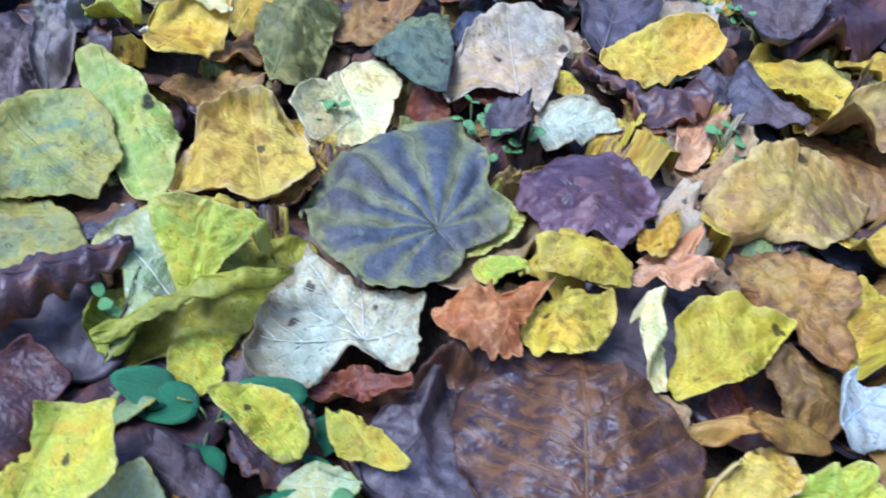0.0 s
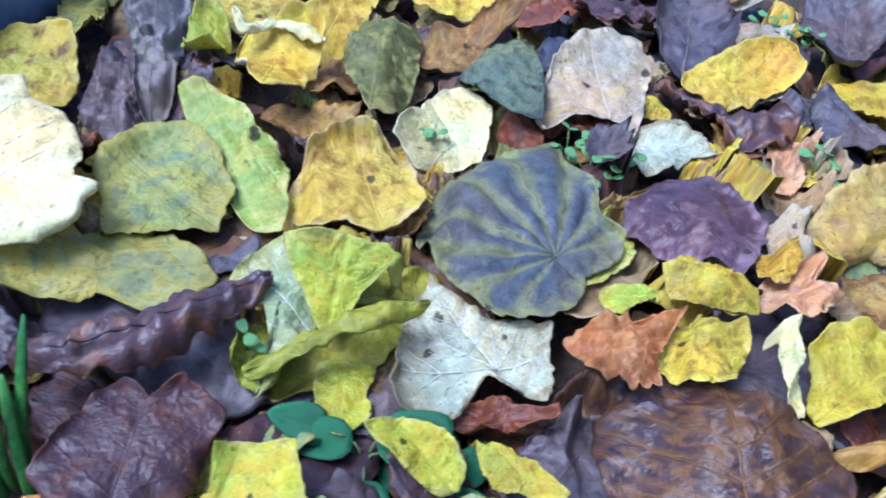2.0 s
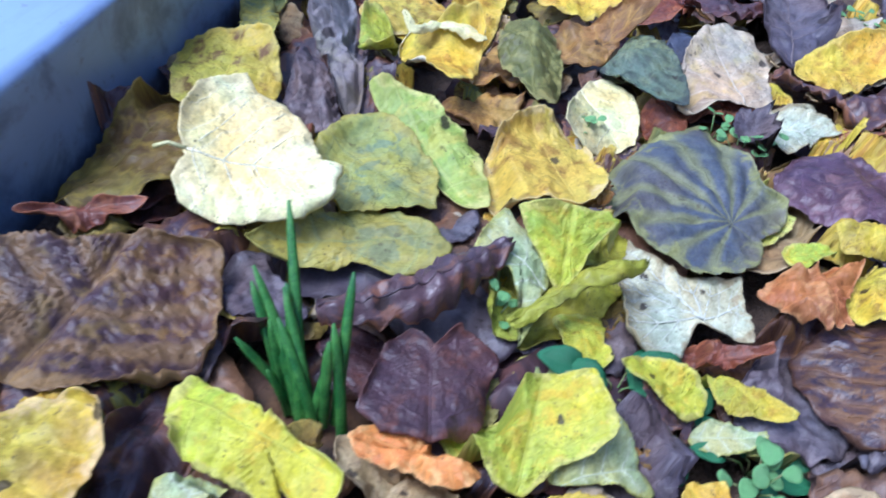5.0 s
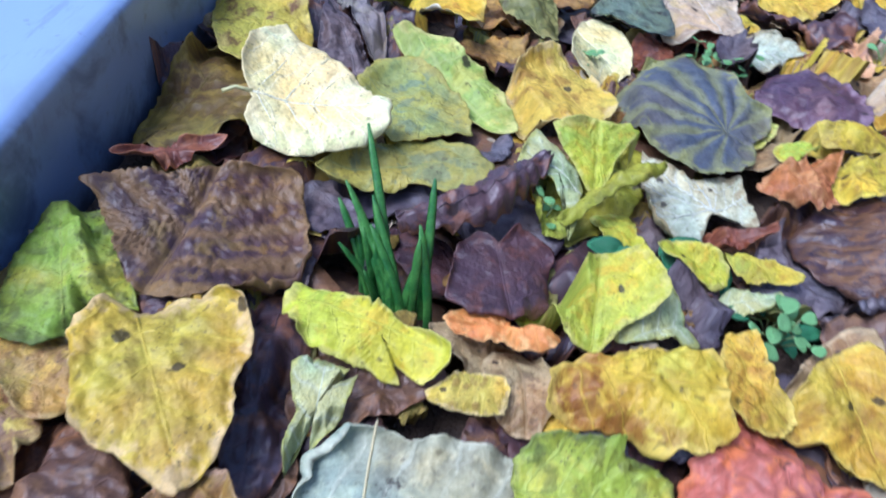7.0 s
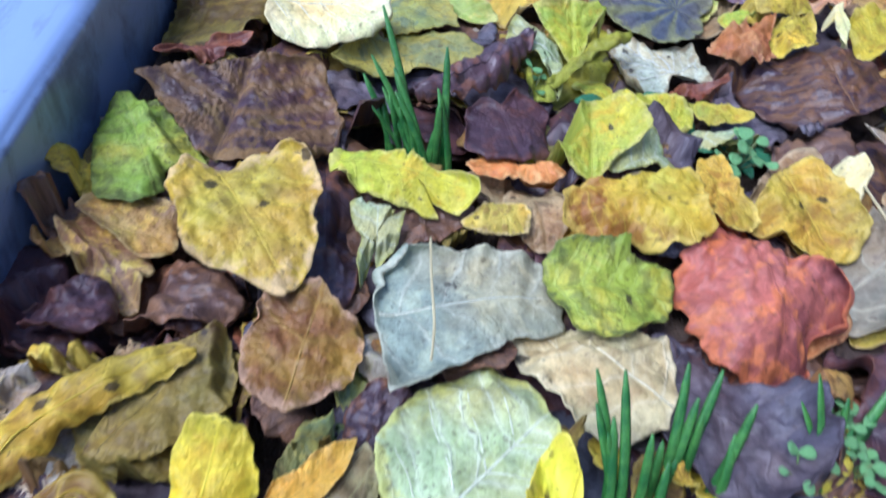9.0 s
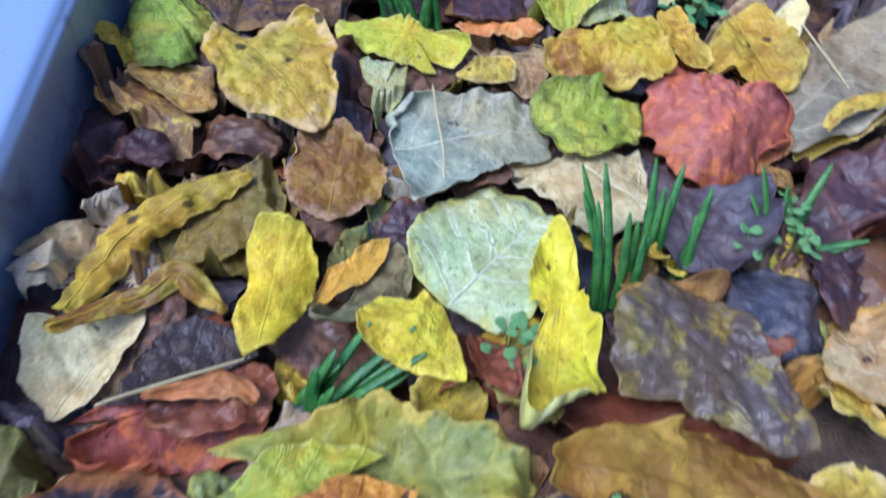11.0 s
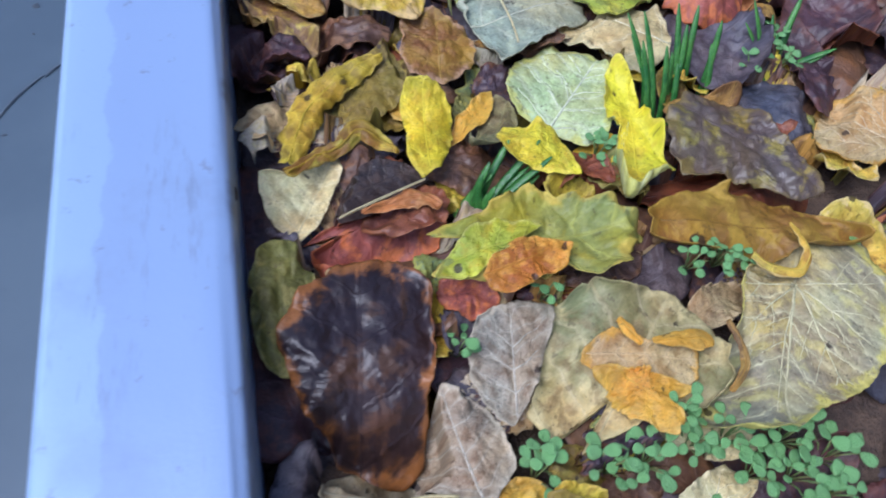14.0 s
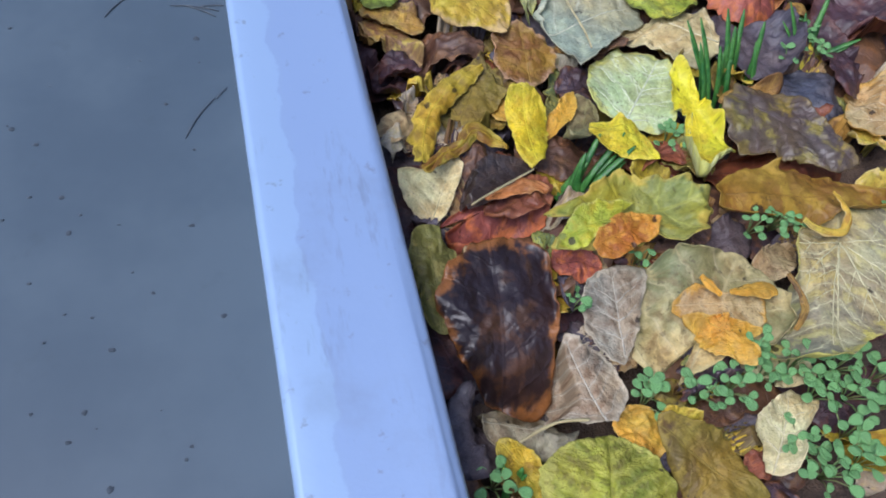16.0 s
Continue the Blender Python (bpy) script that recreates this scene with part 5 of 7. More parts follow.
leaf("silver", -0.0635, -0.1280, -0.0030, 0.0813, 18.8, 0.4, 0.0330, -2, 0.0330, -8, 0.50, q=0.8, pk=0.8, vn=2, label='silver-grey fallen leaf lying underside up, with raised veins', crush=0.5, shape=[(-172, 43.0), (-154, 46.6), (-138, 57.0), (-116, 35.7), (-50, 24.4), (-21, 43.5), (3, 44.0), (21, 42.9), (84, 21.6), (123, 43.4), (149, 48.3)])
leaf("brown", -0.0347, -0.1382, -0.0022, 0.0306, 14.9, 4.1, 0.0094, 2, 0.0124, 15, 0.47, cr=1.5)
leaf("red", 0.0985, -0.0538, 0.0083, 0.0865, -75.6, -8.3, 0.0438, -3, 0.0438, -9, 0.50, cr=2.2, q=0.8, pk=1.0, dome=5, rag=0.08, label='brick-red crumpled fallen leaf', crush=1.1, folds=[(20, 0.1, -30), (-100, 0.3, -30)], shape=[(-165, 44.2), (-139, 40.4), (-125, 41.3), (-83, 38.8), (-53, 38.7), (-23, 37.7), (17, 46.9), (51, 30.3), (69, 42.8), (86, 37.7), (109, 29.6), (140, 22.0), (150, 38.7), (166, 45.9)])
leaf("red", 0.0859, -0.0537, 0.0061, 0.0376, -23.8, -3.8, 0.0179, 3, 0.0185, 1, 0.48, cr=2)
leaf("orange", 0.1178, -0.0858, -0.0009, 0.0260, -74.9, -6.0, 0.0333, 1, 0.0040, -17, 0.36)
leaf("creamtan", 0.0567, -0.1575, 0.0011, 0.0689, 140.5, 0.7, 0.0315, -12, 0.0315, 2, 0.50, vn=2, q=0.8, pk=0.8, ru=2, label='cream-tan fallen leaf with fine pale veins', crush=0.45, curl=[(-20, 40, 30), (100, 40, 25)], shape=[(-146, 27.2), (-102, 27.8), (-75, 26.1), (-36, 22.4), (18, 37.1), (52, 34.5), (73, 31.7), (105, 35.5), (134, 36.3), (167, 36.4)])
leaf("graycream", 0.1457, -0.0871, -0.0028, 0.1173, 40.6, 5.6, 0.0209, 8, 0.0315, 1, 0.47, vn=1, cr=1)
leaf("gold", 0.1620, -0.0963, -0.0001, 0.0507, 27.5, 5.7, 0.0092, 5, 0.0096, 2, 0.57, curl=[(90, 60, 60)])
leaf("maroon", 0.1413, -0.1432, -0.0030, 0.0652, -91.9, -2.0, 0.0142, 6, 0.0127, 4, 0.56, cr=2)
leaf("maroon", 0.1587, -0.0945, -0.0044, 0.0715, -68.7, 1.6, 0.0237, 4, 0.0294, -1, 0.57, cr=2)
leaf("maroon", -0.1787, -0.1598, 0.0035, 0.0333, 65.9, -0.7, 0.0095, -1, 0.0159, 3, 0.46, cr=3, ru=3)
leaf("palegreen", -0.0643, -0.1064, -0.0025, 0.0397, 95.0, 5.6, 0.0122, 6, 0.0122, -16, 0.50, ru=1, crush=0.4, tear=0.2, vn=0, label='pale green-white torn leaf flap hanging down', shape=[(-178, 15.5), (-42, 18.4), (-23, 5.0), (-23, 22.6), (9, 20.3), (41, 19.0), (126, 7.9), (155, 19.6), (168, 26.6), (175, 1.3)])
leaf("orangetip", -0.0894, -0.1742, 0.0025, 0.0602, 83.3, 0.0, 0.0215, 8, 0.0238, -12, 0.50, q=0.8, pk=1.5, cr=1, curl=[(0, 60, 70), (-100, 40, 30)], dome=3, rag=0.04, under='peach', label='mustard-brown fallen leaf with a pale pink curled edge', crush=0.5, shape=[(-178, 32.8), (-133, 25.0), (-104, 23.0), (-64, 20.8), (-26, 15.0), (5, 20.1), (30, 22.6), (60, 23.8), (118, 24.4), (154, 32.6)])
leaf("palegreen", -0.0408, -0.2155, 0.0033, 0.0753, 48.5, -0.0, 0.0385, 4, 0.0274, 6, 0.52, q=0.8, pk=0.8, vn=1, pet=0.0, label='pale mint-green fallen leaf lying underside up with raised veins', crush=0.3, tear=0.2, teeth=0.006, rag=0.015, ru=0.8, curl=[(90, 60, 18), (-70, 50, 30)], shape=[(-180, 38.7), (-148, 40.9), (-126, 34.4), (-83, 21.1), (-17, 27.1), (20, 44.2), (44, 42.9), (90, 39.2), (131, 42.1), (153, 42.6)])
leaf("purplemottle", 0.0382, -0.2027, 0.0054, 0.0898, -49.2, 0.0, 0.0305, -8, 0.0373, -10, 0.50, q=0.8, pk=1.5, cr=1.2, label='dark purple-brown leaf with ochre mottling', crush=0.45, tear=0.6, curl=[(-90, 50, -35), (90, 40, 25), (0, 30, -30)], shape=[(-171, 45.9), (-138, 47.7), (-113, 46.0), (-93, 26.4), (-46, 26.5), (-19, 39.1), (0, 46.1), (20, 31.3), (60, 20.7), (111, 31.1), (145, 36.8), (170, 46.1)])
leaf("mustardrust", -0.0028, -0.2775, 0.0060, 0.1217, -8.4, -3.8, 0.0232, -12, 0.0180, -24, 0.51, label='ochre and rust decaying leaf, folded into a ridge', crush=0.6, cr=1.4, pk=0.7, shape=[(-172, 69.4), (-165, 50.7), (-142, 19.7), (-75, 17.0), (-40, 18.2), (-7, 60.0), (1, 50.5), (31, 29.6), (96, 26.6), (161, 48.0), (176, 65.4)])
leaf("goldbrown", 0.0327, -0.2065, 0.0059, 0.0506, 10.9, -4.1, 0.0061, 35, 0.0081, -5, 0.43, curl=[(90, 60, 50)])
leaf("tanpeach", 0.1707, -0.2464, -0.0011, 0.0542, 130.2, -1.9, 0.0327, -7, 0.0327, 5, 0.50, vn=2, q=0.8, pk=1, label='tan-peach fallen leaf with branching veins', crush=0.5, shape=[(-115, 30.7), (-64, 31.6), (-14, 28.0), (31, 28.0), (68, 39.9), (106, 27.3), (184, 29.7)])
leaf("gold", 0.1148, -0.2405, -0.0039, 0.0313, -52.7, 1.4, 0.0162, -1, 0.0040, 3, 0.40)
leaf("oliveyellow", -0.1177, -0.2906, 0.0130, 0.1112, 4.6, 0.0, 0.0286, 10, 0.0220, 2, 0.50, q=0.8, pk=1.5, ru=3, curl=[(90, 50, 35), (15, 30, 50), (-40, 40, 30)], rag=0.06, label='large olive-yellow fallen leaf with wavy raised edge', crush=0.4, shape=[(-170, 61.9), (-80, 15.3), (-59, 28.9), (-33, 39.9), (-18, 39.4), (-6, 47.7), (3, 43.5), (19, 34.5), (47, 24.1), (75, 23.7), (102, 28.4), (148, 32.2), (164, 50.0), (172, 60.2), (173, 43.5), (177, 7.2), (180, 48.1)])
leaf("lime", -0.1202, -0.2970, 0.0092, 0.0537, 12.0, 3.8, 0.0109, 20, 0.0109, -10, 0.50, q=0.8, pk=1.5, cr=1, crush=0.35, over=True, curl=[(0, 40, 2)], shape=[(-167, 29.3), (-133, 15.1), (-91, 5.5), (0, 17.6), (8, 31.6), (37, 17.4), (114, 11.6), (157, 14.6)])
leaf("orangebrown", -0.0988, -0.3054, 0.0104, 0.0467, 14.8, 2.8, 0.0112, 14, 0.0112, -14, 0.50, cr=1.5, ru=2, crush=0.5, over=True, curl=[(0, 40, 2)], shape=[(-167, 24.6), (-141, 18.6), (-87, 9.6), (-32, 17.3), (0, 22.6), (25, 14.1), (89, 11.2), (151, 16.2), (179, 24.1)])
leaf("olivebrown", -0.1443, -0.1992, 0.0060, 0.0593, 59.1, 5.8, 0.0104, 4, 0.0214, -8, 0.50, label='yellow fallen leaf with a rotten dark lower half', crush=0.7, shape=[(-169, 29.7), (-142, 23.4), (-105, 20.2), (-74, 24.5), (-38, 23.7), (2, 30.0), (12, 22.1), (66, 11.9), (153, 18.2), (174, 31.5)])
leaf("amber", -0.1124, -0.1982, 0.0094, 0.0402, 103.7, 14.2, 0.0081, -36, 0.0113, -28, 0.64, cr=1.5, size=0.92, lobes=[(-130, 40, -0.37), (110, 40, 0.22), (10, 40, 0.17), (-70, 14, -0.15), (-160, 14, -0.12), (180, 14, 0.13), (-120, 14, 0.09), (-30, 14, 0.09)], tipp=0.0, crush=0.7)
leaf("olivebrown", -0.1521, -0.1875, 0.0037, 0.0441, 2.8, 2.4, 0.0249, 9, 0.0176, 11, 0.53, cr=2)
leaf("creamtan", -0.1760, -0.2627, -0.0040, 0.0490, 60.5, 14.2, 0.0272, 14, 0.0073, 18, 0.52, ru=2, curl=[(-90, 50, 40), (90, 40, 25)], label='cream fallen leaf folded along its middle', crush=0.4, shape=[(-178, 26.6), (-158, 17.5), (-99, 7.5), (-24, 17.9), (5, 26.2), (58, 12.6), (92, 28.8), (129, 24.4), (161, 25.8)])
leaf("blackvein", -0.1605, -0.2546, 0.0129, 0.0517, 23.7, -5.2, 0.0113, 15, 0.0113, -27, 0.50, vn=0, q=0.2, pk=0.2, label='blackish-brown smooth leaf with a pale midrib', crush=0.15, tear=0.2, teeth=0.004, cr=0.2, ru=0.4, rag=0.01, shape=[(-175, 24.0), (-157, 27.3), (-68, 8.7), (-17, 28.3), (6, 21.9), (51, 16.6), (143, 14.2)])
leaf("rust", -0.1431, -0.2654, 0.0090, 0.0426, 21.4, -4.6, 0.0119, 1, 0.0135, -3, 0.64, cr=2)
leaf("darkpurpleorange", -0.1612, -0.3806, -0.0077, 0.0970, 83.5, 13.7, 0.0339, 18, 0.0339, -5, 0.50, q=0.8, pk=0.5, cr=1.0, dome=6, rag=0.05, crush=0.9, label='large dark purple-brown shiny quilted leaf with orange rim', folds=[(20, 0.25, -22), (-160, 0.15, -26), (-10, 0.6, 20), (100, 0.5, -25)], curl=[(60, 60, -30), (-90, 50, -35), (180, 40, -20)], shape=[(-159, 51.5), (-146, 48.0), (-131, 36.1), (-106, 29.4), (-75, 36.7), (-48, 45.3), (-35, 52.1), (-24, 51.8), (-6, 51.3), (10, 52.0), (21, 44.8), (38, 42.3), (65, 38.6), (94, 28.1), (118, 27.5), (148, 27.8), (165, 38.2), (184, 44.9)])
leaf("graytan", -0.0922, -0.3624, -0.0085, 0.0540, 81.6, 15.8, 0.0191, -7, 0.0191, -13, 0.50, q=0.8, pk=1, cr=1, vn=1, label='grey-tan faded leaf lying flat', crush=0.5, curl=[(90, 50, 40), (150, 30, 40)], shape=[(-151, 15.7), (-71, 16.3), (-39, 35.1), (-6, 28.0), (39, 27.3), (65, 21.4), (104, 20.8), (141, 23.3), (174, 29.8)])
leaf("creamgreen", -0.0654, -0.3823, -0.0128, 0.0882, 48.6, 11.5, 0.0444, 6, 0.0444, -16, 0.50, q=0.8, pk=1.2, ru=3, vn=0, curl=[(-80, 40, 50), (20, 40, 45), (130, 40, 35), (180, 30, 40)], label='cream and green rounded fallen leaf with a curled edge', crush=0.5, tear=0.5, shape=[(-176, 31.7), (-94, 21.5), (-82, 38.5), (-59, 54.1), (-46, 54.1), (-31, 49.7), (-6, 46.0), (26, 42.0), (51, 49.6), (74, 49.0), (102, 44.4), (124, 40.3), (142, 51.2), (161, 46.1), (171, 14.0), (175, 42.3)])
leaf("tanpeach", -0.0571, -0.3375, 0.0022, 0.0567, -10.8, -3.9, 0.0132, 34, 0.0132, -5, 0.50, ru=2, crush=0.4, over=True, curl=[(90, 60, 35)], shape=[(-173, 30.3), (-156, 20.5), (-104, 10.5), (-38, 23.6), (-18, 26.6), (19, 29.7), (69, 6.6), (144, 19.0), (176, 27.6)])
leaf("amber", -0.0503, -0.3415, 0.0007, 0.0442, -48.7, -12.5, 0.0159, 26, 0.0159, -16, 0.50, ru=3, cr=1.5, rag=0.12, label='amber-orange torn fallen leaf', crush=0.6, over=True, curl=[(0, 40, 10)], shape=[(-164, 24.3), (-146, 16.3), (-112, 13.0), (-68, 14.7), (-30, 23.4), (-8, 21.8), (15, 12.8), (32, 20.3), (47, 21.8), (86, 9.6), (178, 16.1)])
leaf("graycreamvein", 0.0640, -0.3154, -0.0040, 0.0773, -121.2, -0.0, 0.0511, 2, 0.0257, 3, 0.26, q=0.8, pk=1, vn=2, rag=0.03, label='large grey-cream fallen leaf lying underside up with strong veins', crush=0.4, tear=0.5, curl=[(-90, 40, 25), (30, 40, 30), (-20, 30, 40)], shape=[(-139, 37.8), (-95, 30.4), (-46, 37.3), (-32, 58.8), (-24, 80.4), (-15, 84.1), (0, 69.1), (15, 50.5), (50, 44.0), (99, 52.7), (130, 61.2), (154, 70.3), (176, 56.3)])
leaf("gold", 0.0892, -0.2849, -0.0065, 0.0524, -45.1, -2.3, 0.0232, 5, 0.0105, -19, 0.41, ru=2)
leaf("tan", 0.0080, -0.3242, -0.0080, 0.0348, 25.1, -7.9, 0.0088, 13, 0.0111, -12, 0.49)
leaf("graytan", -0.1146, -0.3927, -0.0050, 0.0517, 100.3, 4.3, 0.0204, -16, 0.0204, -14, 0.50, vn=2, q=0.8, pk=0.8, label='grey-tan fallen leaf with pale veins', crush=0.45, curl=[(-60, 50, 30)], shape=[(-167, 26.4), (-122, 25.9), (-79, 20.7), (-31, 21.0), (-2, 25.1), (29, 15.1), (83, 15.4), (120, 24.3), (157, 22.7)])
leaf("limeribs", -0.1295, -0.4401, -0.0068, 0.0442, 73.5, 7.8, 0.0340, -6, 0.0340, -3, 0.50, q=1.6, dome=4, label='lime-olive ribbed fallen leaf', crush=0.5, teeth=0.03, shape=[(-166, 22.9), (-112, 35.1), (-91, 35.3), (-68, 28.6), (-40, 24.4), (-4, 23.3), (28, 22.8), (62, 29.3), (85, 36.0), (106, 35.4), (133, 31.4)])
leaf("olivebrown", -0.0909, -0.3973, -0.0065, 0.0689, -47.4, -8.9, 0.0219, -3, 0.0219, -1, 0.50, q=0.8, pk=0.8, cr=1, label='dark olive-brown fallen leaf', crush=0.7, shape=[(-165, 28.4), (-134, 20.8), (-87, 19.8), (-49, 21.0), (11, 34.4), (23, 24.3), (61, 19.6), (104, 21.0), (151, 24.0), (168, 33.8), (176, 36.8)])
leaf("yellow", -0.0858, -0.3927, -0.0069, 0.0229, -18.3, -3.7, 0.0048, -11, 0.0048, 5, 0.47)
leaf("amber", -0.1076, -0.3880, -0.0070, 0.0283, -53.0, -1.7, 0.0141, -7, 0.0088, 2, 0.48, ru=3, cr=2)
leaf("creamtan", -0.0330, -0.4333, -0.0158, 0.0485, 54.6, 5.9, 0.0151, -1, 0.0151, -8, 0.50, ru=2, q=0.8, pk=0.8, vn=1, label='peach-cream fallen leaf among green seedlings', crush=0.6, shape=[(-173, 22.6), (-151, 20.2), (-79, 9.9), (-45, 23.3), (-34, 32.5), (-4, 27.7), (72, 15.6), (107, 16.1), (145, 13.1), (170, 24.0)])
leaf("mustard", -0.1710, -0.3902, -0.0032, 0.0328, -60.8, -10.4, 0.0085, -13, 0.0087, 1, 0.52, curl=[(90, 50, 40)])
leaf("amber", -0.0938, -0.2200, 0.0090, 0.0488, 47.1, -9.4, 0.0057, 26, 0.0057, 12, 0.50, curl=[(90, 50, 40)], crush=0.4, shape=[(-168, 14.9), (-48, 8.0), (7, 26.1), (69, 6.8), (177, 25.7)])
leaf("olivegray", -0.0744, -0.2271, 0.0139, 0.0496, 63.6, -17.6, 0.0087, -1, 0.0087, -17, 0.50, crush=0.4, shape=[(-176, 34.6), (-65, 10.3), (-17, 14.1), (16, 26.5), (144, 16.6), (167, 51.8)])
leaf("lemon", -0.0390, -0.2554, 0.0046, 0.0487, 129.5, 16.3, 0.0151, -5, 0.0151, -18, 0.50, q=0.6, pk=0.8, crush=0.3, tear=0.1, rag=0.02, over=True, curl=[(60, 40, 40), (-120, 40, 20)], label='bright yellow-green smooth fallen leaf', shape=[(-174, 24.1), (-136, 15.3), (-81, 15.0), (-36, 18.6), (-1, 25.1), (35, 24.9), (56, 24.5), (82, 18.7), (141, 15.2)])
leaf("rust", -0.0280, -0.2239, -0.0002, 0.0318, -72.8, 5.4, 0.0081, 8, 0.0079, 12, 0.47)
leaf("tanyellow", -0.1865, -0.1032, 0.0028, 0.0469, -42.7, 2.5, 0.0155, -2, 0.0090, -1, 0.41)
ribbon("gold", [(0.0401, -0.303, -0.0029, 0.0053, 0), (0.0448, -0.3082, -0.0043, 0.0075, 0), (0.0532, -0.3121, -0.0056, 0.0084, 0), (0.0627, -0.3137, -0.0059, 0.0077, 0), (0.0694, -0.3067, -0.0034, 0.0078, 20), (0.0674, -0.2987, 0.0, 0.007, 30), (0.0614, -0.2923, 0.0039, 0.0035, 30)], bow=0.9, crinkle=0.5, label='bright yellow torn leaf margin rolled into a hook')
ribbon("limeolive", [(0.0129, 0.0279, -0.0035, 0.0076, 0), (0.0197, 0.0373, -0.0021, 0.0103, -20), (0.0287, 0.047, 0.0036, 0.0116, -30), (0.0384, 0.0581, 0.0067, 0.0152, -30), (0.0484, 0.0661, 0.0089, 0.0158, -20), (0.058, 0.073, 0.0055, 0.0081, 0), (0.0616, 0.0792, 0.0026, 0.0023, 0)], bow=0.7, crinkle=1.8, label='lime-yellow rolled ragged leaf edge')
ribbon("mustardbrown", [(-0.1769, -0.242, 0.0224, 0.0057, 0), (-0.1631, -0.229, 0.0165, 0.0092, 0), (-0.1502, -0.2234, 0.0164, 0.0093, 20), (-0.1405, -0.2155, 0.0183, 0.0111, 20), (-0.1319, -0.2206, 0.0166, 0.01, 0), (-0.1223, -0.2277, 0.0129, 0.0039, 0)], bow=0.35, crinkle=1.4, bite=0.2, label='mustard-brown curled strip of a fallen leaf')
ribbon("orange", [(-0.145, -0.2601, 0.0117, 0.0026, 0), (-0.1315, -0.2573, 0.0126, 0.0079, 0), (-0.1178, -0.2553, 0.0131, 0.0106, 0), (-0.1077, -0.2605, 0.0104, 0.0037, 0)], bow=0.3, crinkle=1.8, bite=0.25, label='orange-red curled fallen leaf by a dark one')
ribbon("darkpurple", [(-0.0588, 0.0042, -0.0028, 0.0151, 0), (-0.0422, 0.0101, 0.0021, 0.0253, 0), (-0.0267, 0.0228, 0.004, 0.0295, 0), (-0.0139, 0.0392, 0.0037, 0.028, 0), (-0.0039, 0.0546, 0.0019, 0.02, 0), (0.0046, 0.0653, 0.0011, 0.0077, 0)], bow=0.95, crinkle=3.4, bite=0.3, label='dark purple-brown rolled decaying leaf with orange streaks')
ribbon("creamtan", [(-0.1563, -0.2674, 0.0195, 0.0013, 0), (-0.1427, -0.2607, 0.0185, 0.0015, 0), (-0.1286, -0.2543, 0.0174, 0.0016, 0), (-0.113, -0.2472, 0.0156, 0.0013, 0)], bow=0.9, crinkle=0.1, label='thin straight pale dry leaf stalk')
ribbon("gold", [(0.16, -0.1006, 0.004, 0.0056, 0), (0.1724, -0.0882, 0.0082, 0.0107, 0), (0.1929, -0.0805, 0.0103, 0.0118, 0), (0.2167, -0.0774, 0.0095, 0.0061, 0)], bow=0.6, crinkle=1.4, label='golden yellow curled leaf margin')
ribbon("amber", [(-0.0401, -0.328, 0.0114, 0.0033, 0), (-0.0374, -0.3344, 0.0112, 0.0059, 0), (-0.0329, -0.3411, 0.0096, 0.0026, 0)], bow=0.5, crinkle=0.8, label='amber torn leaf edge curled up')
ribbon("amber", [(-0.0275, -0.34, 0.0094, 0.0026, 0), (-0.0141, -0.3406, 0.0085, 0.0081, 0), (-0.0009, -0.3415, 0.0053, 0.0117, 0), (0.0003, -0.3452, 0.0037, 0.0055, 0)], bow=0.4, crinkle=0.8, label='amber torn leaf edge curled up')
ribbon("paleyellow", [(-0.0957, 0.2153, -0.0022, 0.0033, 0), (-0.0845, 0.2083, -0.0051, 0.0084, 0), (-0.076, 0.2221, -0.0074, 0.0079, 0), (-0.0598, 0.2238, -0.0064, 0.0118, 0), (-0.0462, 0.2177, -0.006, 0.0058, 0)], bow=0.6, crinkle=1.6, bite=0.25, label='pale curled margin of a yellow leaf')
ribbon("goldbrown", [(0.0138, -0.3343, -0.0013, 0.0028, 0), (0.0152, -0.3479, -0.001, 0.0046, 0), (0.011, -0.3587, -0.0004, 0.0045, 0), (0.0015, -0.3671, -0.0021, 0.0027, 0)], bow=0.5, crinkle=0.8, label='golden brown rolled leaf margin')
ribbon("creamtan", [(-0.0435, -0.0910, 0.0060, 0.0016, 0), (-0.0418, -0.1131, 0.0060, 0.0016, 0), (-0.0395, -0.1338, 0.0060, 0.0016, 0), (-0.0398, -0.1506, 0.0060, 0.0016, 0)], bow=0.9, crinkle=0.15, label='thin pale leaf stalk lying across a silver-grey leaf')
ribbon("creamtan", [(0.1674, -0.0255, 0.0100, 0.0016, 0), (0.1730, -0.0544, 0.0100, 0.0016, 0), (0.1769, -0.0770, 0.0100, 0.0016, 0)], bow=0.9, crinkle=0.15, label='thin pale leaf stalk on a faded leaf')
ribbon("creamtan", [(-0.1247, -0.3894, 0.0020, 0.0022, 0), (-0.1420, -0.3874, 0.0020, 0.0022, 0), (-0.1626, -0.3927, 0.0020, 0.0022, 0)], bow=0.9, crinkle=0.15, label='pale curved leaf stalk beside a grey-tan leaf')
leaf("graypurple", -0.1051, 0.1223, -0.0144, 0.0553, 119.4, 12.4, 0.0146, 8, 0.0121, 4, 0.48, cr=2, size=0.99, lobes=[(-60, 40, -0.28), (110, 40, 0.24), (-160, 14, 0.21), (0, 14, 0.11), (-110, 14, -0.1), (160, 14, -0.08), (-30, 14, -0.08), (-70, 14, 0.05)], tipp=0.0, crush=0.7)
leaf("tan", -0.1187, 0.1208, -0.0100, 0.0303, 108.0, 15.8, 0.0069, -4, 0.0091, -8, 0.52)
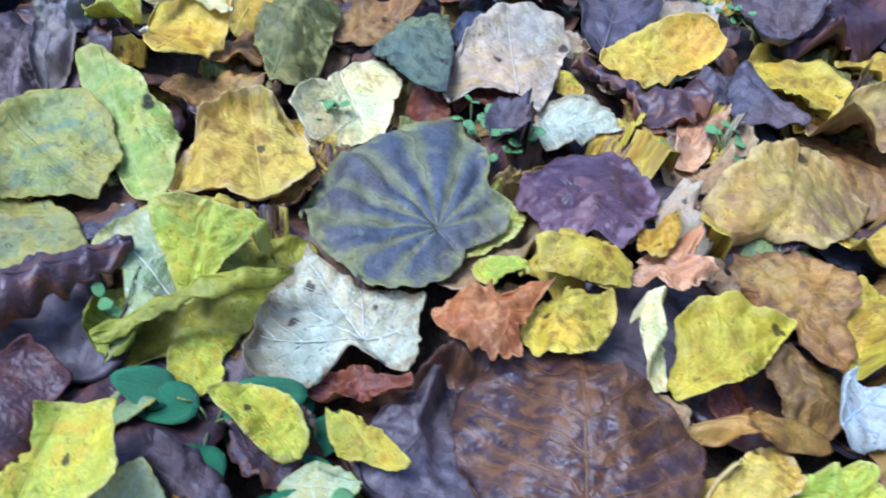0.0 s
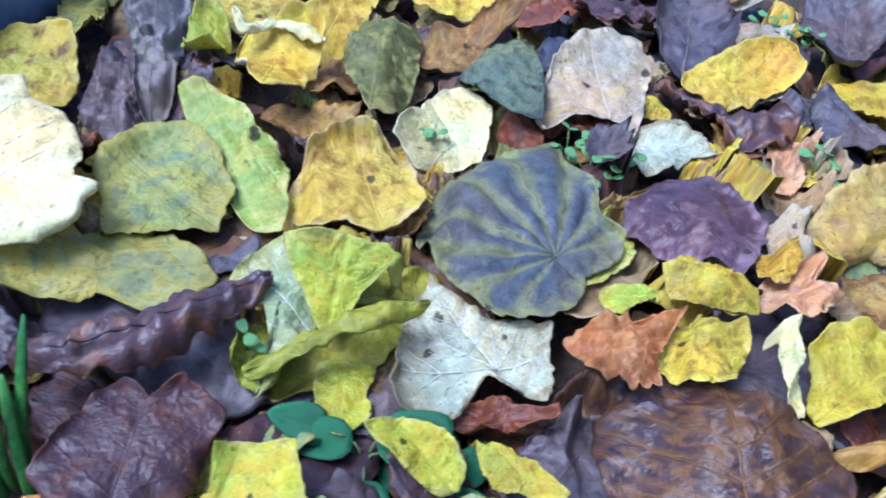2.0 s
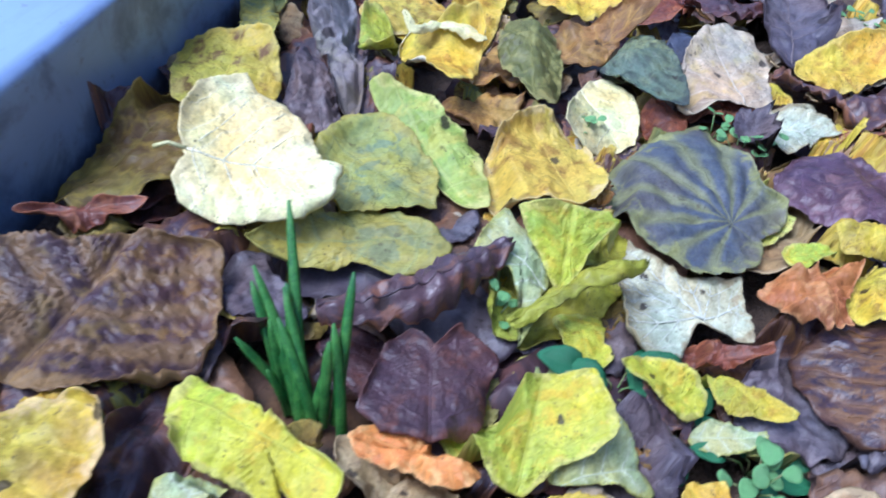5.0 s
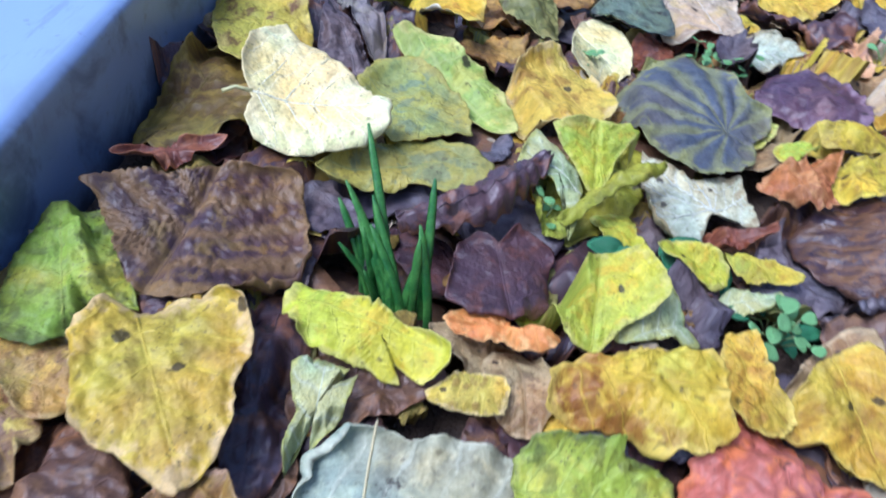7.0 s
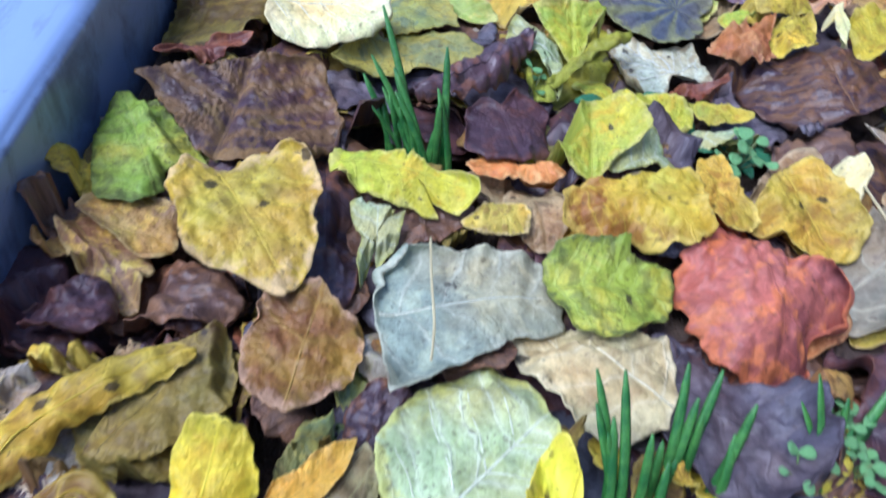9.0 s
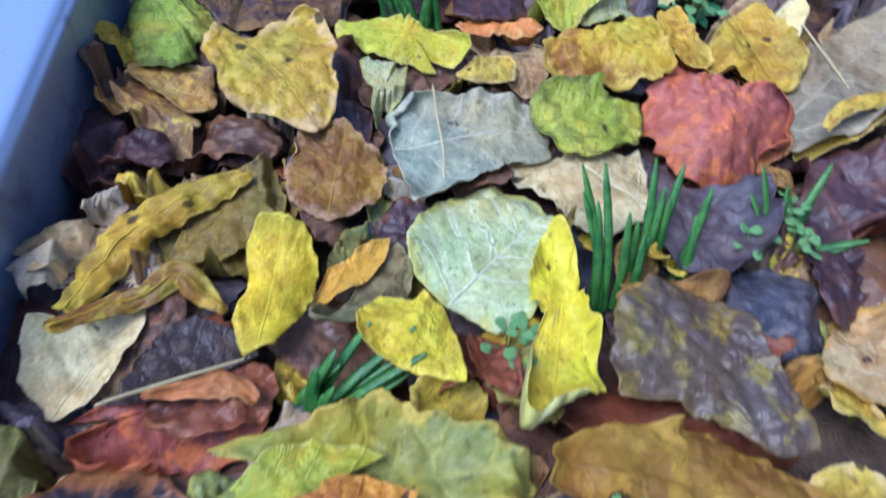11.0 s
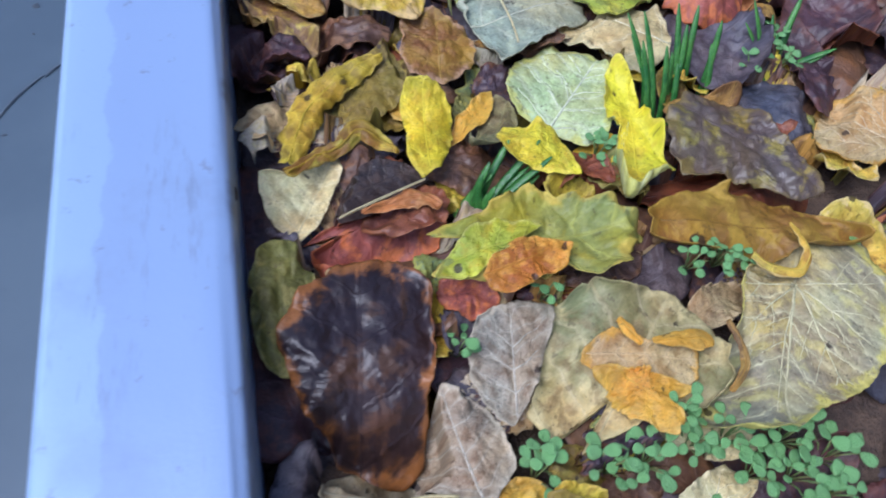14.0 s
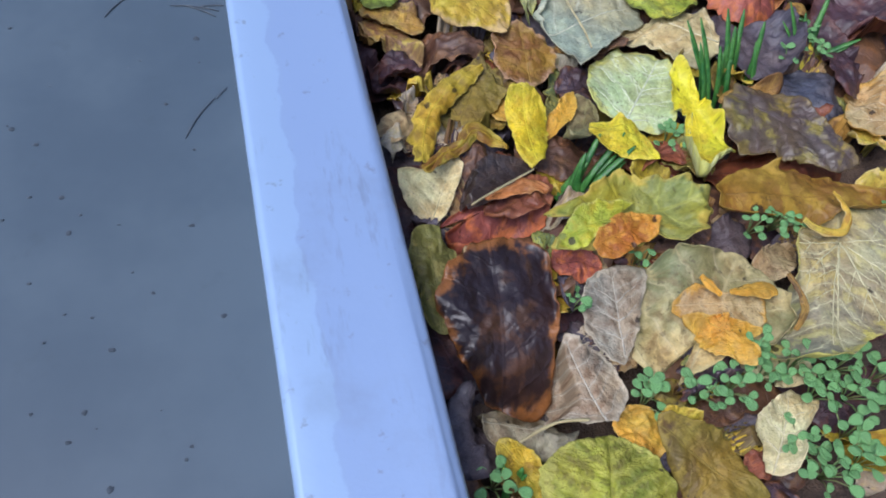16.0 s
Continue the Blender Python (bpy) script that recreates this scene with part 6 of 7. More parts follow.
leaf("rust", 0.0748, 0.2186, -0.0057, 0.0234, -152.9, -25.8, 0.0108, 13, 0.0175, 12, 0.54)
leaf("rust", 0.0741, 0.2321, -0.0002, 0.0453, 2.6, -4.1, 0.0165, -5, 0.0129, -14, 0.49, cr=2)
leaf("greenpale", 0.1083, 0.1262, -0.0026, 0.0464, 65.8, 6.7, 0.0136, -14, 0.0128, 11, 0.55, q=0.8, pk=1)
leaf("tan", 0.1142, 0.1083, -0.0065, 0.0890, 72.6, 4.2, 0.0087, 13, 0.0154, 36, 0.36, cr=1.5)
leaf("tanyellow", 0.1134, 0.1714, -0.0026, 0.0535, 55.1, 0.7, 0.0043, 5, 0.0188, 12, 0.36)
leaf("limeolive", 0.0306, 0.0729, 0.0002, 0.0425, 48.3, -7.4, 0.0102, 36, 0.0049, -36, 0.52)
leaf("lime", 0.0395, 0.0512, -0.0030, 0.0309, -67.7, -3.3, 0.0123, -16, 0.0101, -22, 0.36, curl=[(0, 60, 80)], ru=3, size=1.03, lobes=[(180, 40, 0.31), (80, 24, -0.32), (-50, 40, -0.16), (140, 14, 0.25), (-140, 14, 0.17), (170, 24, -0.12), (20, 14, -0.11), (-110, 24, -0.06), (130, 14, 0.07)], tipp=0.0, crush=0.7)
leaf("graypurple", -0.0819, 0.0541, -0.0154, 0.1002, -12.7, -0.6, 0.0186, -2, 0.0266, 6, 0.51, cr=2)
leaf("palegreen", 0.0911, 0.0123, -0.0042, 0.0264, 10.5, 8.1, 0.0089, -5, 0.0069, 5, 0.53)
leaf("graypurple", 0.1175, 0.0179, -0.0052, 0.0567, 69.2, 7.1, 0.0153, -9, 0.0276, 6, 0.51, cr=2, label='dark grey-purple decayed leaf lying flat')
leaf("goldbrown", 0.2424, 0.1254, 0.0173, 0.0333, -56.2, -4.9, 0.0313, -11, 0.0166, 15, 0.46, cr=2)
leaf("goldbrown", 0.2489, 0.2770, 0.0059, 0.0539, -12.0, -1.7, 0.0275, -4, 0.0409, 5, 0.53, cr=2)
leaf("goldbrown", -0.0462, 0.1990, -0.0157, 0.0679, 81.4, -9.5, 0.0158, 2, 0.0235, 11, 0.38, cr=3)
leaf("goldbrown", -0.0533, 0.1673, -0.0130, 0.0496, 44.6, -2.0, 0.0092, -10, 0.0195, 9, 0.47, cr=2)
leaf("olive", -0.1580, 0.1616, -0.0073, 0.0756, 116.8, -1.7, 0.0114, -2, 0.0101, -9, 0.45)
leaf("limeolive", 0.0130, 0.0395, -0.0149, 0.0705, 59.3, 14.7, 0.0181, 13, 0.0208, -7, 0.48, crush=0.5, ru=3)
leaf("olivebrown", -0.1804, 0.0228, -0.0096, 0.0927, 83.9, 2.5, 0.0174, -4, 0.0358, -1, 0.44, q=0.8, pk=1.5, cr=1)
leaf("maroon", -0.1612, 0.0280, -0.0088, 0.0860, 92.9, 1.3, 0.0129, -10, 0.0179, 0, 0.49, cr=2)
leaf("brown", -0.0736, -0.0865, -0.0044, 0.0576, 31.1, -4.1, 0.0218, -6, 0.0107, -2, 0.55, cr=2)
leaf("tan", 0.0035, -0.0388, -0.0003, 0.0368, -74.6, -13.1, 0.0105, 24, 0.0151, -7, 0.49, q=0.8, pk=0.8)
leaf("tan", -0.0331, -0.0349, -0.0115, 0.0562, -13.5, 11.9, 0.0111, -1, 0.0115, -15, 0.49)
leaf("graypurple", 0.0554, -0.1395, -0.0035, 0.0618, -34.6, -1.3, 0.0274, -1, 0.0294, 2, 0.47, cr=2.5)
leaf("slate", 0.0894, -0.1896, -0.0070, 0.0472, -31.7, -4.5, 0.0222, 1, 0.0204, -1, 0.42, cr=1.5)
leaf("brown", 0.1312, -0.0908, -0.0113, 0.0420, -57.3, 2.7, 0.0210, 3, 0.0209, -1, 0.51, cr=2)
leaf("graypurple", 0.0545, -0.1193, -0.0072, 0.0577, -28.9, -0.6, 0.0129, -1, 0.0244, 2, 0.51, cr=2)
leaf("brown", -0.1687, -0.1314, 0.0015, 0.0587, -5.4, 6.0, 0.0192, -7, 0.0152, -0, 0.43, cr=3, ru=3)
leaf("darkpurple", -0.0955, -0.0377, -0.0106, 0.0855, -80.9, 3.3, 0.0163, 8, 0.0113, 22, 0.58, cr=3)
leaf("darkpurple", -0.1665, -0.1361, -0.0031, 0.0581, 17.9, -1.7, 0.0219, 1, 0.0211, 17, 0.51, cr=3)
leaf("maroon", -0.1499, 0.0282, -0.0047, 0.0687, 107.7, -2.1, 0.0122, 4, 0.0160, 2, 0.48, cr=2)
leaf("brown", -0.0905, -0.1263, -0.0052, 0.0320, 47.5, -2.6, 0.0067, 2, 0.0104, -7, 0.59, cr=2)
leaf("darkbrown", 0.1210, 0.0553, -0.0015, 0.0564, 38.0, 13.9, 0.0172, -9, 0.0162, -0, 0.54, cr=2)
leaf("darkbrown", 0.0969, 0.0772, -0.0113, 0.0649, -48.9, 8.2, 0.0230, 15, 0.0234, -4, 0.62, cr=2)
leaf("graypurple", -0.1038, 0.0305, -0.0115, 0.0440, -38.3, -4.3, 0.0163, -1, 0.0166, 1, 0.51, cr=2)
leaf("rust", 0.0081, -0.2475, -0.0081, 0.1405, -4.1, -3.2, 0.0159, -1, 0.0194, -5, 0.46, cr=2.5, ru=3, label='rust-red decaying leaf lying flat')
leaf("rust", 0.0615, -0.2907, -0.0122, 0.0817, 12.1, 2.4, 0.0111, 10, 0.0137, -9, 0.47, cr=3)
leaf("red", -0.1728, -0.2541, 0.0113, 0.0841, -3.3, -14.6, 0.0287, -17, 0.0287, -31, 0.50, cr=2, crush=1.2, shape=[(-168, 40.6), (-164, 23.4), (-156, 38.2), (-137, 41.7), (-106, 21.2), (-53, 24.3), (-28, 28.9), (20, 24.4), (62, 12.6)])
leaf("moss", -0.1868, -0.3289, 0.0093, 0.0551, 86.1, 15.0, 0.0115, -8, 0.0151, -30, 0.60, q=0.8, pk=1.5)
leaf("graycream", -0.1777, -0.3775, -0.0026, 0.0481, -17.6, -10.3, 0.0145, -34, 0.0146, -20, 0.55)
leaf("brown", -0.0618, -0.3948, -0.0161, 0.0350, 8.3, -5.4, 0.0051, 14, 0.0102, -4, 0.49)
leaf("creamtan", -0.0267, -0.3730, -0.0115, 0.0441, -17.9, -5.9, 0.0100, 7, 0.0083, -28, 0.52)
leaf("maroon", 0.0076, -0.4087, -0.0236, 0.0504, 16.7, 7.3, 0.0095, 14, 0.0154, 7, 0.45)
leaf("brown", -0.1091, -0.2144, -0.0008, 0.0586, -31.2, -0.6, 0.0159, 8, 0.0165, 2, 0.45, cr=2)
leaf("darkpurple", -0.0672, -0.1690, -0.0113, 0.0299, -10.0, -3.6, 0.0165, -4, 0.0163, 4, 0.44, cr=2)
leaf("red", -0.1135, -0.2957, -0.0001, 0.0273, -29.8, 0.2, 0.0090, 22, 0.0107, -23, 0.47, cr=2)
leaf("maroon", -0.1873, -0.1582, 0.0011, 0.0445, 37.1, 0.3, 0.0136, -3, 0.0186, -0, 0.43, cr=3)
leaf("brown", -0.0538, -0.2947, 0.0005, 0.0440, 4.0, -6.4, 0.0115, -1, 0.0106, -5, 0.50)
leaf("graypurple", -0.0243, -0.3080, -0.0057, 0.0448, 18.7, -4.5, 0.0127, 6, 0.0138, -11, 0.54)



# ---- decayed leaves below them and the litter further off ----
rng = random.Random(4)
UNDER = ["darkpurple", "maroon", "brown", "graypurple", "maroon", "darkpurple", "slate", "brown", "darkbrown", "olivebrown", "brown", "graypurple"]
FAR = ["goldbrown", "tan", "graypurple", "mustard", "rust", "tanpink", "yellow", "brown", "olive", "purple", "lime", "tanyellow"]
named = list(NAMES["at"])
for i in range(330):
    x, y = rng.uniform(-0.17, 0.62), rng.uniform(-0.62, 0.75)
    if any((x - a) ** 2 + (y - b) ** 2 < (0.028 + 0.25 * c) ** 2 for a, b, c in named) or BARE(x, y):
        continue
    s = rng.uniform(0.05, 0.085)
    h = rng.uniform(0, 360)
    cx, cy = x - 0.45 * s * math.cos(radians(h)), y - 0.45 * s * math.sin(radians(h))
    if cx < -0.185:
        continue
    core = x < 0.26 and -0.46 < y < 0.36
    leaf(rng.choice(UNDER[2:] if core else FAR), cx, cy, bed(x, y) - (rng.uniform(0.003, 0.011) if core else rng.uniform(0.002, 0.008)), s, h, rng.uniform(-6, 10), s * rng.uniform(0.3, 0.48), rng.uniform(-18, 14),
         s * rng.uniform(0.3, 0.48), rng.uniform(-18, 14), 0.45, q=1.5, cr=1.5, ru=3, rag=0.04, crush=0.5 if core else 1.0, curl=[(rng.uniform(-180, 180), 50, rng.uniform(-30, 20) if core else rng.uniform(-20, 60))], fine=False)
    named.append((x, y, s))
V, Fc, Sl, Uv, Ed = [], [], [], [], []
for i in range(300):
    x, y = rng.uniform(-0.19, 0.36), rng.uniform(-0.56, 0.52)
    s = rng.uniform(0.045, 0.08)
    if x < -0.165 and rng.random() < 0.5:
        continue
    vs, fs, slots, uvs, edge, place, on, outline = leaf_form(x, y, bed(x, y) - rng.uniform(0.009, 0.020), s, rng.uniform(0, 360), rng.uniform(-8, 8), s * rng.uniform(0.3, 0.45),
        rng.uniform(-15, 10), s * rng.uniform(0.3, 0.45), rng.uniform(-15, 10), 0.45, q=1.5, cr=2.0, ru=2, rag=0.08, crush=0.5, curl=[(rng.uniform(-180, 180), 50, rng.uniform(-30, 20))], fine=False)
    o = sum(len(v) for v in V)
    w = move(vs, place)
    V.append(np.array(tuck(w[: len(w) // 2], 0.004) + tuck(w[len(w) // 2 :], 0.0044)))
    Fc += [tuple(c + o for c in f) for f in fs]
    Sl += [rng.randrange(len(UNDER))] * len(fs)
    Uv += uvs
    Ed += edge
tagged(new("decayed_leaves", blade_mesh("decayed_leaves", np.vstack(V), Fc, Sl, Uv, Ed, [TINTS[t][1] for t in UNDER])),
       "dark decayed leaves half buried under the fresher ones", "leaf litter", kind="stuff")


# ---- the litter goes on over the rest of the bed ----
V, Fc, Sl, Uv, Ed = [], [], [], [], []
count = 0
while len(V) < 1500:
    x, y = rng.uniform(-0.17, 1.27), rng.uniform(-2.4, 2.4)
    if x < 0.6 and -0.62 < y < 0.72:
        continue
    s = rng.uniform(0.055, 0.09)
    z = bed(max(-0.25, min(0.3, x)), max(-0.45, min(0.45, y))) - rng.uniform(0.0, 0.014)
    vs, fs, slots, uvs, edge, place, on, outline = leaf_form(x, y, z, s, rng.uniform(0, 360), rng.uniform(-8, 8), s * rng.uniform(0.3, 0.48), rng.uniform(-12, 10),
        s * rng.uniform(0.3, 0.48), rng.uniform(-12, 10), 0.45, crush=0.6, curl=[(rng.uniform(-180, 180), 50, rng.uniform(-20, 40))], fine=6)
    V.append(move(vs, place))
    Fc += [tuple(c + count for c in f) for f in fs]
    count += len(vs)
    Sl += [rng.randrange(len(FAR))] * len(fs)
    Uv += uvs
    Ed += edge
tagged(new("leaf_litter", blade_mesh("leaf_litter", np.vstack(V), Fc, Sl, Uv, Ed, [TINTS[t][1] for t in FAR])),
       "yellow and brown fallen leaves covering the rest of the bed", "leaf litter", kind="stuff")


# ---- crumbs and torn pieces between the leaves ----
CRUMB = ["mustard", "rust", "brown", "tan", "olive", "goldbrown", "darkpurple", "olivebrown", "graypurple", "yellow", "tanpink", "moss"]
V, Fc, Sl, Uv, Ed = [], [], [], [], []
for i in range(1000):
    x, y = rng.uniform(-0.192, 0.34), rng.uniform(-0.5, 0.5)
    s = rng.uniform(0.012, 0.034)
    if BARE(x, y) and rng.random() < 0.8:
        continue
    vs, fs, slots, uvs, edge, place, on, outline = leaf_form(x, y, bed(x, y) - rng.uniform(-0.005, 0.007), s, rng.uniform(0, 360), rng.uniform(-28, 28), s * rng.uniform(0.2, 0.5),
        rng.uniform(-30, 30), s * rng.uniform(0.2, 0.5), rng.uniform(-30, 30), 0.45, q=0.3, cr=1.2, ru=1.5, rag=0.14, crush=1.5, curl=[(rng.uniform(-180, 180), 60, rng.uniform(-60, 90))], fine=False)
    o = sum(len(v) for v in V)
    w = move(vs, place)
    V.append(np.array(tuck(w[: len(w) // 2], 0.0008) + tuck(w[len(w) // 2 :], 0.0012)))
    Fc += [tuple(c + o for c in f) for f in fs]
    Sl += [rng.randrange(len(CRUMB))] * len(fs)
    Uv += uvs
    Ed += edge
tagged(new("leaf_crumbs", blade_mesh("leaf_crumbs", np.vstack(V), Fc, Sl, Uv, Ed, [TINTS[t][1] for t in CRUMB])),
       "torn brown and yellow leaf pieces between the larger leaves", "leaf litter", kind="stuff")


# ---- green shoots and seedlings ----
def tuft(x, y, z, blades, label):
    ob = tagged(new("grass_tuft"), label, "grass", "grass tufts")
    ob.location = (x, y, z - 0.004)
    r_ = random.Random(len(blades) + int(1000 * abs(x)))
    more = [(bx + r_.uniform(-0.006, 0.006), by + r_.uniform(-0.005, 0.005), tx * r_.uniform(0.6, 1.0) + r_.uniform(-0.006, 0.006), ty * r_.uniform(0.5, 0.9), tz * r_.uniform(0.5, 0.85)) for bx, by, tx, ty, tz in blades]
    for bx, by, tx, ty, tz in blades + more:
        base, tip = Vector((bx, by, -0.006)), Vector((tx, ty, tz + 0.004))
        vs, fs = [], []
        out = Vector((tip.x - base.x, tip.y - base.y, 0))
        side = Vector((-out.y, out.x, 0)).normalized() if out.length > 1e-4 else Vector((1, 0, 0))
        front = out.normalized() if out.length > 1e-4 else Vector((0, 1, 0))
        n = 9
        for i in range(n + 1):
            f = i / n
            p = base.lerp(tip, f) - out * 0.22 * math.sin(math.pi * f) * 0.6
            w = 0.0023 * (1 - 0.15 * f) * math.sqrt(max(0.08, 1 - f ** 9))
            for a in range(6):
                an = 2 * math.pi * a / 6
                vs.append(p + side * w * math.cos(an) + front * w * 0.55 * math.sin(an))
        for i in range(n):
            for a in range(6):
                b2 = (a + 1) % 6
                fs.append((i * 6 + a, i * 6 + b2, (i + 1) * 6 + b2, (i + 1) * 6 + a))
        fs.append(tuple(n * 6 + a for a in range(6)))
        part("blade", mesh("grass_blade", vs, fs, [GRASS]), ob)
    return ob


def leaflet_mesh(name, mat, slim, seed):
    ns, nr = 16, 4
    vs, fs = [(0.5, 0, 0.03)], []
    for i in range(1, nr + 1):
        r = i / nr
        for j in range(ns):
            th = 2 * math.pi * j / ns
            a, b = 0.5 + 0.5 * r * math.cos(th), slim * r * math.sin(th) * (0.85 + (0.25 if slim > 0.4 else -0.3) * math.cos(th))
            vs.append((a, b, (0.12 if slim > 0.4 else 0.4) * abs(b) + 0.03 * (1 - r * r) - 0.10 * max(0, a - 0.5) ** 2 + 0.05 * noise.noise((a * 3 + seed, b * 3, 0))))
    fs += [(0, 1 + j, 1 + (j + 1) % ns) for j in range(ns)]
    for i in range(nr - 1):
        for j in range(ns):
            j2 = (j + 1) % ns
            fs.append((1 + i * ns + j, 1 + (i + 1) * ns + j, 1 + (i + 1) * ns + j2, 1 + i * ns + j2))
    n0 = len(vs)
    fs += [tuple(i + n0 for i in f[::-1]) for f in fs]
    vs = vs + [(a, b, c - 0.04) for a, b, c in vs]
    o = 1 + (nr - 1) * ns
    fs += [(o + j, o + n0 + j, o + n0 + (j + 1) % ns, o + (j + 1) % ns) for j in range(ns)]
    return mesh(name, vs, fs, [mat])


SMALL = [leaflet_mesh("leaflet", SEED, 0.42 + 0.04 * i, i * 3.1) for i in range(3)]
LARGE = [leaflet_mesh("broad_leaf", BROAD, 0.33 + 0.04 * i, i * 2.3) for i in range(3)]
seeds = random.Random(9)


def seedling(x, y, z, n, spread, size, broad=False):
    label = "dark green low plant with broad rounded leaves" if broad else "bright green small-leaved weed seedling in the soil"
    ob = tagged(new("weed_seedling"), label, "plant", "weed seedlings")
    ob.location = (x, y, z)
    for i in range(n):
        an = i * 2.4 + seeds.uniform(-0.4, 0.4)
        r = spread * math.sqrt((i + 0.5) / n) * seeds.uniform(0.6, 1.1)
        h = seeds.uniform(0.001, 0.003) if broad else seeds.uniform(0.003, 0.009) + (0.004 if i < n / 3 else 0)
        px, py = r * math.cos(an), r * math.sin(an)
        turn = math.degrees(an) + seeds.uniform(-50, 50)
        s = size * seeds.uniform(0.75, 1.2)
        for pair in (0, 1) if not broad and i % 2 else (0,):
            lf = part("leaflet", seeds.choice(LARGE if broad else SMALL), ob)
            lf.matrix_basis = pose(px, py, h, seeds.uniform(-20, 20), seeds.uniform(-28, 8), turn + 180 * pair) @ Matrix.Diagonal((s, s, s, 1))
        t, f = tube([(0, 0, -0.008), (px * 0.5, py * 0.5, h * 0.3), (px, py, h)], [0.0005, 0.00045, 0.0004], 5)
        part("stem", mesh("stem", t, f, [STEM]), ob)
    return ob


tuft(-0.0504, -0.0236, -0.0140, [(-0.000, -0.002, -0.028, 0.047, 0.052), (0.002, -0.002, -0.030, 0.022, 0.041), (0.012, 0.001, 0.005, 0.029, 0.047), (-0.005, 0.000, -0.026, -0.001, 0.029), (-0.009, 0.003, -0.019, 0.011, 0.028), (0.008, -0.002, 0.005, 0.008, 0.032), (-0.012, 0.006, -0.033, 0.025, 0.027), (0.005, -0.004, -0.018, 0.021, 0.036)], "tuft of young dark green grass shoots")
tuft(0.0425, -0.1927, -0.0060, [(-0.012, -0.007, -0.030, 0.029, 0.041), (-0.011, -0.009, -0.020, 0.030, 0.041), (-0.006, -0.007, -0.009, 0.013, 0.031), (0.006, 0.006, 0.005, 0.038, 0.038), (0.011, 0.010, 0.019, 0.039, 0.035), (0.025, 0.008, 0.030, 0.028, 0.033), (-0.013, -0.001, -0.024, 0.012, 0.030), (-0.001, -0.000, -0.003, 0.014, 0.025)], "tuft of upright green grass shoots")
tuft(0.1211, -0.1691, -0.0089, [(-0.007, -0.005, -0.020, 0.021, 0.035), (-0.001, 0.002, -0.003, 0.019, 0.025), (0.001, 0.002, 0.020, 0.030, 0.030), (0.007, 0.002, 0.036, -0.002, 0.015)], "small tuft of dark green grass")
tuft(-0.0915, -0.2600, 0.0050, [(-0.002, 0.001, 0.009, 0.014, 0.018), (0.001, 0.002, 0.020, 0.023, 0.022), (0.003, 0.000, 0.036, 0.023, 0.020), (0.004, -0.002, 0.040, 0.014, 0.018), (0.000, -0.002, 0.003, 0.006, 0.020), (0.002, -0.003, 0.009, 0.001, 0.016)], "low tuft of dark green grass between leaves")
tuft(-0.1701, -0.4120, -0.0111, [(-0.001, 0.000, -0.004, 0.010, 0.015), (0.001, -0.000, 0.005, 0.007, 0.014)], "few short green grass blades by the edge")
seedling(0.0915, 0.2078, -0.0046, 5, 0.01, 0.006)
seedling(0.1051, 0.1962, -0.0029, 6, 0.012, 0.006)
seedling(0.1193, 0.2052, -0.0012, 5, 0.01, 0.006)
seedling(0.1728, 0.2193, 0.0007, 4, 0.008, 0.006)
seedling(0.2104, 0.2386, 0.0095, 7, 0.012, 0.006)
seedling(0.0227, 0.1871, -0.0153, 4, 0.009, 0.006)
seedling(0.1855, 0.3841, -0.0018, 5, 0.01, 0.006)
seedling(0.2078, 0.3762, -0.0015, 5, 0.012, 0.006)
seedling(0.0072, 0.0403, -0.0099, 4, 0.009, 0.005)
seedling(0.0610, 0.0215, -0.0050, 5, 0.015, 0.025, broad=True)
seedling(0.0867, 0.0195, -0.0166, 7, 0.015, 0.017, broad=True)
seedling(0.1183, 0.0112, -0.0090, 6, 0.014, 0.013, broad=True)
seedling(0.1146, -0.0044, 0.0000, 8, 0.014, 0.008)
seedling(-0.1118, -0.3270, -0.0039, 7, 0.01, 0.0055)
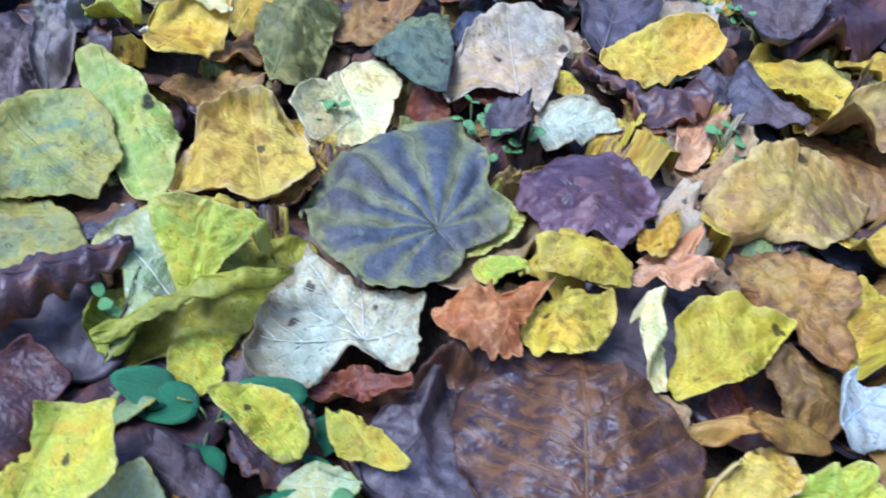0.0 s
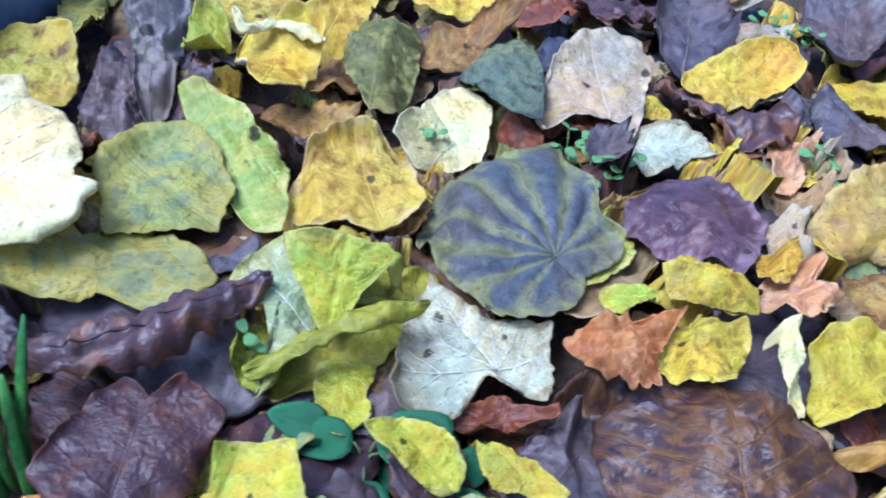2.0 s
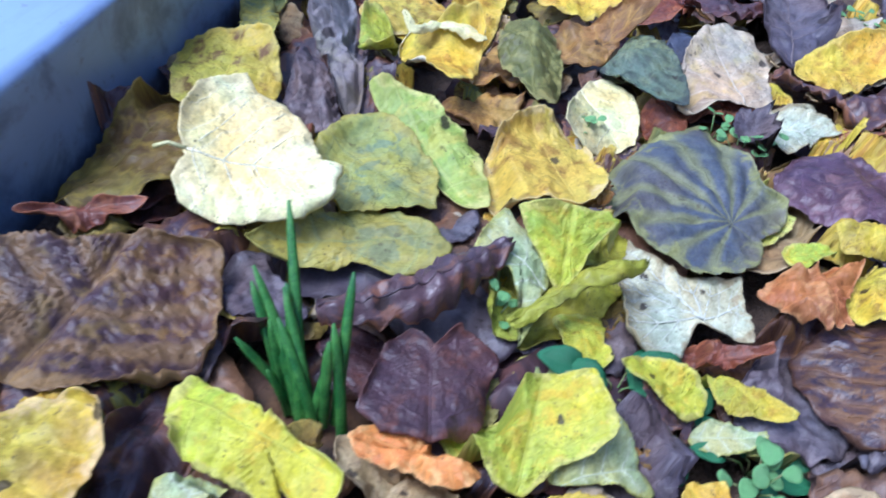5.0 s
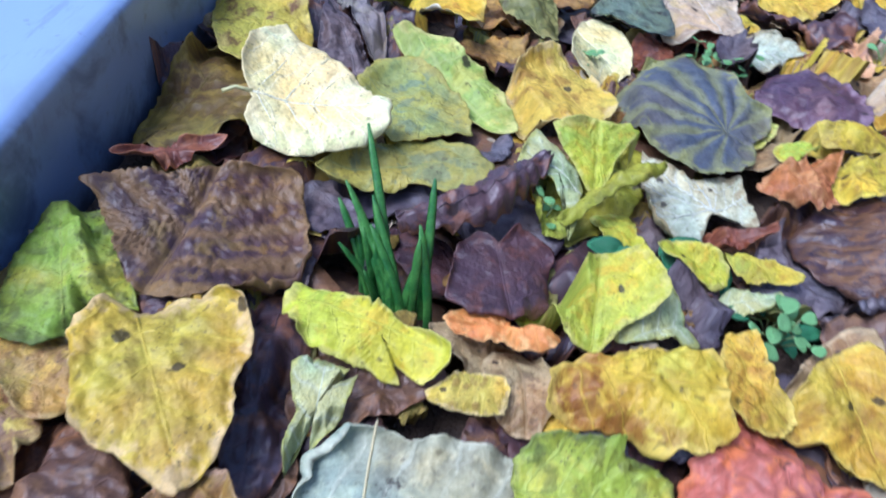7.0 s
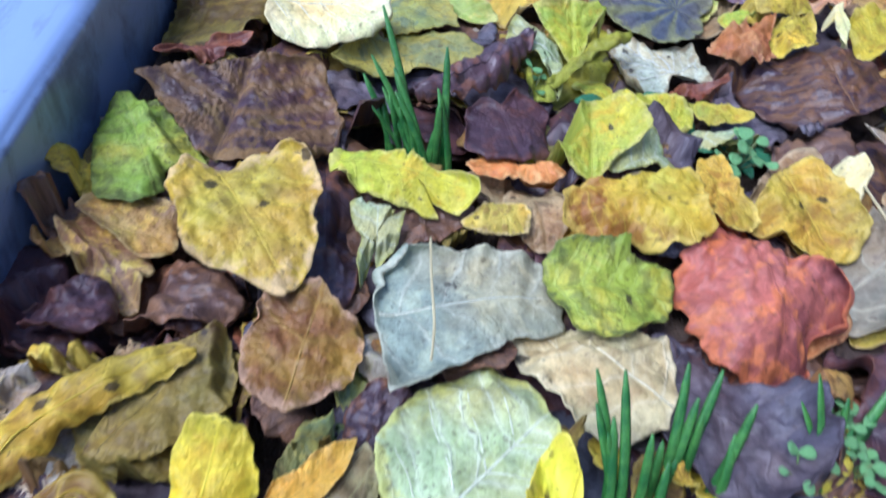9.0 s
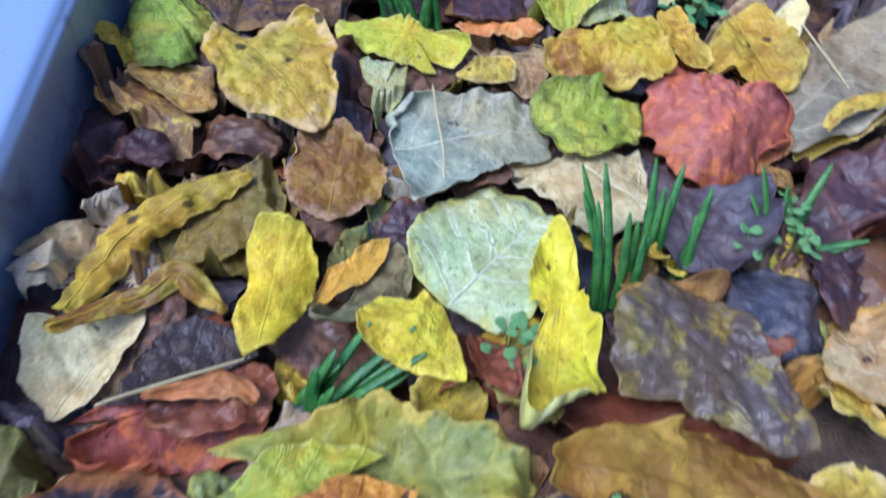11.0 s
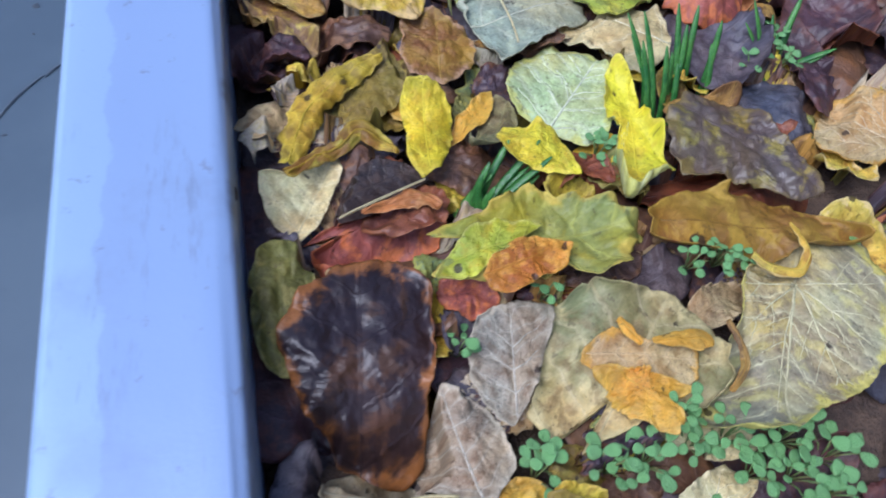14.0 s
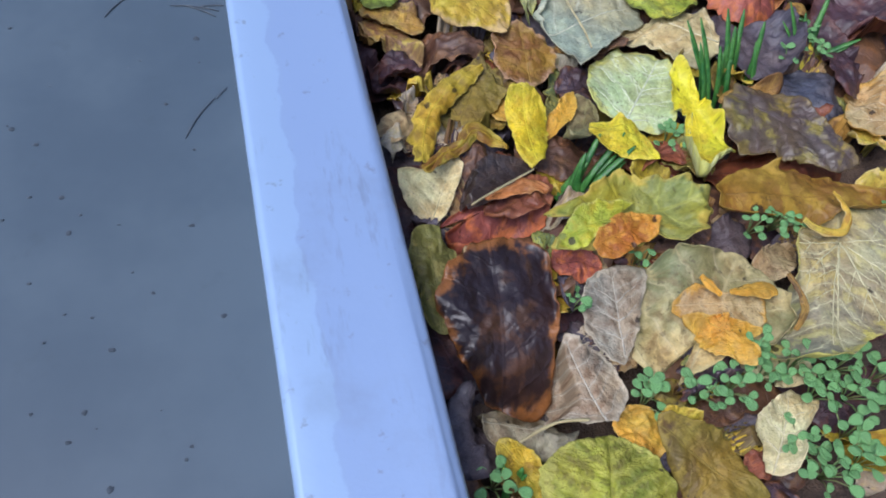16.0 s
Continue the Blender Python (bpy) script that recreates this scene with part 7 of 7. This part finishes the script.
seedling(0.0326, -0.2954, -0.0055, 9, 0.012, 0.0055)
seedling(0.0121, -0.2988, -0.0027, 5, 0.01, 0.0055)
seedling(-0.0676, -0.3079, 0.0049, 3, 0.006, 0.0055)
seedling(0.0015, -0.3816, -0.0129, 11, 0.016, 0.0068)
seedling(-0.0163, -0.3814, -0.0124, 8, 0.013, 0.0068)
seedling(-0.0401, -0.3867, -0.0114, 10, 0.015, 0.0068)
seedling(-0.0566, -0.3863, -0.0117, 7, 0.013, 0.0068)
seedling(0.0270, -0.3870, -0.0123, 11, 0.016, 0.0068)
seedling(0.0444, -0.3974, -0.0120, 9, 0.014, 0.0068)
seedling(0.0263, -0.4028, -0.0140, 8, 0.013, 0.0068)
seedling(-0.0104, -0.4217, -0.0198, 11, 0.014, 0.0068)
seedling(0.0169, -0.4223, -0.0167, 9, 0.014, 0.0068)
seedling(-0.0054, -0.4383, -0.0177, 11, 0.015, 0.0068)
seedling(0.0146, -0.4372, -0.0159, 7, 0.013, 0.0068)
seedling(-0.1793, -0.4092, -0.0026, 6, 0.012, 0.0068)
seedling(-0.0197, -0.3692, -0.0078, 5, 0.01, 0.0068)
seedling(-0.0161, -0.2301, 0.0006, 5, 0.01, 0.0055)
seedling(0.1167, -0.1506, -0.0027, 6, 0.012, 0.0055)
seedling(0.1023, -0.1737, -0.0025, 5, 0.01, 0.0055)
seedling(0.0999, -0.2900, -0.0083, 3, 0.007, 0.0055)
seedling(-0.0845, -0.3810, -0.0104, 5, 0.01, 0.0068)
seedling(-0.0899, -0.3850, -0.0089, 4, 0.01, 0.0068)
seedling(0.0090, -0.3983, -0.0166, 7, 0.012, 0.0068)
seedling(0.0379, -0.4122, -0.0128, 7, 0.012, 0.0068)
seedling(-0.0095, -0.2310, -0.0005, 8, 0.013, 0.006)
seedling(0.1256, -0.1535, -0.0048, 8, 0.013, 0.006)
seedling(0.1246, -0.1700, -0.0050, 7, 0.012, 0.006)
seedling(0.0309, -0.2962, -0.0074, 7, 0.014, 0.006)
